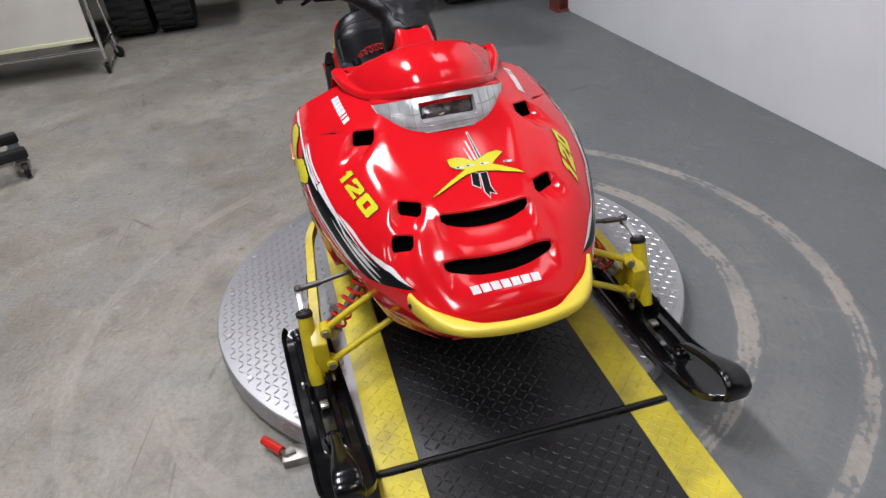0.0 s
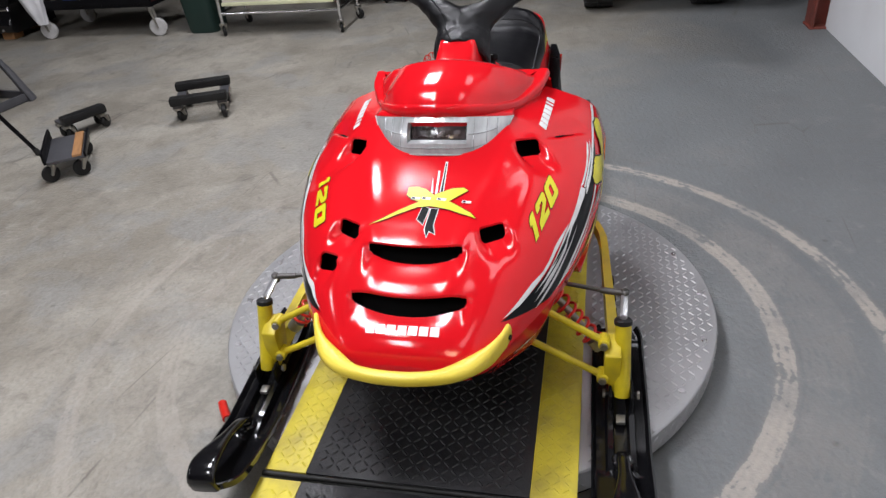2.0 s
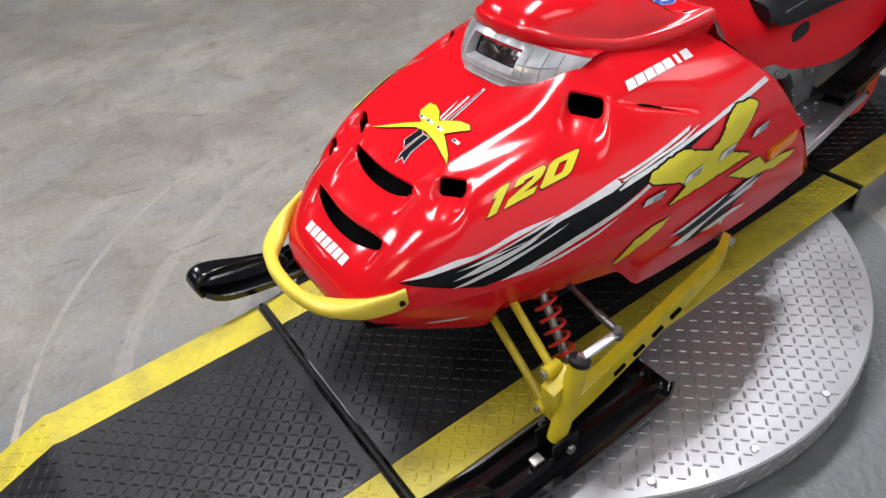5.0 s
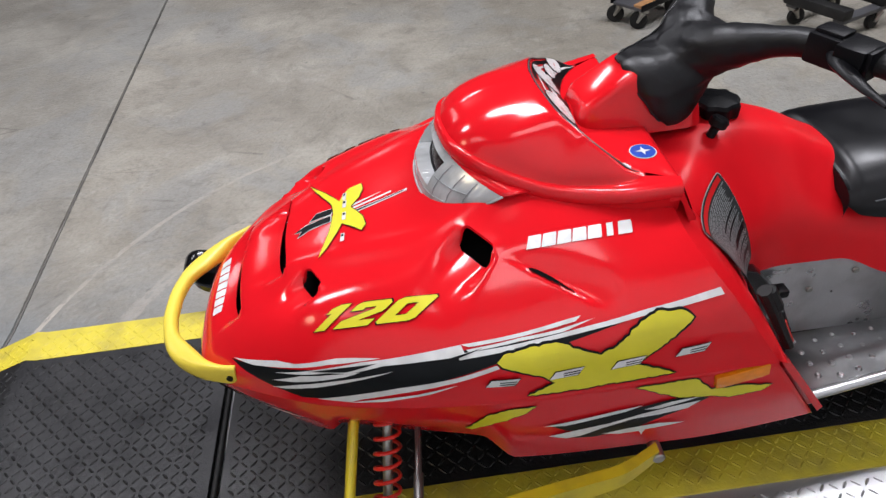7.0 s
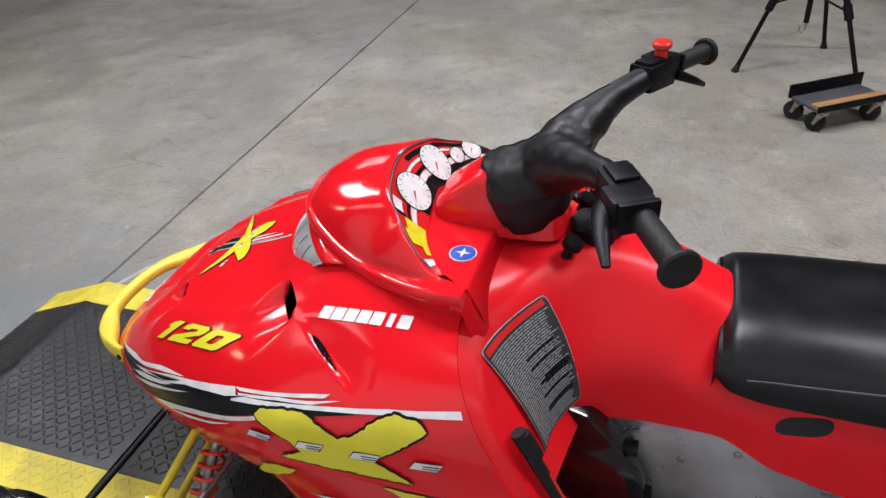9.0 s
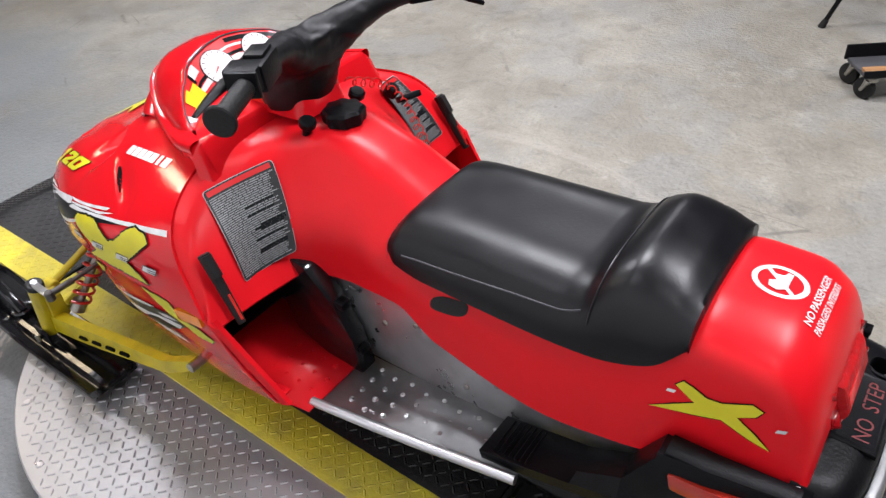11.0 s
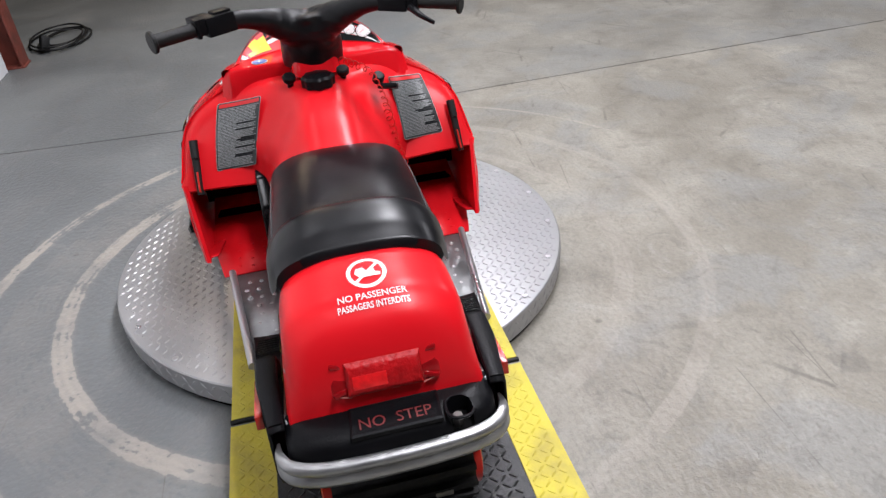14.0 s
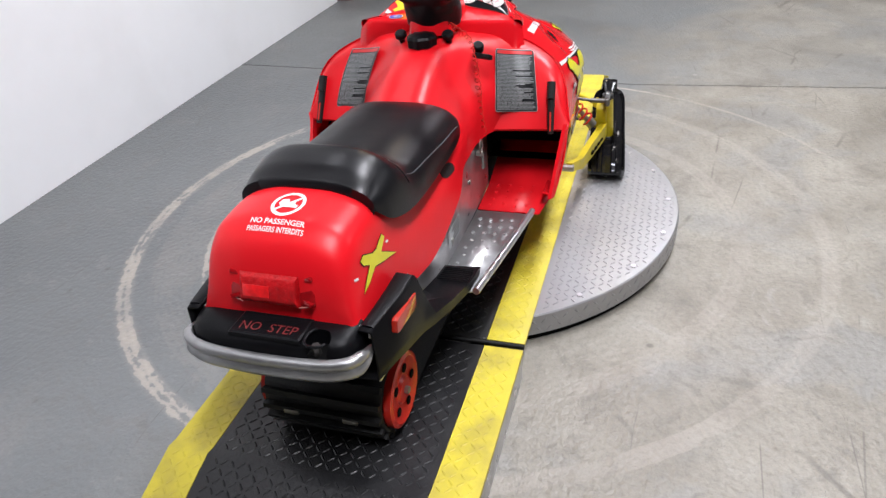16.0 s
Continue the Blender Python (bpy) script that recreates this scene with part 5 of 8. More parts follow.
for sy in (1, -1):
    for dz, h in ((0.019, 0.007), (-0.019, 0.007)):
        bm = bmesh.new()
        c = tilt @ Vector((-0.012, sy * 0.0625, dz)) + Vector((-1.022, 0.008, 0.500))
        box(bm, c, (0.010, 0.021, h), 0.002, tilt @ pose(0, 0, 0, sy * (14 if dz > 0.01 else -14 if dz < -0.01 else 0), 0, sy * 16))
        part("side_facet", bm, LENS_SIDE, tail)
    c = tilt @ Vector((-0.0135, sy * 0.0735, 0)) + Vector((-1.022, 0.008, 0.500))
    for dz in (0.0255, -0.0255):
        bm = bmesh.new()
        e = tilt @ Vector((0.001, 0, dz))
        sweep(bm, [c + e + Vector((-0.004, -sy * 0.024, 0)), c + e + Vector((0, -sy * 0.010, 0)), c + e * 0.80 + Vector((0.002, 0, 0))], 0.0011, 6)
        part("lens_edge", bm, CLEAR_RED, tail, "glossy clear edge of the lens")

# ---- track ----
bm = bmesh.new()
path = []
R = 0.085
for k in range(13):
    a = math.pi / 2 + math.pi * k / 12
    path.append((-0.905 + R * math.cos(a), 0.105 + R + R * math.sin(a)))
for k in range(1, 30):
    path.append((-0.905 + 1.03 * k / 30, 0.105))
for k in range(13):
    a = -math.pi / 2 + 0.75 * math.pi * k / 12
    path.append((0.125 + R * math.cos(a) * 1.0, 0.105 + R + R * math.sin(a)))
for k in range(1, 30):
    path.append((0.06 - 0.96 * k / 30, 0.335 - 0.06 * k / 30))
rows = [[(x, y, z) for x, z in path] for y in (-0.118, 0.118)]
grid_bm(rows, True, bm)
track = part("track", bm, BLACK_RUBBER, sled, "black rubber drive track", thick=0.012)
for k in range(26):
    bm = bmesh.new()
    box(bm, (-0.9 + 0.04 * k, 0, 0.104), (0.010, 0.236, 0.010))
    part("track_lug", bm, BLACK_RUBBER, track)
for k in range(9):
    a = math.pi / 2 + math.pi * (k + 0.5) / 9
    bm = bmesh.new()
    box(bm, (-0.905 + (R + 0.006) * math.cos(a), 0, 0.105 + R + (R + 0.006) * math.sin(a)), (0.012, 0.236, 0.010), 0, pose(0, 0, 0, 0, -math.degrees(a), 0))
    part("track_lug", bm, BLACK_RUBBER, track)
for y in (-0.06, 0.06):
    bm = bmesh.new()
    box(bm, (-1.0, y, 0.185), (0.008, 0.03, 0.01), 0.002)
    part("track_clip", bm, STEEL, track)
for s in (1, -1):
    bm = bmesh.new()
    c = Vector((-0.905, s * 0.126, 0.19))
    rows = []
    for r, dy in ((0.074, -0.010), (0.074, 0.006), (0.066, 0.009), (0.056, 0.004), (0.030, 0.002), (0.024, 0.008), (0.010, 0.008)):
        rows.append([c + Vector((r * math.cos(2 * math.pi * k / 28), s * dy, r * math.sin(2 * math.pi * k / 28))) for k in range(28)])
    _, vs = grid_bm(rows, True, bm)
    bm.faces.new(vs[-1])
    wheel = part("idler_wheel", bm, SPRING, sled, "red plastic rear idler wheel")
    for k in range(5):
        bm = bmesh.new()
        a = 2 * math.pi * k / 5
        p = c + Vector((0.044 * math.cos(a), s * 0.0045, 0.044 * math.sin(a)))
        rod(bm, p, p + Vector((0, s * 0.002, 0)), 0.009, n=10)
        part("wheel_hole", bm, DARK, wheel)
    bm = bmesh.new()
    rod(bm, c + Vector((0, s * 0.006, 0)), c + Vector((0, s * 0.016, 0)), 0.008, n=6)
    part("axle_nut", bm, STEEL, wheel)
    bm = bmesh.new()
    sweep(bm, through_points([(-0.90, s * 0.10, 0.2), (-0.80, s * 0.112, 0.27), (-0.72, s * 0.12, 0.33)], 8), 0.010, 8)
    part("swing_arm", bm, ALU, sled)

# ---- front suspension and skis ----
SKI_Y = 0.388


def ski(s, toe):
    """A black moulded ski: upturned paddle, strap loop over it, raised rails, saddle bracket. toe: degrees it points to its left."""
    hub = Matrix.Translation((0.40, s * SKI_Y, 0)) @ Matrix.Rotation(radians(toe), 4, "Z")
    base = 0.106
    rise = spl([(-0.24, 0.020), (-0.21, 0.003), (-0.1, 0.0), (0.11, 0.002), (0.19, 0.014), (0.27, 0.030), (0.33, 0.046), (0.372, 0.062)])
    wide = spl([(-0.24, 0.046), (-0.22, 0.056), (0.0, 0.058), (0.15, 0.057), (0.26, 0.057), (0.32, 0.055), (0.355, 0.046), (0.372, 0.026)])

    def put(bm):
        for v in bm.verts:
            if v.co.x > 0.1:
                v.co.x = 0.1 + (v.co.x - 0.1) * 0.9
        bmesh.ops.transform(bm, matrix=hub, verts=bm.verts[:])
        return bm

    bm = bmesh.new()
    rows = []
    for k in range(57):
        x = -0.24 + 0.612 * k / 56
        w, z = wide(x), base + rise(x)
        lip = 0.016
        f = smooth(0.20, 0.12, x) * smooth(-0.24, -0.18, x)
        g = min(1.0, w / 0.056)
        prof = [(-w, lip), (-w + 0.004, lip + 0.002), (-w + 0.010, 0.006), (-0.030 * g, 0.006), (-0.026 * g, 0.006 + 0.022 * f), (-0.016 * g, 0.006 + 0.024 * f), (-0.012 * g, 0.006 + 0.002 * f), (0.012 * g, 0.006 + 0.002 * f), (0.016 * g, 0.006 + 0.024 * f), (0.026 * g, 0.006 + 0.022 * f), (0.030 * g, 0.006), (w - 0.010, 0.006), (w - 0.004, lip + 0.002), (w, lip),
                (w - 0.002, 0.0), (0.012 * g, -0.002), (0.008 * g, -0.002 - 0.006 * f), (-0.008 * g, -0.002 - 0.006 * f), (-0.012 * g, -0.002), (-w + 0.002, 0.0)]
        if w < 0.03:
            prof = [(y * 0.98, h) for y, h in prof]
        rows.append([Vector((x, y, z + h)) for y, h in prof])
    _, vs = grid_bm(rows, True, bm)
    bm.faces.new(vs[0])
    bm.faces.new(list(reversed(vs[-1])))
    th = part("ski", put(bm), BLACK_GLOSS, sled, "glossy black moulded plastic ski with a looped tip", angle=35)
    bm = bmesh.new()
    strap = through_points([(0.150, 0, base + 0.036), (0.185, 0, base + 0.060), (0.25, 0, base + 0.084), (0.315, 0, base + 0.106), (0.355, 0, base + 0.112), (0.380, 0, base + 0.096), (0.374, 0, base + 0.066)], 30)
    rows = []
    for i, p in enumerate(strap):
        t = (strap[min(i + 1, 30)] - strap[max(i - 1, 0)]).normalized()
        nrm = Vector((-t.z, 0, t.x))
        w = 0.011 + 0.016 * smooth(0.3, 0.85, i / 30)
        rows.append([p + Vector((0, w * math.copysign(abs(math.cos(a)) ** 0.6, math.cos(a)), 0)) + nrm * 0.0065 * math.copysign(abs(math.sin(a)) ** 0.6, math.sin(a)) for a in [2 * math.pi * k / 14 for k in range(14)]])
    _, vs = grid_bm(rows, True, bm)
    bm.faces.new(vs[0])
    bm.faces.new(list(reversed(vs[-1])))
    part("tip_loop", put(bm), BLACK_GLOSS, th, "black grab loop over the ski tip", angle=60)
    bm = bmesh.new()
    rod(bm, (0.160, 0, base + 0.010), (0.160, 0, base + 0.036), 0.020, n=16, bevel=0.004)
    part("loop_boss", put(bm), BLACK_GLOSS, th)
    bm = bmesh.new()
    for dy in (-0.021, 0.021):
        box(bm, (0.0, dy, base + 0.045), (0.055, 0.006, 0.045), 0.003)
    rod(bm, (0, -0.034, base + 0.050), (0, 0.034, base + 0.050), 0.006, n=10)
    part("saddle", put(bm), BLACK_PLASTIC, th)
    for dy in (-0.036, 0.032):
        bm = bmesh.new()
        rod(bm, (0, dy, base + 0.050), (0, dy + 0.005, base + 0.050), 0.009, n=6)
        part("saddle_bolt", put(bm), STEEL, th)
    bm = bmesh.new()
    rod(bm, (0.160, 0, base + 0.034), (0.160, 0, base + 0.040), 0.009, n=6, bevel=0.001)
    part("loop_bolt", put(bm), STEEL, th)
    bm = bmesh.new()
    box(bm, (0.045, 0, base + 0.024), (0.022, 0.018, 0.008), 0.002)
    part("rail_clip", put(bm), STEEL, th)
    bm = bmesh.new()
    rod(bm, (-0.2, 0, base - 0.007), (0.15, 0, base - 0.004), 0.004, n=8)
    part("runner", put(bm), STEEL, th, "steel wear bar")


def suspension(s):
    top, bot = Vector((0.352, s * 0.386, 0.300)), Vector((0.402, s * 0.390, 0.155))
    bm = bmesh.new()
    rod(bm, bot, top, 0.0165, n=18)
    spindle = part("spindle", bm, YELLOW_STEEL, sled, "yellow painted steel ski spindle")
    bm = bmesh.new()
    up = (top - bot).normalized()
    rod(bm, top - up * 0.002, top + up * 0.012, 0.018, n=18, bevel=0.003)
    part("cap", bm, BLACK_RUBBER, spindle, "black rubber spindle cap")
    bm = bmesh.new()
    rod(bm, top + up * 0.012, top + up * 0.017, 0.007, n=6)
    a = top + up * 0.006
    box(bm, a + Vector((-0.038, s * 0.002, 0.006)), (0.086, 0.015, 0.006), 0.002, pose(0, 0, 0, 0, 6, -s * 3))
    part("steering_arm", bm, ALU, spindle, "bright zinc plated steering arm")
    bm = bmesh.new()
    j = Vector((0.272, s * 0.390, 0.315))
    rod(bm, j + Vector((0, 0, -0.012)), j + Vector((0, 0, 0.012)), 0.009, n=10, bevel=0.003)
    rod(bm, j + Vector((0, -s * 0.004, 0.004)), j + Vector((-0.004, -s * 0.050, 0.006)), 0.007, n=10)
    rod(bm, j + Vector((-0.004, -s * 0.050, 0.006)), (0.258, s * 0.22, 0.335), 0.0048, n=8)
    part("tie_rod", bm, DARK_STEEL, sled, "dark steel tie rod")
    # bracket between spindle and arm
    bm = bmesh.new()
    poly = [(0.402, 0, 0.255), (0.356, 0, 0.278), (0.342, 0, 0.262), (0.352, 0, 0.215), (0.368, 0, 0.172), (0.400, 0, 0.180)]
    prism(bm, poly, (0, s * 0.352, 0), (0, s * 0.384, 0), 0.003)
    part("knuckle", bm, YELLOW_STEEL, sled, "yellow steel knuckle bracket")
    # trailing arm, a folded channel
    pts = through_points([(0.395, s * 0.376, 0.180), (0.27, s * 0.370, 0.201), (0.08, s * 0.356, 0.234), (-0.025, s * 0.348, 0.251), (-0.055, s * 0.340, 0.260), (-0.088, s * 0.326, 0.268)], 24)
    bm = bmesh.new()
    rows = []
    for i, p in enumerate(pts):
        u = i / 24
        h = 0.024 - 0.012 * u ** 3
        w = 0.012 - 0.004 * u
        rows.append([p + Vector((0, s * w, h)), p + Vector((0, s * w, -h)), p + Vector((0, -s * w, -h)), p + Vector((0, -s * w, h))])
    _, vs = grid_bm(rows, True, bm)
    bm.faces.new(vs[0])
    bm.faces.new(list(reversed(vs[-1])))
    bmesh.ops.bevel(bm, geom=[e for e in bm.edges if e.calc_face_angle(0) > 0.8], offset=0.003, segments=2, affect="EDGES")
    arm = part("trailing_arm", bm, YELLOW_STEEL, sled, "yellow painted steel trailing arm")
    for x0, x1 in ((0.262, 0.236), (0.212, 0.186), (0.162, 0.136), (0.112, 0.086)):
        line = [Vector((x, s * (0.3705 + 0.074 * (x - 0.27) + 0.0118), 0.201 - 0.174 * (x - 0.27) - 0.004)) for x in (x0, (x0 + x1) / 2, x1)]
        bm = bmesh.new()
        sweep(bm, line, 0.0042, 8)
        part("slot", bm, DARK, arm, "dark slot through the arm")
    bm = bmesh.new()
    rod(bm, (-0.088, s * 0.305, 0.266), (-0.088, s * 0.340, 0.266), 0.010, n=12, bevel=0.002)
    part("pivot_bolt", bm, STEEL, arm)
    for a0, b0 in (((0.374, s * 0.350, 0.272), (0.350, s * 0.19, 0.348)), ((0.390, s * 0.350, 0.196), (0.365, s * 0.16, 0.278))):
        bm = bmesh.new()
        rod(bm, a0, b0, 0.0075, n=12)
        c = Vector(a0)
        rod(bm, c + Vector((-0.016, 0, 0)), c + Vector((0.016, 0, 0)), 0.012, n=14, bevel=0.002)
        r = part("radius_rod", bm, YELLOW_STEEL, sled, "yellow painted radius rod")
        bm = bmesh.new()
        rod(bm, c + Vector((0.016, 0, 0)), c + Vector((0.022, 0, 0)), 0.008, n=6)
        part("rod_bolt", bm, STEEL, r)
    # shock absorber
    lo, hi = Vector((0.325, s * 0.345, 0.215)), Vector((0.300, s * 0.215, 0.372))
    bm = bmesh.new()
    rod(bm, lo, hi, 0.0075, n=12)
    rod(bm, lo, lo.lerp(hi, 0.12), 0.016, n=14)
    shock = part("shock_absorber", bm, STEEL, sled, "coil-over shock absorber")
    bm = bmesh.new()
    axis = (hi - lo).normalized()
    e1 = axis.cross(Vector((1, 0, 0))).normalized()
    e2 = axis.cross(e1)
    coil = [lo.lerp(hi, 0.1 + 0.85 * k / 130) + (e1 * math.cos(2 * math.pi * 8 * k / 130) + e2 * math.sin(2 * math.pi * 8 * k / 130)) * 0.019 for k in range(131)]
    sweep(bm, coil, 0.0032, 6)
    part("coil_spring", bm, SPRING, shock, "red painted coil spring")


for s in (1, -1):
    ski(s, 4.5 if s < 0 else 0.5)
    suspension(s)

# ---- front bumper ----
half = [(0.520, 0.180, 0.402), (0.545, 0.171, 0.398), (0.580, 0.150, 0.394), (0.614, 0.116, 0.393), (0.638, 0.080, 0.394), (0.649, 0.037, 0.395), (0.651, 0.0, 0.395)]
loop = through_points(half + [(x, -y, z) for x, y, z in reversed(half[:-1])], 64)
bm = bmesh.new()
rows = []
for i, p in enumerate(loop):
    u = abs(i / 64 * 2 - 1)
    t = (loop[min(i + 1, 64)] - loop[max(i - 1, 0)]).normalized()
    out = t.cross(Vector((0, 0, 1))).normalized()
    if out.dot(Vector((p.x - 0.3, p.y, 0))) < 0:
        out = -out
    w = 0.0115 + 0.006 * smooth(0.25, 0.5, u) * smooth(0.85, 0.5, u) - 0.005 * smooth(0.6, 0.95, u)
    h = 0.0115 + 0.0075 * smooth(0.45, 0.8, u)
    rows.append([p + out * w * math.copysign(abs(math.cos(a)) ** 0.75, math.cos(a)) + Vector((0, 0, h * math.copysign(abs(math.sin(a)) ** 0.75, math.sin(a)))) for a in [2 * math.pi * k / 16 for k in range(16)]])
_, vs = grid_bm(rows, True, bm)
bm.faces.new(vs[0])
bm.faces.new(list(reversed(vs[-1])))
fb = part("front_bumper", bm, YELLOW_PLASTIC, sled, "yellow moulded plastic front bumper loop", angle=60)
for s in (1, -1):
    bm = bmesh.new()
    rod(bm, (0.530, s * 0.176, 0.400), (0.5325, s * 0.186, 0.400), 0.005, n=10)
    part("bumper_screw", bm, BLACK_PLASTIC, fb)

# ---- handlebar ----
bm = bmesh.new()
rows = []
for j in range(13):
    u = j / 12
    ring = []
    for k in range(32):
        a = 2 * math.pi * k / 32
        c, s = math.cos(a), math.sin(a)
        fold = 1 + 0.022 * math.sin(5 * a + 7 * u) * math.sin(math.pi * u)
        foot = 0.664 + 0.080 * max(0.0, c) ** 1.5 + 0.006 * max(0.0, -c)
        rx, ry = (0.058 - 0.010 * u + 0.014 * math.sin(math.pi * u)) * fold, (0.068 - 0.014 * u + 0.006 * math.sin(math.pi * u)) * fold
        ring.append(Vector((-0.149 - 0.045 * u ** 1.6 + rx * c, ry * s, foot * (1 - u) + (0.776 - 0.014 * c) * u)))
    rows.append(ring)
_, vs = grid_bm(rows, True, bm)
bm.faces.new(list(reversed(vs[0])))
cx = sum((v.co for v in vs[-1]), Vector()) / 32
cap = bm.verts.new(cx + Vector((0, 0, 0.012)))
for k in range(32):
    bm.faces.new((vs[-1][k], vs[-1][(k + 1) % 32], cap))
for s in (1, -1):
    arm = through_points([(-0.186, 0.0, 0.745), (-0.208, s * 0.045, 0.768), (-0.235, s * 0.085, 0.789), (-0.262, s * 0.120, 0.803), (-0.290, s * 0.158, 0.811)], 24)
    sweep(bm, arm, lambda u: 0.042 - 0.023 * smooth(0.0, 0.85, u) + 0.0005 * math.sin(34 * u) * smooth(1, 0.6, u), 20)
bars = part("handlebar", bm, BOOT_VINYL, sled, "handlebar in a wrinkled black vinyl cover", angle=80)
fuse = bars.modifiers.new("fuse", "REMESH")
fuse.mode, fuse.voxel_size = "VOXEL", 0.004
relax = bars.modifiers.new("relax", "SMOOTH")
relax.factor, relax.iterations = 0.5, 14
bpy.context.view_layer.update()
whole = bpy.data.meshes.new_from_object(bars.evaluated_get(bpy.context.evaluated_depsgraph_get()))
bars.modifiers.clear()
bars.data = whole
for f in whole.polygons:
    f.use_smooth = True
# creases gathered round the fork of the cover
for v in whole.vertices:
    p = v.co
    pull = smooth(0.15, 0.03, abs(p.y)) * smooth(0.68, 0.73, p.z)
    fold = noise.noise(Vector((p.x * 24, p.y * 24, p.z * 34)))
    ridge = 1 - abs(noise.noise(Vector((p.x * 46 + 7, p.y * 30, p.z * 46))))
    v.co = p + v.normal * (pull * (0.0011 * math.sin(52 * p.y + 70 * p.z + 30 * p.x + 5 * fold) + 0.0013 * (ridge ** 4 - 0.4)) + 0.0012 * fold * smooth(0.30, 0.10, abs(p.y)))
# stitched seams along the top of the cover
cover = BVHTree.FromPolygons([v.co.copy() for v in whole.vertices], [list(f.vertices) for f in whole.polygons])
for line in ([(-0.085, -0.010, 0.745), (-0.112, -0.026, 0.765), (-0.142, -0.044, 0.780), (-0.178, -0.056, 0.800), (-0.214, -0.078, 0.812), (-0.245, -0.108, 0.825)], [(-0.085, -0.006, 0.735), (-0.105, 0.046, 0.715), (-0.118, 0.066, 0.690), (-0.130, 0.078, 0.665)]):
    bm = bmesh.new()
    sweep(bm, [cover.find_nearest(q)[0] for q in through_points(line, 28)], 0.0016, 6)
    part("seam", bm, BOOT_VINYL, bars, "stitched seam of the cover")
for s in (1, -1):
    a, b = Vector((-0.280, s * 0.145, 0.812)), Vector((-0.361 if s > 0 else -0.370, s * 0.296, 0.805))
    d = (b - a).normalized()
    bm = bmesh.new()
    rod(bm, a.lerp(b, 0.42), b - d * 0.006, 0.0135, n=16)
    rod(bm, b - d * 0.008, b, 0.021, n=18, bevel=0.002)
    part("grip", bm, BLACK_RUBBER, bars, "black rubber grip")
    turn = d.to_track_quat("Y", "Z").to_matrix().to_4x4()
    bm = bmesh.new()
    box(bm, a.lerp(b, 0.20), (0.040, 0.062, 0.038), 0.005, turn)
    box(bm, a.lerp(b, 0.38) + Vector((0.008, 0, 0.004)), (0.046, 0.036, 0.032), 0.004, turn)
    box(bm, a.lerp(b, 0.49) + Vector((0.004, 0, 0.002)), (0.044, 0.008, 0.036), 0.003, turn)
    box(bm, a.lerp(b, 0.15) + Vector((0.0, 0, 0.019)), (0.028, 0.036, 0.010), 0.003, turn)
    perch = part("brake_perch" if s > 0 else "throttle_housing", bm, BLACK_PLASTIC, bars, "black plastic control housing")
    bm = bmesh.new()
    if s > 0:
        lever = through_points([(-0.296, 0.184, 0.812), (-0.282, 0.208, 0.809), (-0.284, 0.245, 0.801), (-0.294, 0.285, 0.792)], 14)
        sweep(bm, lever, lambda u: 0.018 - 0.0135 * u ** 0.8, 12, flat=0.5)
        part("brake_lever", bm, BLACK_PLASTIC, perch, "black brake lever")
    else:
        lever = through_points([a.lerp(b, 0.36) + Vector((-0.018, 0, -0.008)), a.lerp(b, 0.48) + Vector((-0.034, 0, -0.022)), a.lerp(b, 0.62) + Vector((-0.034, 0, -0.034))], 10)
        sweep(bm, lever, lambda u: 0.008 - 0.004 * u, 8)
        part("throttle_lever", bm, BLACK_PLASTIC, perch, "black thumb throttle")
        bm = bmesh.new()
        c = a.lerp(b, 0.30) + Vector((0, 0, 0.030))
        rod(bm, c + Vector((0, 0, -0.012)), c + Vector((0, 0, 0.004)), 0.009, n=12)
        rod(bm, c + Vector((0, 0, 0.003)), c + Vector((0, 0, 0.014)), 0.014, n=16, bevel=0.003)
        part("stop_switch", bm, SPRING, perch, "red engine stop button")

# fuel cap, choke knobs, tether cord
bm = bmesh.new()
rows = []
c = Vector((-0.250, 0.002, -0.015))
for r, z in ((0.030, 0.640), (0.030, 0.658), (0.034, 0.660), (0.035, 0.678), (0.031, 0.683), (0.016, 0.686), (0.001, 0.687)):
    rows.append([c + Vector(((r * (1 + 0.06 * math.cos(8 * a) * (0.65 < z < 0.684))) * math.cos(a), (r * (1 + 0.06 * math.cos(8 * a) * (0.65 < z < 0.684))) * math.sin(a), z)) for a in [2 * math.pi * k / 48 for k in range(48)]])
grid_bm(rows, True, bm)
part("fuel_cap", bm, BLACK_PLASTIC, sled, "black ribbed fuel cap", angle=30)
for y in (0.062, -0.055):
    bm = bmesh.new()
    rod(bm, (-0.215, y, 0.632), (-0.228, y, 0.662), 0.007, n=10)
    rod(bm, (-0.225, y, 0.655), (-0.231, y, 0.669), 0.014, n=14, bevel=0.003)
    part("knob", bm, BLACK_PLASTIC, sled, "black pull knob")
bm = bmesh.new()
c = Vector((-0.232, -0.128, 0.628))
rod(bm, c, c + Vector((-0.012, -0.004, 0.018)), 0.013, n=12, bevel=0.003)
box(bm, c + Vector((-0.03, -0.018, -0.004)), (0.02, 0.045, 0.012), 0.004, pose(0, 0, 0, 0, 25, -20))
key = part("tether_switch", bm, BLACK_PLASTIC, sled, "black tether stop switch")
bm = bmesh.new()
spine = through_points([(-0.205, -0.052, 0.672), (-0.225, -0.075, 0.664), (-0.240, -0.105, 0.650), (-0.262, -0.120, 0.622), (-0.272, -0.128, 0.585), (-0.285, -0.134, 0.545), (-0.300, -0.142, 0.500), (-0.318, -0.152, 0.455)], 300)
coil = []
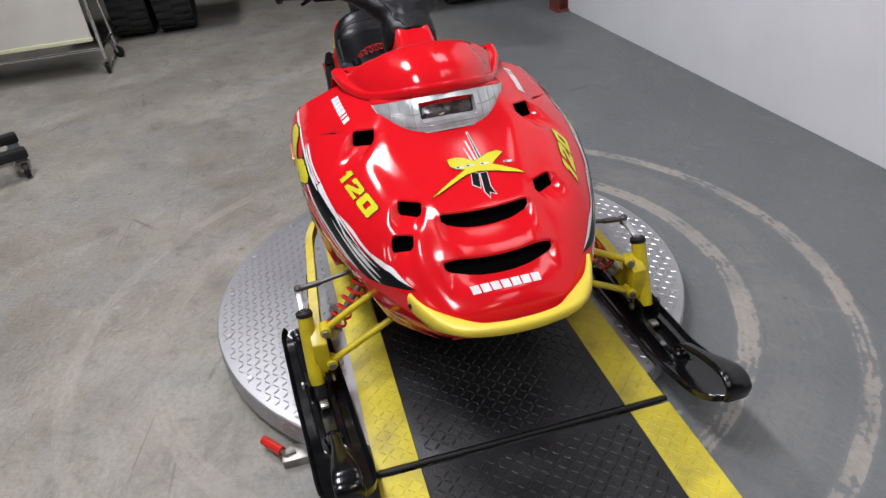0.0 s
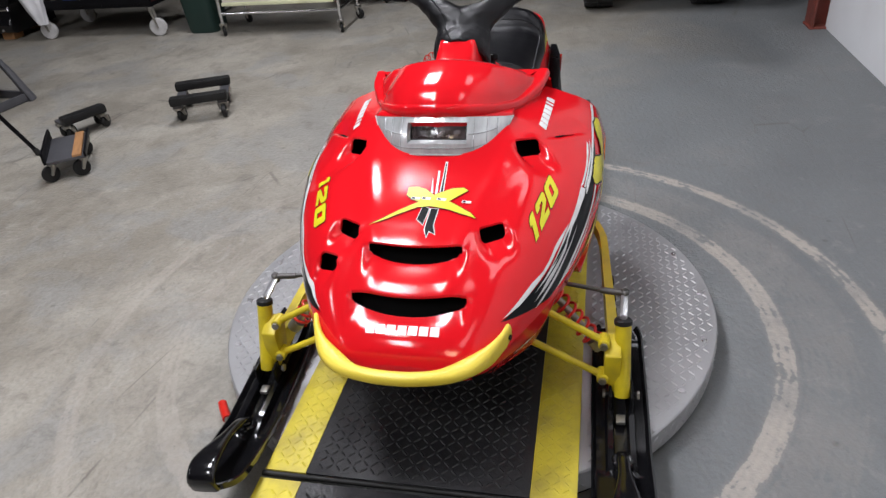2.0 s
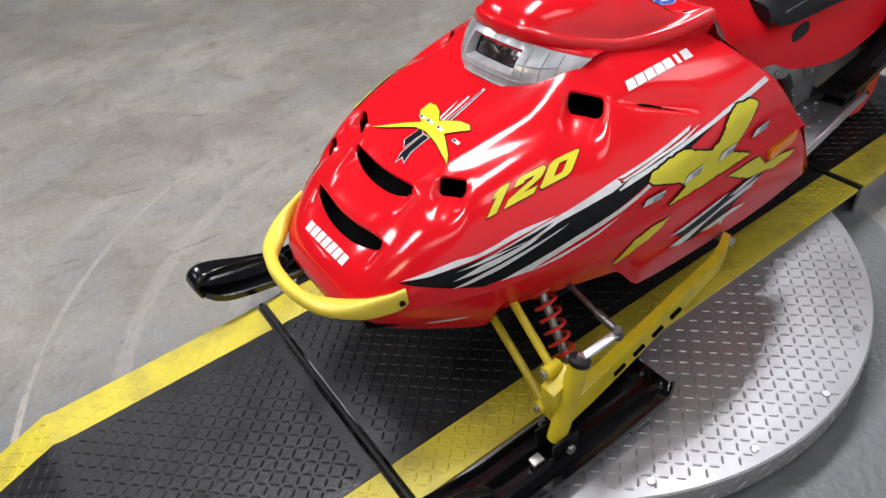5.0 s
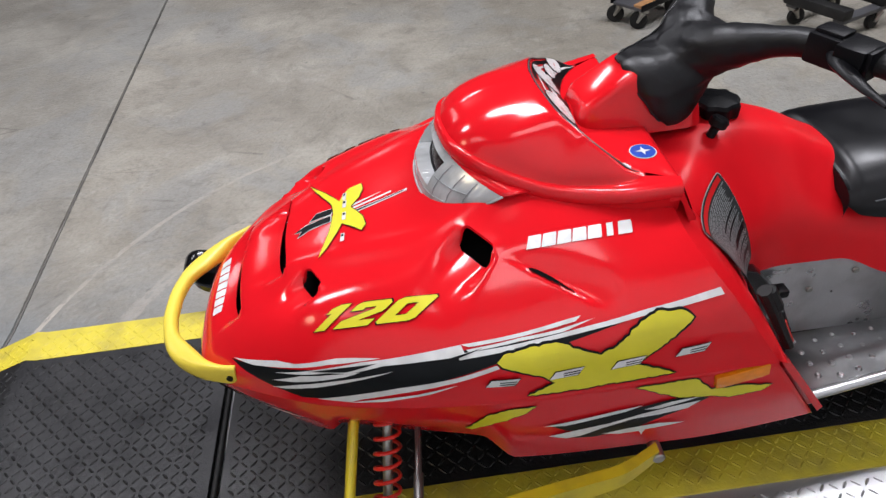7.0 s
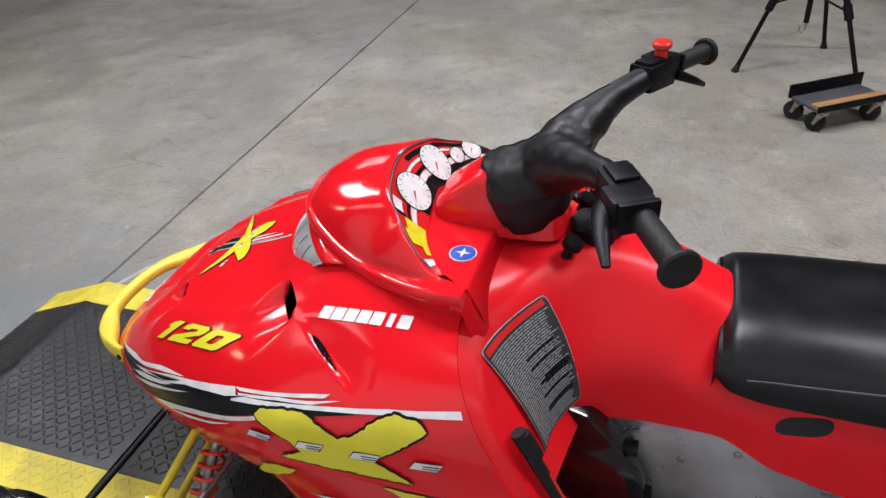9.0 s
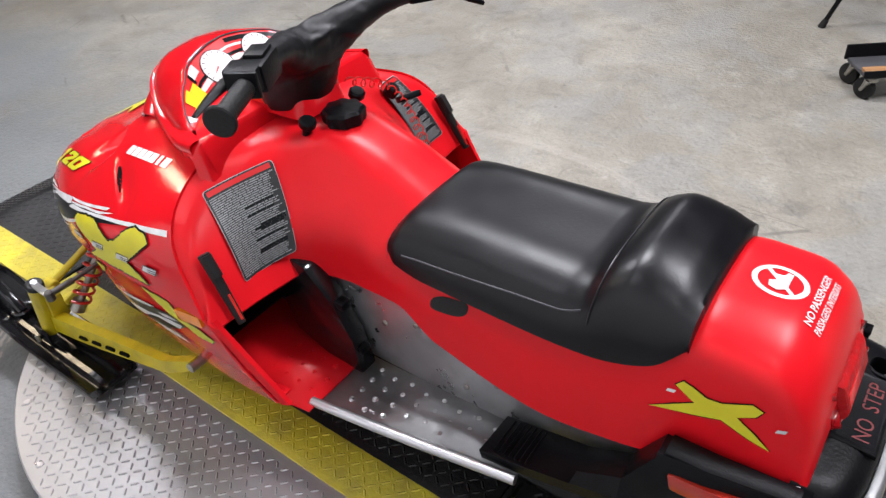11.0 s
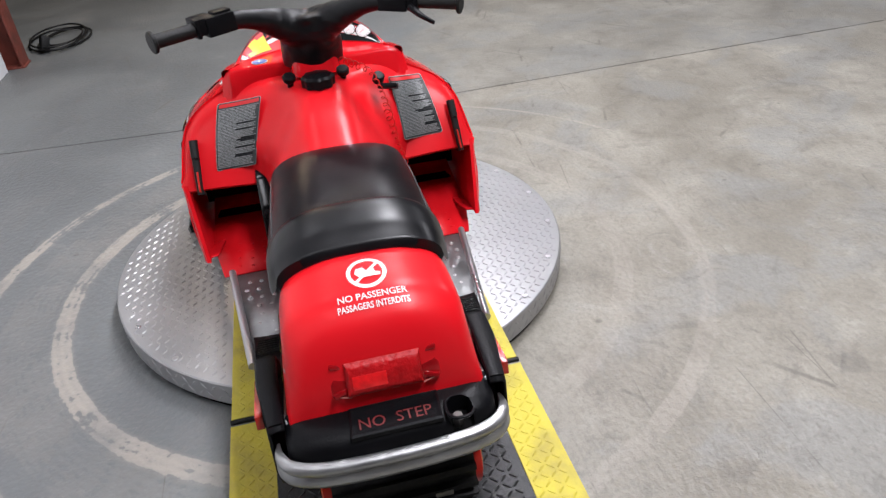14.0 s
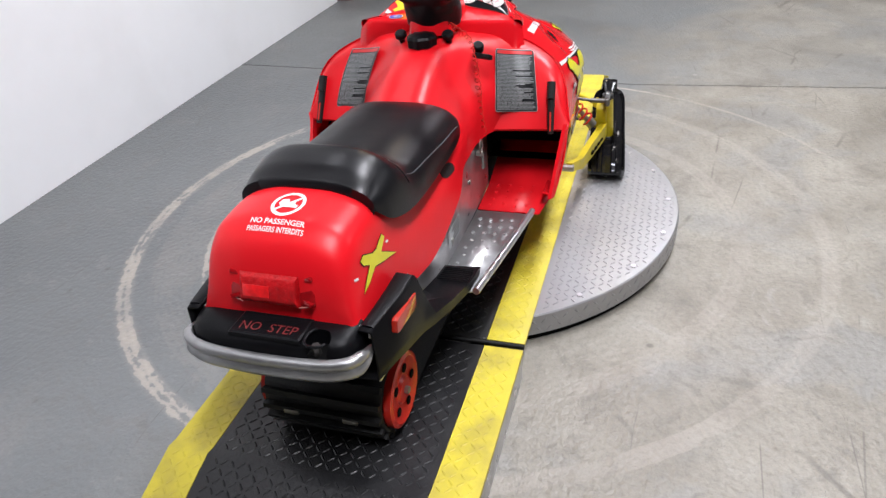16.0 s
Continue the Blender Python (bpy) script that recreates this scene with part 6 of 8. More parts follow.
for i, q in enumerate(spine):
    a = 2 * math.pi * i / 16 + 0.5 * math.sin(i * 0.05)
    r = 0.0062 + 0.0022 * math.sin(i * 0.043)
    coil.append(q + Vector((0.35 * math.cos(a), 0.9 * math.cos(a), math.sin(a))) * r + Vector((-0.004, -0.006, 0.008)))
sweep(bm, coil, 0.0013, 5)
part("tether_cord", bm, SPRING, key, "red coiled tether cord")

# steel clip that holds the cord's end to the tunnel
bm = bmesh.new()
c = Vector((-0.330, -0.150, 0.430))
sweep(bm, [c + Vector((0.012 * math.cos(2 * math.pi * k / 20), 0, 0.016 * math.sin(2 * math.pi * k / 20))) for k in range(20)], 0.0022, 6, closed=True)
rod(bm, c + Vector((0, 0.012, -0.018)), c + Vector((0, -0.004, -0.018)), 0.008, n=10, bevel=0.002)
rod(bm, c + Vector((0.004, -0.002, -0.02)), c + Vector((-0.012, -0.006, -0.052)), 0.0035, n=8)
part("cord_clip", bm, STEEL, sled, "zinc plated spring clip on the tunnel")

# hood latches
for s in (1, -1):
    bm = bmesh.new()
    a, b = Vector((-0.207, s * 0.296, 0.548)), Vector((-0.262, s * 0.303, 0.440))
    sweep(bm, [a, a.lerp(b, 0.3), a.lerp(b, 0.7), b], lambda u: 0.010 - 0.003 * u, 8)
    d = (b - a).normalized()
    latch = part("hood_latch", bm, BLACK_RUBBER, sled, "black rubber hood latch strap")
    bm = bmesh.new()
    sweep(bm, [a + Vector((-0.006, 0, 0)), a.lerp(b, 0.3) + Vector((-0.007, 0, 0))], 0.009, 8)
    part("latch_grip", bm, BLACK_RUBBER, latch)
    bm = bmesh.new()
    rod(bm, a.lerp(b, 0.55) + Vector((-0.009, 0, 0)), a.lerp(b, 0.92) + Vector((-0.008, 0, 0)), 0.0022, n=6)
    part("latch_hook", bm, SPRING, latch)

# ---- decals and lettering on the snowmobile ----
from mathutils.geometry import tessellate_polygon


def tree_of(*obs):
    bpy.context.view_layer.update()
    verts, polys = [], []
    for ob in obs:
        base = len(verts)
        verts += [v.co.copy() for v in ob.data.vertices]
        polys += [[base + k for k in p.vertices] for p in ob.data.polygons]
    return BVHTree.FromPolygons(verts, polys)


def refine(bm, longest):
    bmesh.ops.triangulate(bm, faces=bm.faces[:])
    for _ in range(7):
        long_edges = [e for e in bm.edges if e.calc_length() > longest]
        if not long_edges:
            break
        bmesh.ops.subdivide_edges(bm, edges=long_edges, cuts=1)
        bmesh.ops.triangulate(bm, faces=[f for f in bm.faces if len(f.verts) > 3])


def lay(bm, tree, lift, toward):
    """Drops each point on the nearest skin and lifts it a hair on the outer side."""
    for v in bm.verts:
        p, n, _, _ = tree.find_nearest(v.co)
        if n.dot(toward) < 0:
            n = -n
        v.co = p + n * lift


def cast(bm, tree, lift, way):
    way = Vector(way).normalized()
    for v in bm.verts:
        p, n, _, _ = tree.ray_cast(v.co - way * 0.6, way)
        if p is None:
            p, n, _, _ = tree.find_nearest(v.co)
        if n.dot(way) > 0:
            n = -n
        v.co = p + n * lift


def sheet(polys, to3, longest=0.011):
    bm = bmesh.new()
    for poly in polys:
        vs = [bm.verts.new(to3(*p)) for p in poly]
        for tri in tessellate_polygon([[Vector((p[0], p[1], 0)) for p in poly]]):
            try:
                bm.faces.new([vs[k] for k in tri])
            except ValueError:
                pass
    refine(bm, longest)
    return bm


def grown(poly, d):
    """The outline pushed out by d."""
    area = sum(a[0] * b[1] - b[0] * a[1] for a, b in zip(poly, poly[1:] + poly[:1]))
    sgn = 1 if area > 0 else -1
    out, n = [], len(poly)
    for i in range(n):
        p, a, b = Vector(poly[i]), Vector(poly[i - 1]), Vector(poly[(i + 1) % n])
        e1, e2 = (p - a).normalized(), (b - p).normalized()
        nrm = Vector((e1.y + e2.y, -e1.x - e2.x)) * sgn
        nrm = nrm.normalized() if nrm.length > 0.2 else Vector((e1.y, -e1.x)) * sgn
        out.append(tuple(p + nrm * d))
    return out


def side_decal(name, polys, s, tree, material, parent, label="", lift=0.0012, longest=0.011):
    bm = sheet(polys, lambda x, z: Vector((x, s * 0.5, z)), longest)
    cast(bm, tree, lift, (0, -s, 0))
    return part(name, bm, material, parent, label, angle=180)


def top_decal(name, polys, tree, material, parent, label="", lift=0.0012, longest=0.011):
    bm = sheet(polys, lambda x, y: Vector((x, y, 0.9)), longest)
    cast(bm, tree, lift, (0, 0, -1))
    return part(name, bm, material, parent, label, angle=180)


def quad_map(bl, br, tr, tl):
    bl, br, tr, tl = (Vector(p) for p in (bl, br, tr, tl))
    return lambda u, v: (bl * (1 - u) + br * u) * (1 - v) + (tl * (1 - u) + tr * u) * v


def quad_decal(name, polys, corners, tree, material, parent, label="", lift=0.0012, toward=(0, 0, 1), longest=0.011):
    bm = sheet(polys, quad_map(*corners), longest)
    (cast if tree is hood_skin else lay)(bm, tree, lift, -Vector(toward) if tree is hood_skin else Vector(toward))
    return part(name, bm, material, parent, label, angle=180)


def pasted(corners, tree, way):
    """A gently bowed sheet over a panel: the panel's depth behind the quad, smoothed to second order and kept proud of it."""
    f, way = quad_map(*corners), Vector(way).normalized()
    spots = [(i / 8, j / 10) for i in range(9) for j in range(11)]
    deep = []
    for u, v in spots:
        hit = tree.ray_cast(f(u, v) + way * 0.08, -way)[0]
        deep.append((hit - f(u, v)).dot(way) if hit else 0.0)
    terms = lambda u, v: (1, u, v, u * v, u * u, v * v)
    A, d = np.array([terms(u, v) for u, v in spots]), np.array(deep)
    k = np.linalg.lstsq(A, d, rcond=None)[0]
    k[0] += min(max(0.0, float(np.max(d - A @ k))), 0.004)
    return lambda u, v, lift=0.0: f(u, v) + way * (float(np.dot(terms(u, v), k)) + lift)


def paste(name, polys, place, material, parent, label="", lift=0.001):
    bm = sheet(polys, lambda u, v: Vector((u, v, 0)), 0.09)
    for vert in bm.verts:
        vert.co = place(vert.co.x, vert.co.y, lift)
    return part(name, bm, material, parent, label, angle=180)


def letters(text, bold=0.0, slant=0.0):
    """A flat mesh of the words, scaled to the unit square."""
    c = bpy.data.curves.new("words", "FONT")
    c.body, c.offset, c.shear, c.resolution_u = text, bold, slant, 3
    ob = new("words", c)
    bpy.context.view_layer.update()
    me = bpy.data.meshes.new_from_object(ob.evaluated_get(bpy.context.evaluated_depsgraph_get()))
    bpy.data.objects.remove(ob)
    bm = bmesh.new()
    bm.from_mesh(me)
    bpy.data.meshes.remove(me)
    xs, ys = [v.co.x for v in bm.verts], [v.co.y for v in bm.verts]
    return bm, (min(xs), max(xs), min(ys), max(ys))


def word_decal(name, text, corners, tree, material, parent, label="", lift=0.0014, toward=(0, 0, 1), bold=0.0, slant=0.0):
    bm, (x0, x1, y0, y1) = letters(text, bold, slant)
    f = quad_map(*corners)
    for v in bm.verts:
        v.co = f((v.co.x - x0) / (x1 - x0), (v.co.y - y0) / (y1 - y0))
    refine(bm, 0.011)
    cast(bm, tree, lift, -Vector(toward))
    ob = part(name, bm, material, parent, label, angle=180)
    return ob, (x0, x1, y0, y1)


def flip(corners, s):
    """The same corners on the other side, so that words still read from outside."""
    if s > 0:
        return corners
    bl, br, tr, tl = [(x, -y, z) for x, y, z in corners]
    return br, bl, tl, tr


hood_tree = hood_skin
belly = [o for o in sled.children if o.name.startswith("belly_pan")][0]
belly_tree = tree_of(belly)
console_tree = tree_of(panel_left, panel_right, body)
body_tree = tree_of(body)

BIG_X = [(0.146, 0.507), (0.137, 0.516), (0.108, 0.523), (0.081, 0.528), (0.066, 0.528), (0.044, 0.521), (0.016, 0.511), (-0.005, 0.520), (-0.037, 0.545), (-0.050, 0.551), (-0.065, 0.555), (-0.088, 0.555), (-0.103, 0.546), (-0.098, 0.541),
         (-0.044, 0.501), (-0.028, 0.491), (-0.064, 0.475), (-0.084, 0.4655), (0.109, 0.4515), (0.075, 0.474), (0.091, 0.488), (0.120, 0.497), (0.140, 0.502)]
LOW_X = [(-0.037, 0.438), (-0.105, 0.443), (-0.116, 0.443), (-0.142, 0.415), (-0.185, 0.417), (-0.226, 0.411), (-0.214, 0.399), (-0.171, 0.392), (-0.144, 0.400), (-0.100, 0.404)]
SMALL_X = [(0.192, 0.354), (0.164, 0.398), (0.134, 0.415), (0.097, 0.421), (0.110, 0.406), (0.153, 0.379), (0.183, 0.350)]
BAND = [(0.524, 0.426), (0.451, 0.446), (0.371, 0.469), (0.293, 0.492), (0.217, 0.510), (0.142, 0.525), (0.067, 0.537), (-0.009, 0.547), (-0.048, 0.554), (-0.004, 0.542), (0.055, 0.528), (0.146, 0.506), (0.222, 0.475), (0.299, 0.447), (0.379, 0.416), (0.419, 0.407), (0.457, 0.413), (0.492, 0.421)]
LONG_WHITE = [(0.195, 0.512), (0.098, 0.531), (-0.009, 0.549), (-0.049, 0.557), (-0.141, 0.572), (-0.145, 0.565), (-0.051, 0.552), (-0.008, 0.544), (0.099, 0.527), (0.193, 0.506)]
# white strokes beside and across the black band
STROKES = [
    [(0.189, 0.521), (0.107, 0.538), (0.057, 0.548), (0.035, 0.552), (0.043, 0.547), (0.096, 0.537), (0.179, 0.520)],
    [(0.183, 0.517), (0.112, 0.533), (0.066, 0.540), (0.018, 0.550), (0.060, 0.538), (0.113, 0.530), (0.180, 0.515)],
    [(0.452, 0.440), (0.378, 0.468), (0.323, 0.487), (0.254, 0.505), (0.189, 0.521), (0.184, 0.511), (0.240, 0.500), (0.293, 0.488), (0.341, 0.470), (0.372, 0.464), (0.412, 0.451)],
    [(0.519, 0.429), (0.445, 0.457), (0.417, 0.463), (0.368, 0.481), (0.356, 0.485), (0.333, 0.490), (0.295, 0.496), (0.369, 0.475), (0.418, 0.458), (0.485, 0.436)],
    [(0.459, 0.426), (0.412, 0.449), (0.356, 0.466), (0.325, 0.475), (0.345, 0.465), (0.381, 0.451), (0.422, 0.436)],
    [(0.461, 0.413), (0.415, 0.434), (0.374, 0.450), (0.311, 0.473), (0.280, 0.484), (0.343, 0.457), (0.391, 0.436), (0.442, 0.416)],
    [(0.395, 0.412), (0.346, 0.431), (0.275, 0.460), (0.200, 0.483), (0.147, 0.504), (0.144, 0.500), (0.200, 0.476), (0.276, 0.449), (0.331, 0.426), (0.347, 0.417)],
    [(0.348, 0.416), (0.316, 0.428), (0.254, 0.449), (0.197, 0.472), (0.239, 0.450), (0.301, 0.427)],
]
DARK_STROKES = [[(0.242, 0.492), (0.214, 0.504), (0.161, 0.521), (0.196, 0.507), (0.235, 0.492)], [(0.400, 0.459), (0.352, 0.475), (0.300, 0.490), (0.345, 0.471)]]
LOW_STROKES = [
    [(0.087, 0.370), (0.040, 0.379), (-0.013, 0.391), (-0.051, 0.398), (-0.028, 0.387), (0.025, 0.374), (0.054, 0.367)],
    [(0.077, 0.340), (0.043, 0.350), (-0.007, 0.361), (-0.050, 0.376), (-0.088, 0.386), (-0.131, 0.394), (-0.115, 0.378), (-0.076, 0.370), (-0.041, 0.366), (0.002, 0.349), (0.030, 0.332), (0.051, 0.328)],
    [(0.000, 0.331), (-0.040, 0.340), (-0.080, 0.345), (-0.119, 0.340), (-0.093, 0.334), (-0.063, 0.329), (-0.061, 0.312), (-0.055, 0.326), (-0.027, 0.324)],
    [(-0.053, 0.387), (-0.090, 0.399), (-0.128, 0.403), (-0.110, 0.396), (-0.073, 0.385)],
]
LOW_BAND = [(0.077, 0.370), (0.039, 0.370), (0.005, 0.380), (-0.033, 0.389), (-0.071, 0.399), (-0.100, 0.405), (-0.143, 0.398), (-0.110, 0.375), (-0.077, 0.358), (-0.050, 0.338), (-0.026, 0.329), (0.009, 0.322), (0.041, 0.326), (0.022, 0.345), (0.053, 0.352)]


DIGITS = {"1": [[(0.22, 0), (0.68, 0), (0.68, 1), (0.26, 1), (0.02, 0.86), (0.02, 0.64), (0.22, 0.66)]],
          "2": [[(0, 0), (0.97, 0), (0.97, 0.25), (0.50, 0.25), (0.97, 0.52), (1.0, 0.62), (1.0, 0.86), (0.86, 1), (0.10, 1), (0, 0.90), (0, 0.66), (0.34, 0.66), (0.34, 0.76), (0.64, 0.76), (0.64, 0.66), (0, 0.30)]],
          "0": [[(0.10, 0), (0.50, 0), (0.50, 0.26), (0.36, 0.28), (0.36, 0.72), (0.50, 0.74), (0.50, 1), (0.10, 1), (0, 0.90), (0, 0.10)],
                [(0.50, 0), (0.90, 0), (1, 0.10), (1, 0.90), (0.90, 1), (0.50, 1), (0.50, 0.74), (0.64, 0.72), (0.64, 0.28), (0.50, 0.26)]]}


def ragged(poly, seed, step=0.006, depth=0.0022):
    """The outline with small uneven notches, as a dry brush leaves them."""
    rnd = random.Random(seed)
    out = []
    for (xa, za), (xb, zb) in zip(poly, poly[1:] + poly[:1]):
        n = max(1, int(math.hypot(xb - xa, zb - za) / step))
        for k in range(n):
            f = k / n
            out.append((xa + (xb - xa) * f + rnd.uniform(-depth, depth) * (k > 0), za + (zb - za) * f + rnd.uniform(-depth, depth) * (k > 0)))
    return out


BIG_X = ragged(BIG_X, 3, 0.005, 0.0012)
LOW_X = ragged(LOW_X, 5, 0.006, 0.0012)
SMALL_X = ragged(SMALL_X, 8, 0.006, 0.0012)


def number(edge, tall=0.24, slant=0.14):
    """The squared, leaning figures 120 in the unit square; edge widens them."""
    out = []
    for text, left, wide in (("1", 0.02, 0.22), ("2", 0.25, 0.33), ("0", 0.62, 0.35)):
        for poly in DIGITS[text]:
            flat = [(left + wide * x, tall * y) for x, y in poly]
            flat = grown(flat, edge) if edge else flat
            out.append([(x + slant * (y / tall - 0.5), y / tall) for x, y in flat])
    return out


def streaks(spine, count, spread, seed, length=(0.06, 0.2), thick=0.005):
    """Ragged brush strokes along a spine of (x, z) points."""
    rnd = random.Random(seed)
    f = spl([(x, z) for x, z in spine])
    lo, hi = min(p[0] for p in spine), max(p[0] for p in spine)
    out = []
    for _ in range(count):
        n = rnd.uniform(*length)
        a = rnd.uniform(lo, hi - 0.6 * n)
        off = rnd.uniform(-spread, spread)
        th = thick * rnd.uniform(0.5, 1.3)
        xs = [min(a + n * q, hi) for q in (0, 0.25, 0.55, 1.0)]
        if xs[-1] - xs[0] < 0.03:
            continue
        top = [(x, f(x) + off + th * w) for x, w in zip(xs, (0.0, 0.5, 0.42, 0.05))]
        bot = [(x, f(x) + off - th * w) for x, w in zip(xs, (0.05, 0.42, 0.5, 0.0))]
        out.append(top + list(reversed(bot)))
    return out


for s in (1, -1):
    side_decal("stripe_band", [BAND], s, hood_tree, BLACK_DECAL, hood, "black brush-stroke side stripe", 0.0010)
    side_decal("stripe_white", [LONG_WHITE], s, hood_tree, WHITE_DECAL, hood, "white side stripe", 0.0014)
    for k, poly in enumerate(STROKES):
        side_decal("white_stroke", [poly], s, hood_tree, WHITE_DECAL, hood, "", 0.0016 + 0.00005 * k)
    for poly in DARK_STROKES:
        side_decal("dark_stroke", [poly], s, hood_tree, BLACK_DECAL, hood, "", 0.0022)
    side_decal("emblem_edge", [grown(BIG_X, 0.0028)], s, hood_tree, BLACK_DECAL, hood, "dark outline of the yellow emblem", 0.0024)
    side_decal("emblem", [BIG_X], s, hood_tree, YELLOW_DECAL, hood, "large yellow cross-shaped emblem", 0.0030)
    side_decal("emblem_tail_edge", [grown(LOW_X, 0.0022)], s, belly_tree, BLACK_DECAL, belly, "", 0.0012)
    side_decal("emblem_tail", [LOW_X], s, belly_tree, YELLOW_DECAL, belly, "yellow tail of the emblem", 0.0018)
    side_decal("emblem_tip_edge", [grown(SMALL_X, 0.0018)], s, belly_tree, BLACK_DECAL, belly, "", 0.0012)
    side_decal("emblem_tip", [SMALL_X], s, belly_tree, YELLOW_DECAL, belly, "yellow brush tip", 0.0018)
    side_decal("low_band", [LOW_BAND], s, belly_tree, BLACK_DECAL, belly, "black brush stroke", 0.0024)
    for k, poly in enumerate(LOW_STROKES):
        side_decal("white_stroke", [poly], s, belly_tree, WHITE_DECAL, belly, "", 0.0030 + 0.00005 * k)
    nose_lines = streaks([(0.50, 0.335), (0.44, 0.335), (0.38, 0.352)], 3, 0.008, 6, (0.06, 0.1), 0.003)
    for k, poly in enumerate(nose_lines):
        side_decal("white_stroke", [poly], s, belly_tree, WHITE_DECAL, belly, "", 0.0016 + 0.00005 * k)
    # four small printed blocks across the emblem
    for cx, cz in ((0.141, 0.477), (0.060, 0.487), (-0.020, 0.4925), (-0.103, 0.5005)):
        w, h, sh = 0.0185, 0.0062, 0.004
        quad = [(cx + w + sh, cz - h), (cx - w + sh, cz - h + 0.004), (cx - w - sh, cz + h + 0.004), (cx + w - sh, cz + h)]
        side_decal("block_edge", [grown(quad, 0.0012)], s, hood_tree, BLACK_DECAL, hood, "", 0.0034)
        side_decal("block", [grown(quad, -0.0004)], s, hood_tree, WHITE_DECAL, hood, "", 0.0039)
        for dz in (0.30, -0.30):
            bar = [(cx + w * 0.25, cz + h * (dz - 0.14) + 0.001), (cx - w * 0.92, cz + h * (dz - 0.14) + 0.0036), (cx - w * 0.98, cz + h * (dz + 0.14) + 0.0036), (cx + w * 0.2, cz + h * (dz + 0.14) + 0.001)]
            side_decal("block_bar", [bar], s, hood_tree, BLACK_DECAL, hood, "", 0.0043)
    # amber reflector
    bm = bmesh.new()
    prism(bm, [(x, 0, z) for x, z in rounded([(-0.142, 0.444), (-0.213, 0.459), (-0.215, 0.437), (-0.144, 0.422)], 0.1)], (0, s * 0.330, 0), (0, s * 0.3445, 0), 0.001)
    part("side_reflector", bm, AMBER, sled, "amber side reflector")
    # number
    num = flip([(0.383, 0.220, 0.509), (0.231, 0.252, 0.536), (0.211, 0.232, 0.559), (0.362, 0.196, 0.529)], s)
    quad_decal("number_edge", number(0.011), num, hood_tree, BLACK_DECAL, hood, "", 0.0014, (0, s * 0.6, 0.8))
    quad_decal("number", number(0.0), num, hood_tree, YELLOW_DECAL, hood, "yellow number 120 with a dark edge", 0.0022, (0, s * 0.6, 0.8))
    # maker's mark as plain blocks
    mark = flip([(0.087, 0.213, 0.596), (-0.052, 0.224, 0.611), (-0.053, 0.209, 0.624), (0.083, 0.198, 0.607)], s)
    blocks = []
    for k in range(7):
        a, b = k / 7 + 0.012, (k + 1) / 7 - 0.012
        blocks.append([(a - 0.012, 0.02), (b - 0.004, 0.02), (b + 0.004, 0.10), (b + 0.010, 0.90), (b + 0.004, 0.98), (a + 0.004, 0.98)])
        if k == 5:
            blocks[-1] = [(a + 0.026, 0.02), (b - 0.032, 0.02), (b - 0.024, 0.98), (a + 0.034, 0.98)]
    for blk in blocks:
        quad_decal("mark_block", [blk], mark, hood_tree, WHITE_DECAL, hood, "", 0.0014, (0, s * 0.5, 0.8))
# maker's mark on the nose
mark = [(0.571, -0.070, 0.420), (0.571, 0.066, 0.420), (0.553, 0.066, 0.432), (0.553, -0.074, 0.432)]
for k in range(7):
    a, b = k / 7 + 0.012, (k + 1) / 7 - 0.012
    quad_decal("mark_block", [[(a, 0.1), (b, 0.1), (b, 0.9), (a, 0.9)]], mark, hood_tree, WHITE_DECAL, hood, "", 0.0014, (1, 0, 1))

# crossed emblem on the crown of the hood
CROWN_X = [(0.392, -0.095), (0.380, -0.068), (0.369, -0.045), (0.352, -0.009), (0.349, 0.016), (0.355, 0.054), (0.364, 0.082), (0.372, 0.107), (0.360, 0.095), (0.343, 0.066), (0.335, 0.050), (0.318, 0.068), (0.305, 0.083), (0.298, 0.073), (0.302, 0.052), (0.315, 0.027), (0.321, 0.018), (0.306, -0.001), (0.300, -0.019), (0.302, -0.036), (0.322, -0.036), (0.333, -0.024), (0.339, -0.009), (0.352, -0.032), (0.370, -0.062)]
for poly in ([(0.349, 0.001), (0.379, -0.005), (0.390, 0.008), (0.354, 0.015)], [(0.354, 0.018), (0.399, 0.013), (0.416, 0.019), (0.403, 0.022), (0.409, 0.034), (0.390, 0.028), (0.354, 0.032)]):
    top_decal("crown_stroke_edge", [grown(poly, 0.0018)], hood_tree, WHITE_DECAL, hood, "", 0.0010)
    top_decal("crown_stroke", [grown(poly, -0.0004)], hood_tree, BLACK_DECAL, hood, "black brush stroke", 0.0015)
for poly in ([(0.271, 0.007), (0.319, 0.010), (0.319, 0.016)], [(0.255, 0.015), (0.321, 0.019), (0.322, 0.024), (0.256, 0.019)], [(0.231, 0.026), (0.324, 0.027), (0.324, 0.036), (0.231, 0.031)]):
    top_decal("crown_line", [poly], hood_tree, WHITE_DECAL, hood, "thin white stroke", 0.0010)
top_decal("crown_line_core", [[(0.236, 0.0275), (0.320, 0.0295), (0.320, 0.0335), (0.236, 0.0295)]], hood_tree, BLACK_DECAL, hood, "", 0.0014)
top_decal("crown_emblem_edge", [grown(CROWN_X, 0.0014)], hood_tree, BLACK_DECAL, hood, "", 0.0019)
top_decal("crown_emblem", [CROWN_X], hood_tree, YELLOW_DECAL, hood, "yellow cross-shaped emblem on the hood", 0.0024)
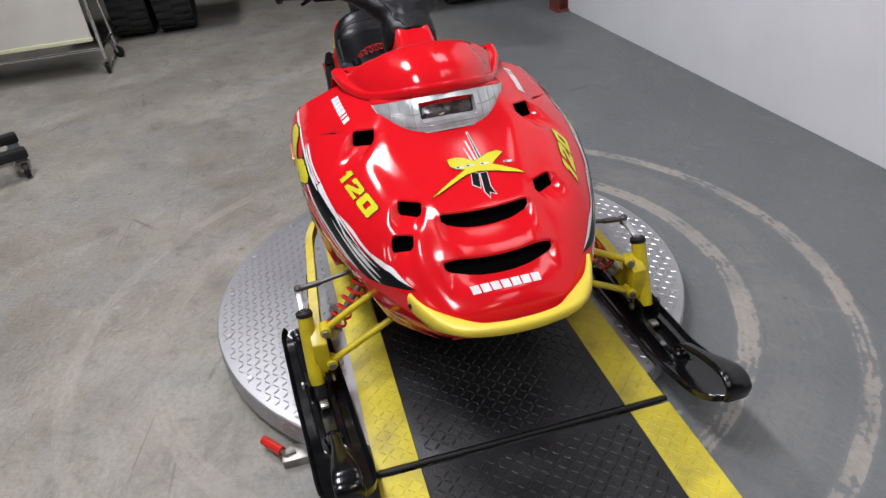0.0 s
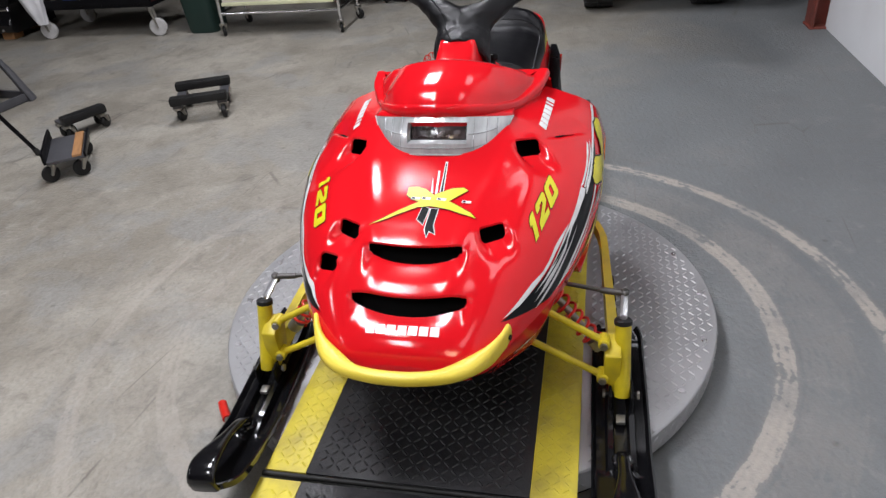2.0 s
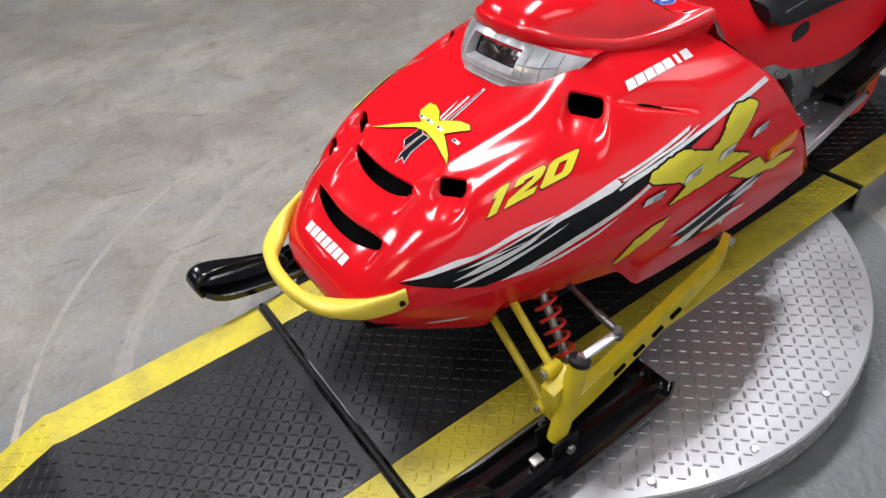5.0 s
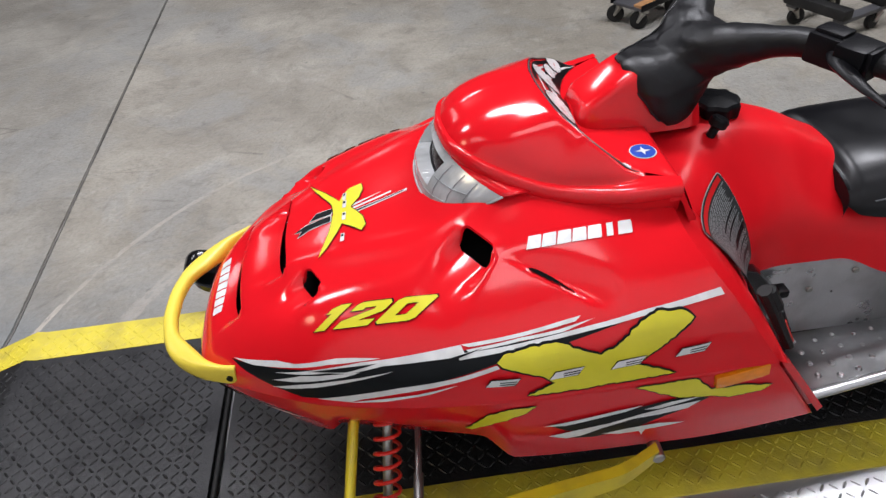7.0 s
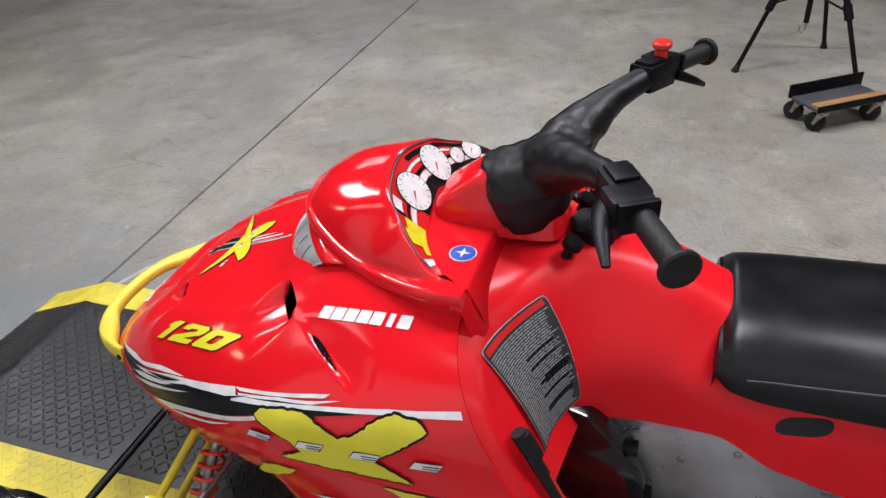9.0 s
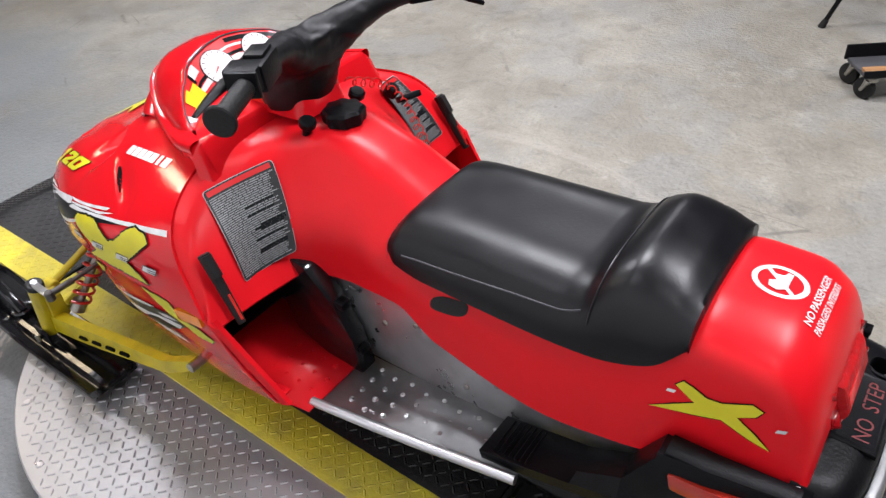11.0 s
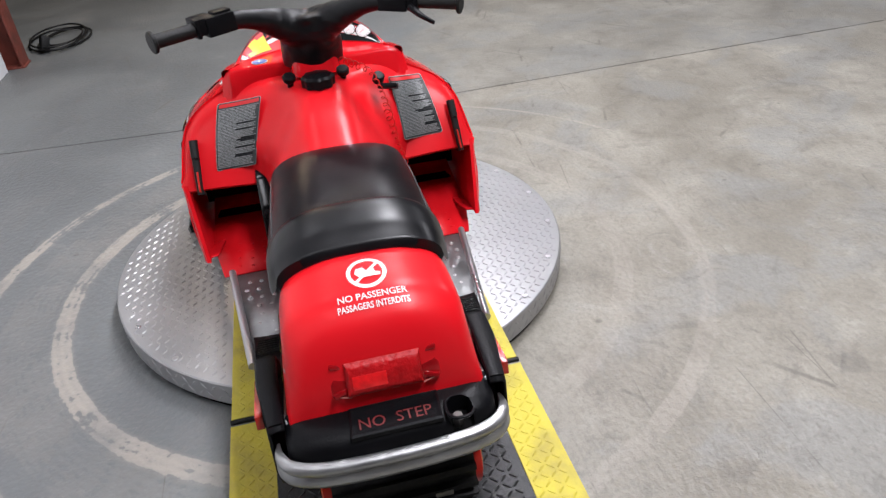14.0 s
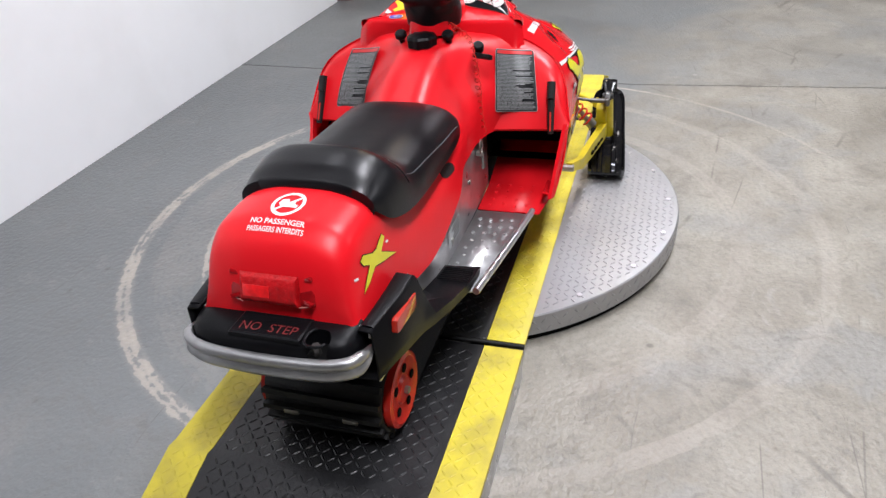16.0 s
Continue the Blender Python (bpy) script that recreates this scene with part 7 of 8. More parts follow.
for x, y in ((0.330, -0.017), (0.330, 0.004), (0.331, 0.034), (0.334, 0.083)):
    top_decal("crown_block", [[(x + 0.003, y - 0.009), (x + 0.004, y + 0.009), (x - 0.002, y + 0.010), (x - 0.003, y - 0.008)]], hood_tree, WHITE_DECAL, hood, "", 0.0029)
    top_decal("crown_block", [[(x + 0.002, y - 0.007), (x + 0.0025, y - 0.001), (x - 0.001, y - 0.001), (x - 0.002, y - 0.006)]], hood_tree, BLACK_DECAL, hood, "", 0.0033)

# warning labels on the console
for s, corners in ((1, [(-0.232, 0.258, 0.477), (-0.250, 0.168, 0.487), (-0.203, 0.130, 0.624), (-0.150, 0.232, 0.602)]),
                   (-1, [(-0.252, -0.170, 0.487), (-0.228, -0.266, 0.482), (-0.147, -0.242, 0.603), (-0.190, -0.160, 0.620)])):
    back = Vector((-1, 0.2 * s, 0.4))
    panel = panel_left if s > 0 else panel_right
    place = pasted(corners, console_tree, back)
    paste("label_edge", [rounded([(-0.009, -0.007), (1.009, -0.007), (1.009, 1.007), (-0.009, 1.007)], 0.05)], place, GREY_DECAL, panel, "", 0.0008)
    paste("warning_label", [rounded([(0, 0), (1, 0), (1, 1), (0, 1)], 0.05)], place, LABEL_GREY, panel, "dark grey warning label with fine print", 0.0014)
    paste("label_header", [[(0.04, 0.93), (0.96, 0.93), (0.96, 0.985), (0.04, 0.985)]], place, RED_DECAL, panel, "", 0.0019)
    rnd = random.Random(11 + s)
    lines, heavy = [], []
    for k in range(40):
        v = 0.030 + 0.0222 * k
        bars = k in (6, 7, 12, 16, 17, 18, 24, 28)
        start = rnd.uniform(0.35, 0.62)
        u, full = 0.03, rnd.uniform(0.86, 0.97)
        while u < full:
            e = min(u + rnd.uniform(0.03, 0.16), full)
            (heavy if bars and u > start else lines).append([(u, v), (e, v), (e, v + 0.0125), (u, v + 0.0125)] if not bars or u <= start else [(u, v - 0.004), (e, v - 0.004), (e, v + 0.017), (u, v + 0.017)])
            u = e + 0.012
    tagged(paste("label_print", lines, place, LABEL_TEXT, panel, "", 0.0019), kind="stuff")
    tagged(paste("label_print", heavy, place, BLACK_DECAL, panel, "", 0.0020), kind="stuff")

# dash gauges printed on a plate
dash_tree = tree_of(dash)
rear_up = Vector((-0.7, 0, 0.7))


def disc(c, r, tree, material, parent, name, lift, toward, label="", sy=1.0, n=24):
    p, nrm, _, _ = tree.find_nearest(Vector(c))
    if nrm.dot(toward) < 0:
        nrm = -nrm
    e1 = nrm.cross(Vector((0, 0, 1)))
    e1 = e1.normalized() if e1.length > 0.1 else Vector((0, 1, 0))
    e2 = nrm.cross(e1)
    bm = bmesh.new()
    bm.faces.new([bm.verts.new(p + e1 * r * math.cos(2 * math.pi * k / n) + e2 * r * sy * math.sin(2 * math.pi * k / n)) for k in range(n)])
    refine(bm, 0.008)
    lay(bm, tree, lift, toward)
    return part(name, bm, material, parent, label, angle=180), p, e1, e2


def dash_row(v0, v1, w0, w1, n=12):
    return [[dash_at(v0 + (v1 - v0) * k / n, w) for k in range(n + 1)] for w in (w0, (w0 + w1) / 2, w1)]


def band(y0, y1, w0, w1, material, lift, name="dash_print", label=""):
    bm, _ = grid_bm(dash_row(y0, y1, w0, w1))
    refine(bm, 0.010)
    lay(bm, dash_tree, lift, rear_up)
    return part(name, bm, material, dash, label, angle=180)


band(-0.97, 0.97, 0.04, 0.97, RED_DECAL, 0.0010, "gauge_plate", "red printed gauge plate with stripes")
band(-0.95, 0.30, 0.06, 0.34, BLACK_DECAL, 0.0015)
band(-0.95, 0.62, 0.36, 0.50, WHITE_DECAL, 0.0017)
band(-0.95, 0.55, 0.52, 0.60, BLACK_DECAL, 0.0015)
band(-0.90, 0.10, 0.70, 0.76, WHITE_DECAL, 0.0015)
band(-0.90, 0.0, 0.82, 0.93, BLACK_DECAL, 0.0015)
band(-0.95, -0.70, 0.10, 0.80, BLACK_DECAL, 0.0016)
band(0.50, 0.60, 0.12, 0.78, YELLOW_DECAL, 0.0024, "dash_arrow", "yellow printed arrow")
band(0.60, 0.72, 0.42, 0.90, YELLOW_DECAL, 0.0022, "dash_arrow")
band(0.60, 0.80, 0.12, 0.42, YELLOW_DECAL, 0.0026, "dash_arrow")
band(0.36, 0.46, 0.72, 0.95, WHITE_DECAL, 0.0019)
band(0.46, 0.49, 0.66, 0.95, BLACK_DECAL, 0.0019)
band(0.84, 0.90, 0.10, 0.9, WHITE_DECAL, 0.0022)
for c, r in (((0.003, 0.041, 0.705), 0.031), ((0.003, -0.050, 0.703), 0.031), ((-0.008, -0.104, 0.686), 0.0135), ((-0.024, -0.136, 0.684), 0.018)):
    disc(c, r + 0.0016, dash_tree, BLACK_DECAL, dash, "gauge_ring", 0.0026, rear_up)
    _, p, e1, e2 = disc(c, r, dash_tree, WHITE_DECAL, dash, "gauge_dial", 0.0031, rear_up, "white printed gauge dial")
    bm = bmesh.new()
    for k in range(16):
        a = 2 * math.pi * (k + 0.5) / 16
        d, q = e1 * math.cos(a) + e2 * math.sin(a), e2 * math.cos(a) - e1 * math.sin(a)
        bm.faces.new([bm.verts.new(p + d * r * 0.78 - q * r * 0.02), bm.verts.new(p + d * r * 0.93 - q * r * 0.02), bm.verts.new(p + d * r * 0.93 + q * r * 0.02), bm.verts.new(p + d * r * 0.78 + q * r * 0.02)])
    lay(bm, dash_tree, 0.0035, rear_up)
    tagged(part("dial_ticks", bm, BLACK_DECAL, dash), kind="stuff")
    bm = bmesh.new()
    d, q = (e1 * 0.8 + e2 * 0.6), (e2 * 0.8 - e1 * 0.6)
    bm.faces.new([bm.verts.new(p + q * r * 0.06), bm.verts.new(p - q * r * 0.06), bm.verts.new(p + d * r * 0.7)])
    lay(bm, dash_tree, 0.0038, rear_up)
    part("dial_needle", bm, RED_DECAL, dash)
shelf = [o for o in sled.children if o.name.startswith("dash_shelf")][0]
shelf_tree = tree_of(shelf)
disc((-0.094, 0.122, 0.669), 0.0185, shelf_tree, WHITE_DECAL, shelf, "badge_edge", 0.0012, Vector((0, 0, 1)))
_, p, e1, e2 = disc((-0.094, 0.122, 0.669), 0.017, shelf_tree, BLUE_DECAL, shelf, "badge", 0.0018, Vector((0, 0, 1)), "round blue badge with a white star")
bm = bmesh.new()
bm.faces.new([bm.verts.new(p + (e1 * math.cos(math.pi * k / 4) + e2 * math.sin(math.pi * k / 4)) * (0.011 if k % 2 == 0 else 0.0035)) for k in range(8)])
lay(bm, shelf_tree, 0.0024, Vector((0, 0, 1)))
part("badge_star", bm, WHITE_DECAL, shelf)

# tail: no-passenger sign, emblems
cx, cy = -0.939, 0.006
N = 40
quads = []
for k in range(N):
    a, b = 2 * math.pi * k / N, 2 * math.pi * (k + 1) / N
    quads.append([(cx + 0.032 * math.cos(a), cy + 0.028 * math.sin(a)), (cx + 0.032 * math.cos(b), cy + 0.028 * math.sin(b)), (cx + 0.0255 * math.cos(b), cy + 0.0222 * math.sin(b)), (cx + 0.0255 * math.cos(a), cy + 0.0222 * math.sin(a))])
top_decal("sign_ring", quads, body_tree, WHITE_DECAL, body, "white ring of the no-passenger sign", 0.0012)
top_decal("sign_bar", [[(cx - 0.020, cy + 0.015), (cx - 0.017, cy + 0.019), (cx + 0.020, cy - 0.015), (cx + 0.017, cy - 0.019)]], body_tree, WHITE_DECAL, body, "", 0.0012)
top_decal("sign_shape", [[(cx - 0.010, cy - 0.018), (cx - 0.010, cy + 0.010), (cx + 0.000, cy + 0.017), (cx + 0.010, cy + 0.014), (cx + 0.012, cy + 0.004), (cx + 0.004, cy + 0.000), (cx + 0.010, cy - 0.010), (cx - 0.001, cy - 0.012), (cx - 0.004, cy - 0.019)]], body_tree, WHITE_DECAL, body, "", 0.0016)
word_decal("sign_lettering", "NO PASSENGER", [(-0.9855, 0.052, 0.59), (-0.9855, -0.042, 0.59), (-0.9768, -0.042, 0.6), (-0.9768, 0.052, 0.6)], body_tree, WHITE_DECAL, body, "white words no passenger", 0.0014, (0, 0, 1), bold=0.018)
word_decal("sign_lettering", "PASSAGERS INTERDITS", [(-0.9970, 0.054, 0.58), (-0.9970, -0.043, 0.58), (-0.9893, -0.043, 0.59), (-0.9893, 0.054, 0.59)], body_tree, WHITE_DECAL, body, "white words in French below", 0.0014, (0, 0, 1), bold=0.018)
TAIL_X = [(-0.878, 0.515), (-0.886, 0.524), (-0.898, 0.521), (-0.915, 0.514), (-0.932, 0.516), (-0.962, 0.531), (-0.974, 0.527), (-0.968, 0.517), (-0.950, 0.506), (-0.973, 0.492), (-0.991, 0.478), (-0.965, 0.484), (-0.935, 0.494), (-0.905, 0.484), (-0.852, 0.468), (-0.882, 0.487), (-0.903, 0.501)]
for s in (1, -1):
    side_decal("tail_emblem_edge", [grown(TAIL_X, 0.0020)], s, body_tree, BLACK_DECAL, body, "", 0.0012)
    side_decal("tail_emblem", [grown(TAIL_X, 0.0004)], s, body_tree, YELLOW_DECAL, body, "yellow cross-shaped emblem on the tail", 0.0018)
    for x, z in ((-0.868, 0.500), (-0.990, 0.505)):
        side_decal("tail_block", [[(x, z), (x - 0.010, z + 0.002), (x - 0.012, z + 0.007), (x - 0.002, z + 0.005)]], s, body_tree, WHITE_DECAL, body, "", 0.0014)
plate_tree = tree_of(plate)
word_decal("step_lettering", "NO  STEP", [(-1.0795, 0.055, 0.452), (-1.0795, -0.044, 0.452), (-1.0610, -0.044, 0.452), (-1.0610, 0.055, 0.452)], plate_tree, STEP_RED, step, "red words no step", 0.0008, (0, 0, 1))
# label on the running-board side of the tunnel
tun = [o for o in sled.children if o.name.startswith("tunnel_side")]
for o in tun:
    s = 1 if o.data.vertices[0].co.y > 0 else -1
    if s < 0:
        bm = bmesh.new()
        bm.faces.new([bm.verts.new(q) for q in ((-0.50, -0.1368, 0.300), (-0.585, -0.1368, 0.300), (-0.585, -0.1368, 0.345), (-0.50, -0.1368, 0.345))])
        part("tunnel_label", bm, GREY_DECAL, o, "grey printed tunnel label")
        for k in range(5):
            bm = bmesh.new()
            z = 0.306 + 0.008 * k
            bm.faces.new([bm.verts.new(q) for q in ((-0.505, -0.1374, z), (-0.56 + 0.006 * (k % 3), -0.1374, z), (-0.56 + 0.006 * (k % 3), -0.1374, z + 0.003), (-0.505, -0.1374, z + 0.003))])
            part("label_line", bm, BLACK_DECAL, o)

sled.matrix_basis = pose(0, 0, -SLED_DROP)

# ---- things about the hall ----
def wheel_bm(bm, c, axis, r, w, n=20):
    """A small wheel with a rounded tread and a hub."""
    c, axis = Vector(c), Vector(axis).normalized()
    e1 = axis.cross(Vector((0, 0, 1)))
    e1 = e1.normalized() if e1.length > 0.1 else Vector((1, 0, 0))
    e2 = axis.cross(e1)
    rows = []
    for rr, off in ((0.25, -0.45), (0.8, -0.45), (0.94, -0.4), (1.0, -0.2), (1.0, 0.2), (0.94, 0.4), (0.8, 0.45), (0.25, 0.45)):
        rows.append([c + axis * w * off + (e1 * math.cos(2 * math.pi * k / n) + e2 * math.sin(2 * math.pi * k / n)) * r * rr for k in range(n)])
    _, vs = grid_bm(rows, True, bm)
    bm.faces.new(list(reversed(vs[0])))
    bm.faces.new(vs[-1])


def caster(parent, x, y, top, r=0.034, w=0.024, turn=0.0, material=None, name="caster"):
    d = Vector((math.cos(radians(turn)), math.sin(radians(turn)), 0))
    q = Vector((-d.y, d.x, 0))
    c = Vector((x, y, r)) + d * 0.018
    bm = bmesh.new()
    for sgn in (1, -1):
        lo, hi = c + q * sgn * (w / 2 + 0.004), Vector((x, y, top - 0.006)) + q * sgn * (w / 2 + 0.004)
        sweep(bm, [lo, lo.lerp(hi, 0.6), hi], lambda u: 0.006 + 0.008 * u, 8)
    rod(bm, (x, y, top - 0.012), (x, y, top), 0.02, n=14)
    rod(bm, c - q * (w / 2 + 0.008), c + q * (w / 2 + 0.008), 0.006, n=8)
    fork = part(name, bm, STEEL, parent, "swivelling steel caster")
    bm = bmesh.new()
    wheel_bm(bm, c, q, r, w)
    part("wheel", bm, material or BLACK_RUBBER, fork)


def black_dolly(m):
    th = thing("furniture_dolly", "small black padded furniture dolly with four casters on the floor", "dolly", "black dollies", m)
    for y in (-0.115, 0.115):
        bm = bmesh.new()
        box(bm, (0, y, 0.108), (0.27, 0.055, 0.040), 0.010)
        part("pad", bm, BLACK_RUBBER, th, "black rubber pad")
    for x in (-0.105, 0.105):
        bm = bmesh.new()
        box(bm, (x, 0, 0.080), (0.045, 0.25, 0.016), 0.003)
        part("crossbar", bm, GREY_PLASTIC, th)
        for y in (-0.105, 0.105):
            caster(th, x, y, 0.074, turn=70 + 200 * (x > 0))
    return th


black_dolly(pose(-1.520, -1.592, 0, 0, 0, 112.7))
low = thing("furniture_dolly", "small black padded furniture dolly standing skewed beside a wooden one", "dolly", "black dollies", pose(-1.248, -2.086, 0, 0, 0, 152))
bm = bmesh.new()
box(bm, (0, -0.030, 0.100), (0.21, 0.055, 0.040), 0.010)
part("pad", bm, BLACK_RUBBER, low, "black rubber pad")
bm = bmesh.new()
box(bm, (0, 0.03, 0.080), (0.20, 0.08, 0.014), 0.003)
part("crossbar", bm, GREY_PLASTIC, low)
for x in (-0.085, 0.085):
    for y in (-0.025, 0.045):
        caster(low, x, y, 0.074, turn=40)

wooden = thing("furniture_dolly", "low dolly with a wooden slat between black steel flanges", "dolly", "", pose(-0.885, -1.890, 0, 0, 0, 213))
bm = bmesh.new()
box(bm, (0, 0.0, 0.086), (0.29, 0.15, 0.012), 0.002)
part("deck", bm, GREY_PLASTIC, wooden, "dark steel deck")
for y, h in ((0.078, 0.05), (-0.078, 0.022)):
    bm = bmesh.new()
    box(bm, (0, y, 0.086 + h / 2), (0.31, 0.010, h), 0.003)
    part("flange", bm, BLACK_PLASTIC, wooden, "black steel flange")
bm = bmesh.new()
box(bm, (0.0, -0.045, 0.096), (0.285, 0.036, 0.012), 0.002)
part("slat", bm, WOOD, wooden, "bare wooden slat")
for x in (-0.115, 0.115):
    for y in (-0.06, 0.06):
        caster(wooden, x, y, 0.080, 0.036, turn=120)

# tripod
tripod = thing("tripod", "black camera tripod with braced legs standing on the floor", "tripod")
apex = Vector((-0.785, -2.36, 0.705))
for foot in (Vector((-0.542, -2.362, 0.0)), Vector((-0.930, -2.712, 0.0)), Vector((-1.000, -2.16, 0.0))):
    d = (apex - foot).normalized()
    bm = bmesh.new()
    rod(bm, foot + d * 0.02, foot.lerp(apex, 0.45), 0.0095, n=10)
    rod(bm, foot.lerp(apex, 0.40), apex, 0.0125, n=10)
    rod(bm, foot.lerp(apex, 0.38), foot.lerp(apex, 0.46), 0.017, n=12, bevel=0.002)
    leg = part("leg", bm, BLACK_PLASTIC, tripod, "black tubular leg in two sections")
    bm = bmesh.new()
    rod(bm, foot, foot + d * 0.035, 0.016, 0.011, n=12)
    part("rubber_foot", bm, BLACK_RUBBER, leg)
    bm = bmesh.new()
    rod(bm, foot.lerp(apex, 0.42), Vector((apex.x, apex.y, 0.34)), 0.0045, n=8)
    part("brace", bm, BLACK_PLASTIC, tripod, "thin folding brace")
bm = bmesh.new()
rod(bm, (apex.x, apex.y, 0.22), (apex.x, apex.y, 0.80), 0.011, n=12)
rod(bm, (apex.x, apex.y, 0.325), (apex.x, apex.y, 0.355), 0.022, n=12, bevel=0.003)
rod(bm, apex - Vector((0, 0, 0.04)), apex + Vector((0, 0, 0.03)), 0.036, n=16, bevel=0.006)
part("centre_column", bm, BLACK_PLASTIC, tripod, "black centre column and collar")
bm = bmesh.new()
sweep(bm, [(apex.x, apex.y, 0.22), (apex.x, apex.y, 0.19), (apex.x + 0.012, apex.y, 0.175), (apex.x + 0.022, apex.y, 0.19), (apex.x + 0.020, apex.y, 0.205)], 0.003, 6)
part("hook", bm, STEEL, tripod)

# step stool
stool = thing("step_stool", "grey plastic step stool with a red top and open sides", "step stool", "", pose(-1.522, -2.985, 0, 0, 0, 169))
bm = bmesh.new()
box(bm, (0, 0, 0.252), (0.34, 0.24, 0.016), 0.006)
part("top", bm, SPRING, stool, "red plastic top")
bm = bmesh.new()
for sx in (-1, 1):
    for sy in (-1, 1):
        sweep(bm, [(sx * 0.165, sy * 0.115, 0.245), (sx * 0.19, sy * 0.14, 0.16), (sx * 0.225, sy * 0.185, 0.0)], lambda u: 0.020 + 0.010 * u, 10, flat=0.8)
box(bm, (0, 0, 0.225), (0.37, 0.27, 0.040), 0.012)
for sy in (-1, 1):
    box(bm, (0, sy * 0.175, 0.025), (0.42, 0.018, 0.045), 0.006)
for sx in (-1, 1):
    box(bm, (sx * 0.218, 0, 0.025), (0.018, 0.33, 0.045), 0.006)
part("frame", bm, GREY_PLASTIC, stool, "dark grey moulded frame")
bm = bmesh.new()
box(bm, (0.189, 0.03, 0.222), (0.003, 0.06, 0.022))
part("sticker", bm, WHITE_DECAL, stool)

# panel cart
cart = thing("panel_cart", "cream panel on a rolling chrome tube frame", "panel cart", "", pose(0.072, 0.036, 0))
for y in (-2.195, -1.355):
    bm = bmesh.new()
    sweep(bm, [(-2.955, y, 0.085), (-2.955, y, 0.5), (-2.965, y, 1.35)], 0.011, 10)
    part("post", bm, CHROME, cart, "chrome tube post")
    bm = bmesh.new()
    sweep(bm, [(-2.955, y, 0.150), (-3.13, y, 0.150), (-3.32, y, 0.150), (-3.325, y, 0.085)], 0.010, 10)
    part("side_rail", bm, CHROME, cart)
    bm = bmesh.new()
    sweep(bm, [(-3.32, y, 0.150), (-3.15, y, 0.7), (-2.975, y, 1.25)], 0.010, 10)
    part("brace", bm, CHROME, cart)
    caster(cart, -2.955, y, 0.088, 0.036, 0.02, 200)
    caster(cart, -3.32, y, 0.088, 0.036, 0.02, 60)
bm = bmesh.new()
rod(bm, (-2.955, -2.195, 0.150), (-2.955, -1.355, 0.150), 0.010, n=10)
part("cross_rail", bm, CHROME, cart)
bm = bmesh.new()
box(bm, (-2.985, -1.785, 0.72), (0.018, 0.78, 1.04), 0.003)
panel = part("panel", bm, BOARD, cart, "cream painted panel")
bm = bmesh.new()
box(bm, (-2.982, -1.785, 0.205), (0.030, 0.79, 0.022), 0.004)
part("trim_or_glint", bm, YELLOW_CREAM, panel, "pale yellow edge trim")
bm = bmesh.new()
sweep(bm, [(-2.972, -2.02, 0.36), (-2.971, -2.05, 0.45), (-2.970, -2.07, 0.62), (-2.968, -2.07, 0.9)], 0.012, 8, flat=0.5)
part("strap", bm, BLACK_RUBBER, cart, "black hanging strap")

# waste bin
bin_thing = thing("waste_bin", "tall dark green plastic waste bin beside the panel cart", "waste bin", "", pose(-3.087, -2.387, 0))
rows = []
for z, h in ((0.0, 0.105), (0.02, 0.112), (0.62, 0.150), (0.63, 0.162), (0.66, 0.164), (0.66, 0.150), (0.05, 0.105)):
    ring = []
    for k in range(32):
        a = 2 * math.pi * k / 32
        c, s_ = math.cos(a), math.sin(a)
        ring.append((h * math.copysign(abs(c) ** 0.5, c), h * math.copysign(abs(s_) ** 0.5, s_), z))
    rows.append(ring)
bm, vs = grid_bm(rows, True)
bm.faces.new(list(reversed(vs[0])))
part("tub", bm, GREEN_BIN, bin_thing, angle=30)

# shelf cart with clutter
shelf_cart = thing("shelf_cart", "dark steel shelf cart on pale casters, loaded with boxes", "shelf cart", "", pose(0.073, 0.055, 0))
for z in (0.215, 0.62):
    bm = bmesh.new()
    box(bm, (-3.26, -3.215, z), (0.48, 0.92, 0.028), 0.004)
    part("tray", bm, BLACK_PLASTIC, shelf_cart, "black steel tray")
    bm = bmesh.new()
    box(bm, (-3.015, -3.215, z + 0.03), (0.008, 0.92, 0.05), 0.002)
    part("lip", bm, BLACK_PLASTIC, shelf_cart)
for x in (-3.03, -3.49):
    for y in (-2.77, -3.66):
        bm = bmesh.new()
        box(bm, (x, y, 0.47), (0.028, 0.028, 0.56), 0.003)
        for k in range(7):
            box(bm, (x + 0.014, y, 0.30 + 0.05 * k), (0.003, 0.008, 0.012))
        part("upright", bm, BLACK_PLASTIC, shelf_cart)
        caster(shelf_cart, x, y, 0.20, 0.062, 0.034, 100, GREY_WHEEL)


def carton(name, c, s, turn, material, label):
    bm = bmesh.new()
    box(bm, (0, 0, s[2] / 2), s, 0.004)
    th = thing(name, label, "box", "boxes on the shelf cart", pose(*c, 0, 0, turn))
    part("carton", bm, material, th)
    bm = bmesh.new()
    box(bm, (0, 0, s[2] / 2 + 0.0015), (s[0] + 0.002, 0.035, s[2]), 0.001)
    part("tape", bm, BOARD, th)


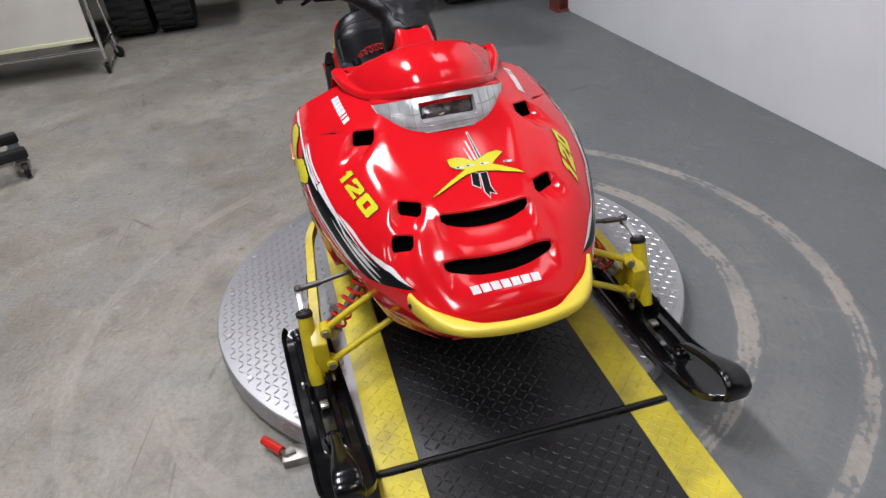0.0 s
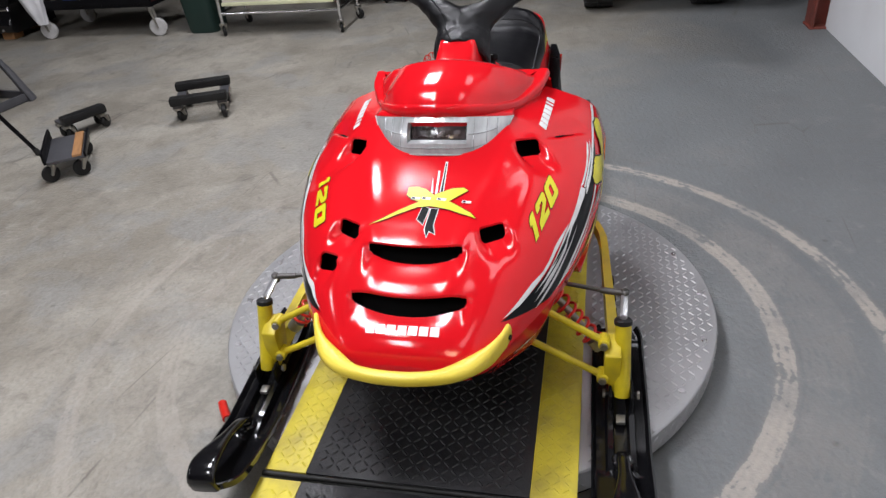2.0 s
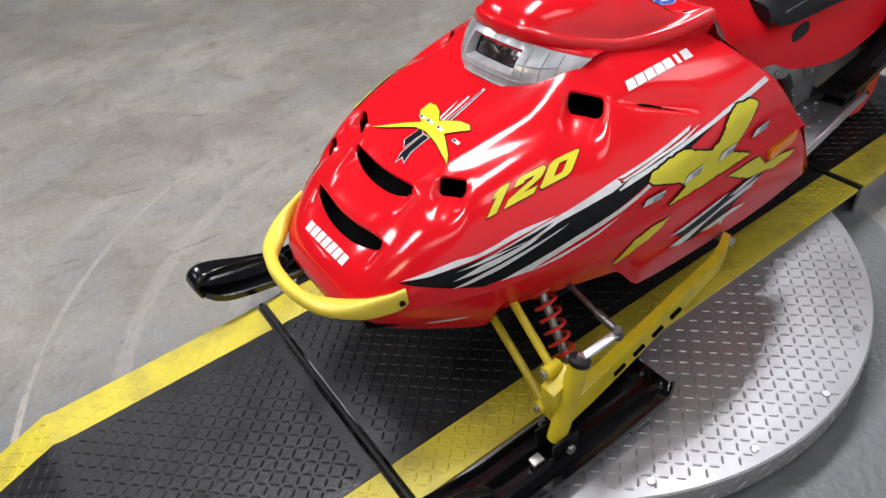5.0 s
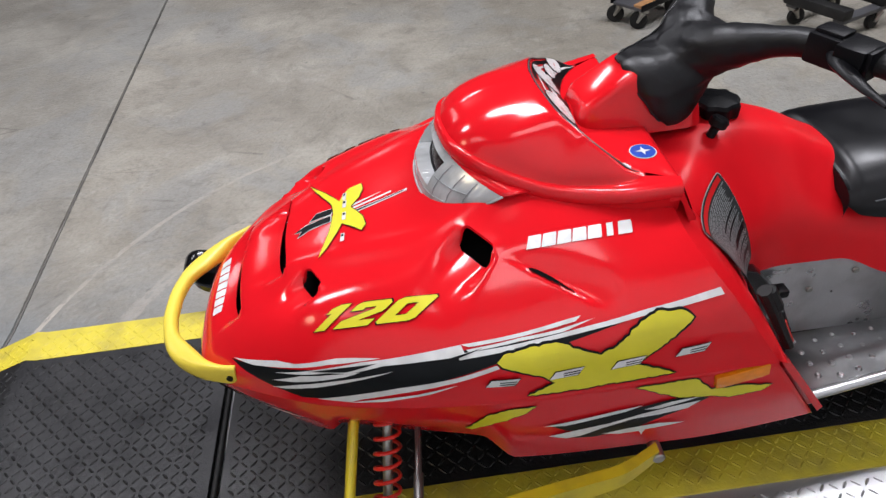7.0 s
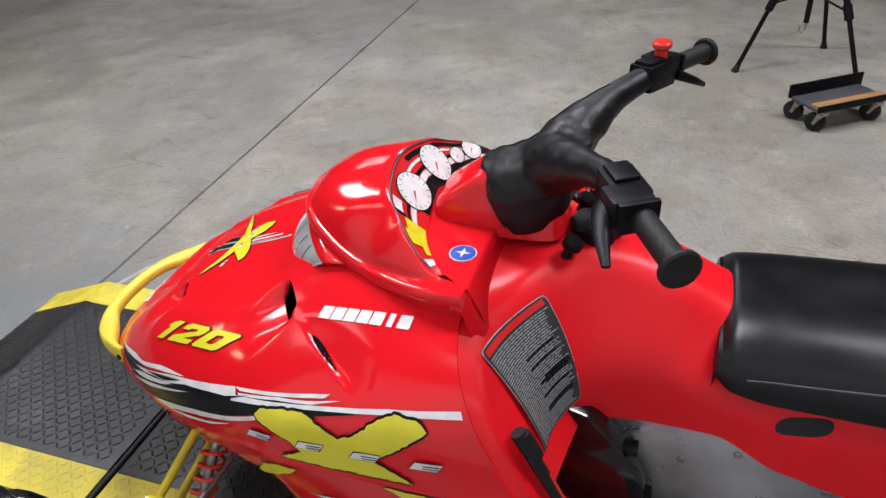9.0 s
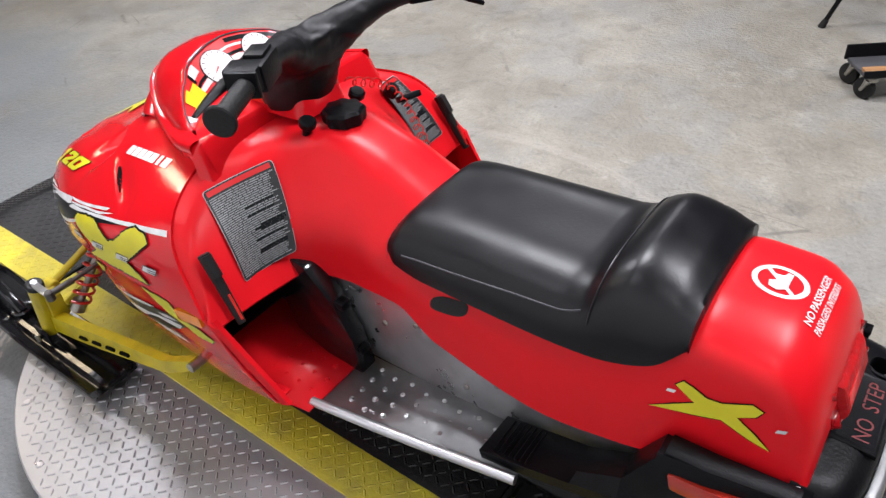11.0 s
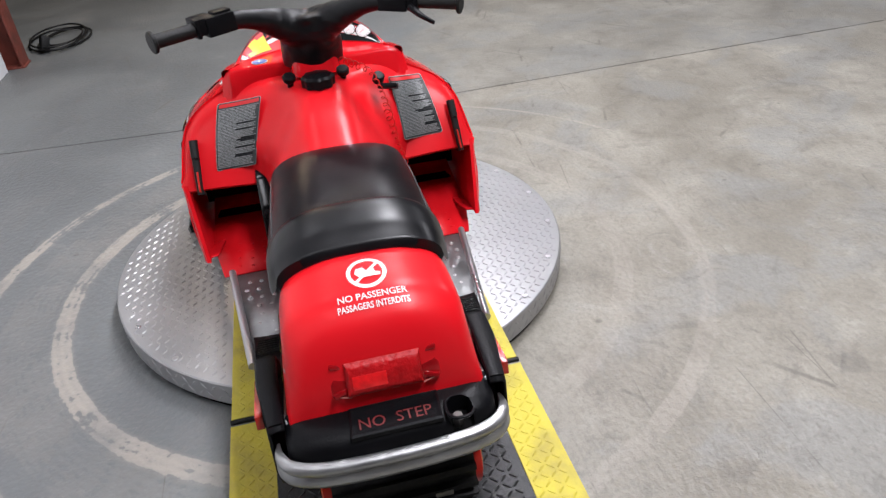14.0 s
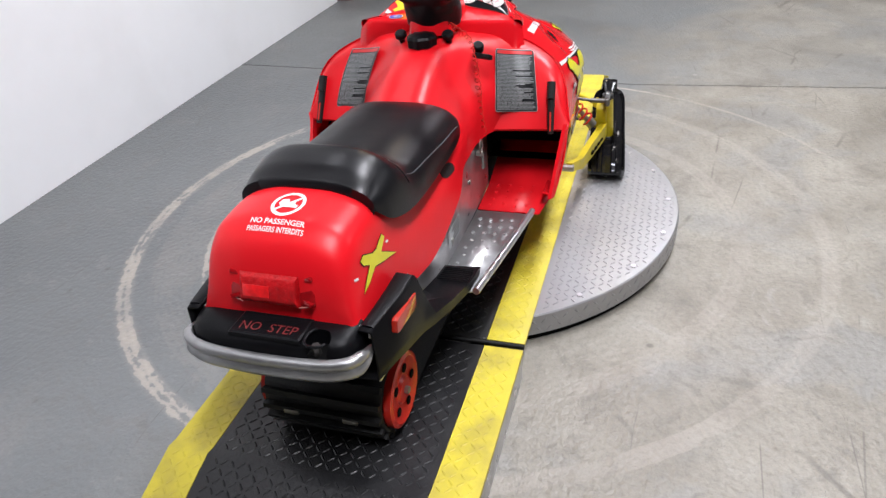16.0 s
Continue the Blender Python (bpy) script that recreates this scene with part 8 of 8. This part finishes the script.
carton("storage_box", (-3.047, -3.245, 0.231), (0.18, 0.28, 0.12), 4, BLUE_BOX, "blue carton on the lower tray of the cart")
carton("storage_box", (-3.057, -2.975, 0.231), (0.20, 0.20, 0.07), -3, BOARD, "white flat carton on the lower tray")
carton("storage_box", (-3.227, -2.895, 0.231), (0.14, 0.16, 0.16), 8, RED_BOX, "red carton at the back of the tray")
carton("storage_box", (-3.127, -3.145, 0.636), (0.24, 0.34, 0.10), 2, BLUE_BOX, "blue carton on the upper tray")
bag = thing("plastic_bag", "crumpled white plastic bag hanging from the cart's corner", "bag", "", pose(0.073, 0.055, 0))
bm = bmesh.new()
rows = []
rnd = random.Random(4)
for i in range(15):
    u = i / 14
    z = 0.62 - 0.50 * u
    r = 0.03 + 0.085 * math.sin(math.pi * min(1.0, u * 0.9 + 0.05)) * (1 - 0.4 * u)
    rows.append([(-2.97 + r * 0.6 * math.cos(a) * (1 + 0.22 * math.sin(5 * a + 3 * u) + rnd.uniform(-0.08, 0.08)), -3.72 + 0.10 * u + r * math.sin(a) * (1 + 0.18 * math.sin(4 * a + 5 * u)), z) for a in [2 * math.pi * k / 26 for k in range(26)]])
_, vs = grid_bm(rows, True, bm)
bm.faces.new(vs[-1])
part("sack", bm, CLOTH_WHITE, bag, angle=70)

# long low dark vehicle body against the far side
sill = thing("vehicle_body", "low glossy black vehicle bodywork with a polished strip near the floor", "vehicle", "", pose(0.073, 0.075, 0))
bm = bmesh.new()
prof = [(-3.45, 0.055), (-3.02, 0.055), (-2.98, 0.075), (-2.97, 0.12), (-3.0, 0.17), (-3.04, 0.24), (-3.06, 0.40), (-3.12, 0.62), (-3.45, 0.66)]
prism(bm, [(x, 0, z) for x, z in prof], (0, -6.4, 0), (0, -3.92, 0), 0.012)
shell = part("shell", bm, BLACK_GLOSS, sill)
bm = bmesh.new()
sweep(bm, [(-3.025, -6.38, 0.225), (-3.025, -5.0, 0.225), (-3.025, -3.94, 0.225)], 0.018, 8)
part("strip", bm, CHROME, shell, "polished trim strip")
for k in range(12):
    bm = bmesh.new()
    y = -4.0 - 0.2 * k
    rod(bm, (-2.985, y, 0.085), (-2.972, y, 0.085), 0.010, n=10)
    part("bolt", bm, CHROME, shell)
for y in (-4.05, -6.2):
    for x in (-3.1, -3.4):
        bm = bmesh.new()
        box(bm, (x, y, 0.03), (0.1, 0.1, 0.06), 0.004)
        part("support_block", bm, WOOD, sill)


def knobby(th, c, r, w):
    """A lugged tyre standing on the floor, axle along y."""
    bm = bmesh.new()
    rows = []
    for rr, off in ((0.55, -0.42), (0.8, -0.5), (0.93, -0.48), (0.985, -0.36), (1.0, -0.1), (1.0, 0.1), (0.985, 0.36), (0.93, 0.48), (0.8, 0.5), (0.55, 0.42)):
        rows.append([(c[0] + (r - 0.012) * rr * math.cos(2 * math.pi * k / 40), c[1] + w * off, r + (r - 0.012) * rr * math.sin(2 * math.pi * k / 40)) for k in range(40)])
    grid_bm(rows, True, bm)
    tyre = part("tyre", bm, TYRE, th, "lugged black tyre")
    bm = bmesh.new()
    for k in range(26):
        a = 2 * math.pi * k / 26
        for sgn in (-1, 1):
            aa = a + (math.pi / 26 if sgn > 0 else 0)
            box(bm, (c[0] + (r - 0.008) * math.cos(aa), c[1] + sgn * w * 0.24, r + (r - 0.008) * math.sin(aa)), (0.016, w * 0.42, 0.030), 0, pose(0, 0, 0, 0, -math.degrees(aa), 0))
    tagged(part("tread", bm, TYRE, tyre), kind="stuff")
    bm = bmesh.new()
    rows = []
    for rr, off in ((0.56, -0.42), (0.50, -0.40), (0.46, -0.2), (0.2, -0.15), (0.001, -0.15)):
        rows.append([(c[0] + r * rr * math.cos(2 * math.pi * k / 32), c[1] + w * off * 1.0, r + r * rr * math.sin(2 * math.pi * k / 32)) for k in range(32)])
    for sgn in (1, -1):
        grid_bm([[(x, c[1] + sgn * (y - c[1]), z) for x, y, z in row] for row in rows], True, bm)
    part("rim", bm, GREY_PLASTIC, tyre)


def machine(label, x, ys, r, w):
    """The wheels and axle of a parked off-road machine, its dark body above."""
    th = thing("parked_quad", label, "quad bike", "parked machines")
    for y in ys:
        knobby(th, (x, y), r, w)
    bm = bmesh.new()
    rod(bm, (x, min(ys), r), (x, max(ys), r), 0.03, n=12)
    part("axle", bm, BLACK_PLASTIC, th)
    bm = bmesh.new()
    mid = sum(ys) / len(ys)
    box(bm, (x - 0.35, mid, r + 0.16), (0.8, 0.3, 0.22), 0.05)
    part("frame", bm, BLACK_PLASTIC, th)
    bm = bmesh.new()
    rows = []
    for k in range(13):
        a = math.pi * k / 12
        rows.append([(x + 0.36 * math.cos(a) - 0.02, mid + dy, r + 0.10 + 0.30 * math.sin(a)) for dy in (-0.5, -0.2, 0.2, 0.5)])
    grid_bm(rows, False, bm)
    part("fender", bm, BLACK_PLASTIC, th, thick=0.006)


machine("parked off-road machine with two wide lugged tyres close together", -3.815, (-1.245, -0.96), 0.26, 0.25)
machine("parked off-road machine with two narrow lugged tyres set apart", -3.362, (0.315, 0.985), 0.27, 0.20)

# clamp on the floor at the disc's edge
clamp = thing("toggle_clamp", "small steel toggle clamp with a red handle, lying by the turntable", "clamp")
bm = bmesh.new()
sweep(bm, through_points([(0.412, -0.532, 0.020), (0.435, -0.515, 0.022), (0.462, -0.494, 0.024)], 8), 0.0105, 10)
part("handle", bm, SPRING, clamp, "red plastic handle grip")
bm = bmesh.new()
sweep(bm, [(0.458, -0.497, 0.024), (0.475, -0.486, 0.026), (0.470, -0.466, 0.022)], 0.006, 8)
box(bm, (0.470, -0.468, 0.011), (0.045, 0.055, 0.022), 0.003)
part("body", bm, STEEL, clamp, "zinc plated body")

# cable
cable = thing("electric_cable", "loose coil of black cable lying beside the column's foot", "cable")
pts = []
rnd = random.Random(9)
for k in range(150):
    a = 2 * math.pi * k / 36
    wob = 1 + 0.25 * math.sin(0.37 * a + 1) + 0.12 * math.sin(1.7 * a)
    pts.append((3.33 + 0.27 * wob * math.cos(a) + 0.02 * math.sin(a * 0.23), 1.47 + 0.14 * wob * math.sin(a) + 0.03 * math.cos(a * 0.31), 0.008 + 0.00022 * k))
bm = bmesh.new()
sweep(bm, pts, 0.006, 6)
part("cord", bm, BLACK_RUBBER, cable)
bm = bmesh.new()
box(bm, (3.08, 1.52, 0.05), (0.07, 0.05, 0.10), 0.012, pose(0, 0, 0, 20, 10, 30))
part("plug", bm, BLACK_RUBBER, cable, "black plug block")
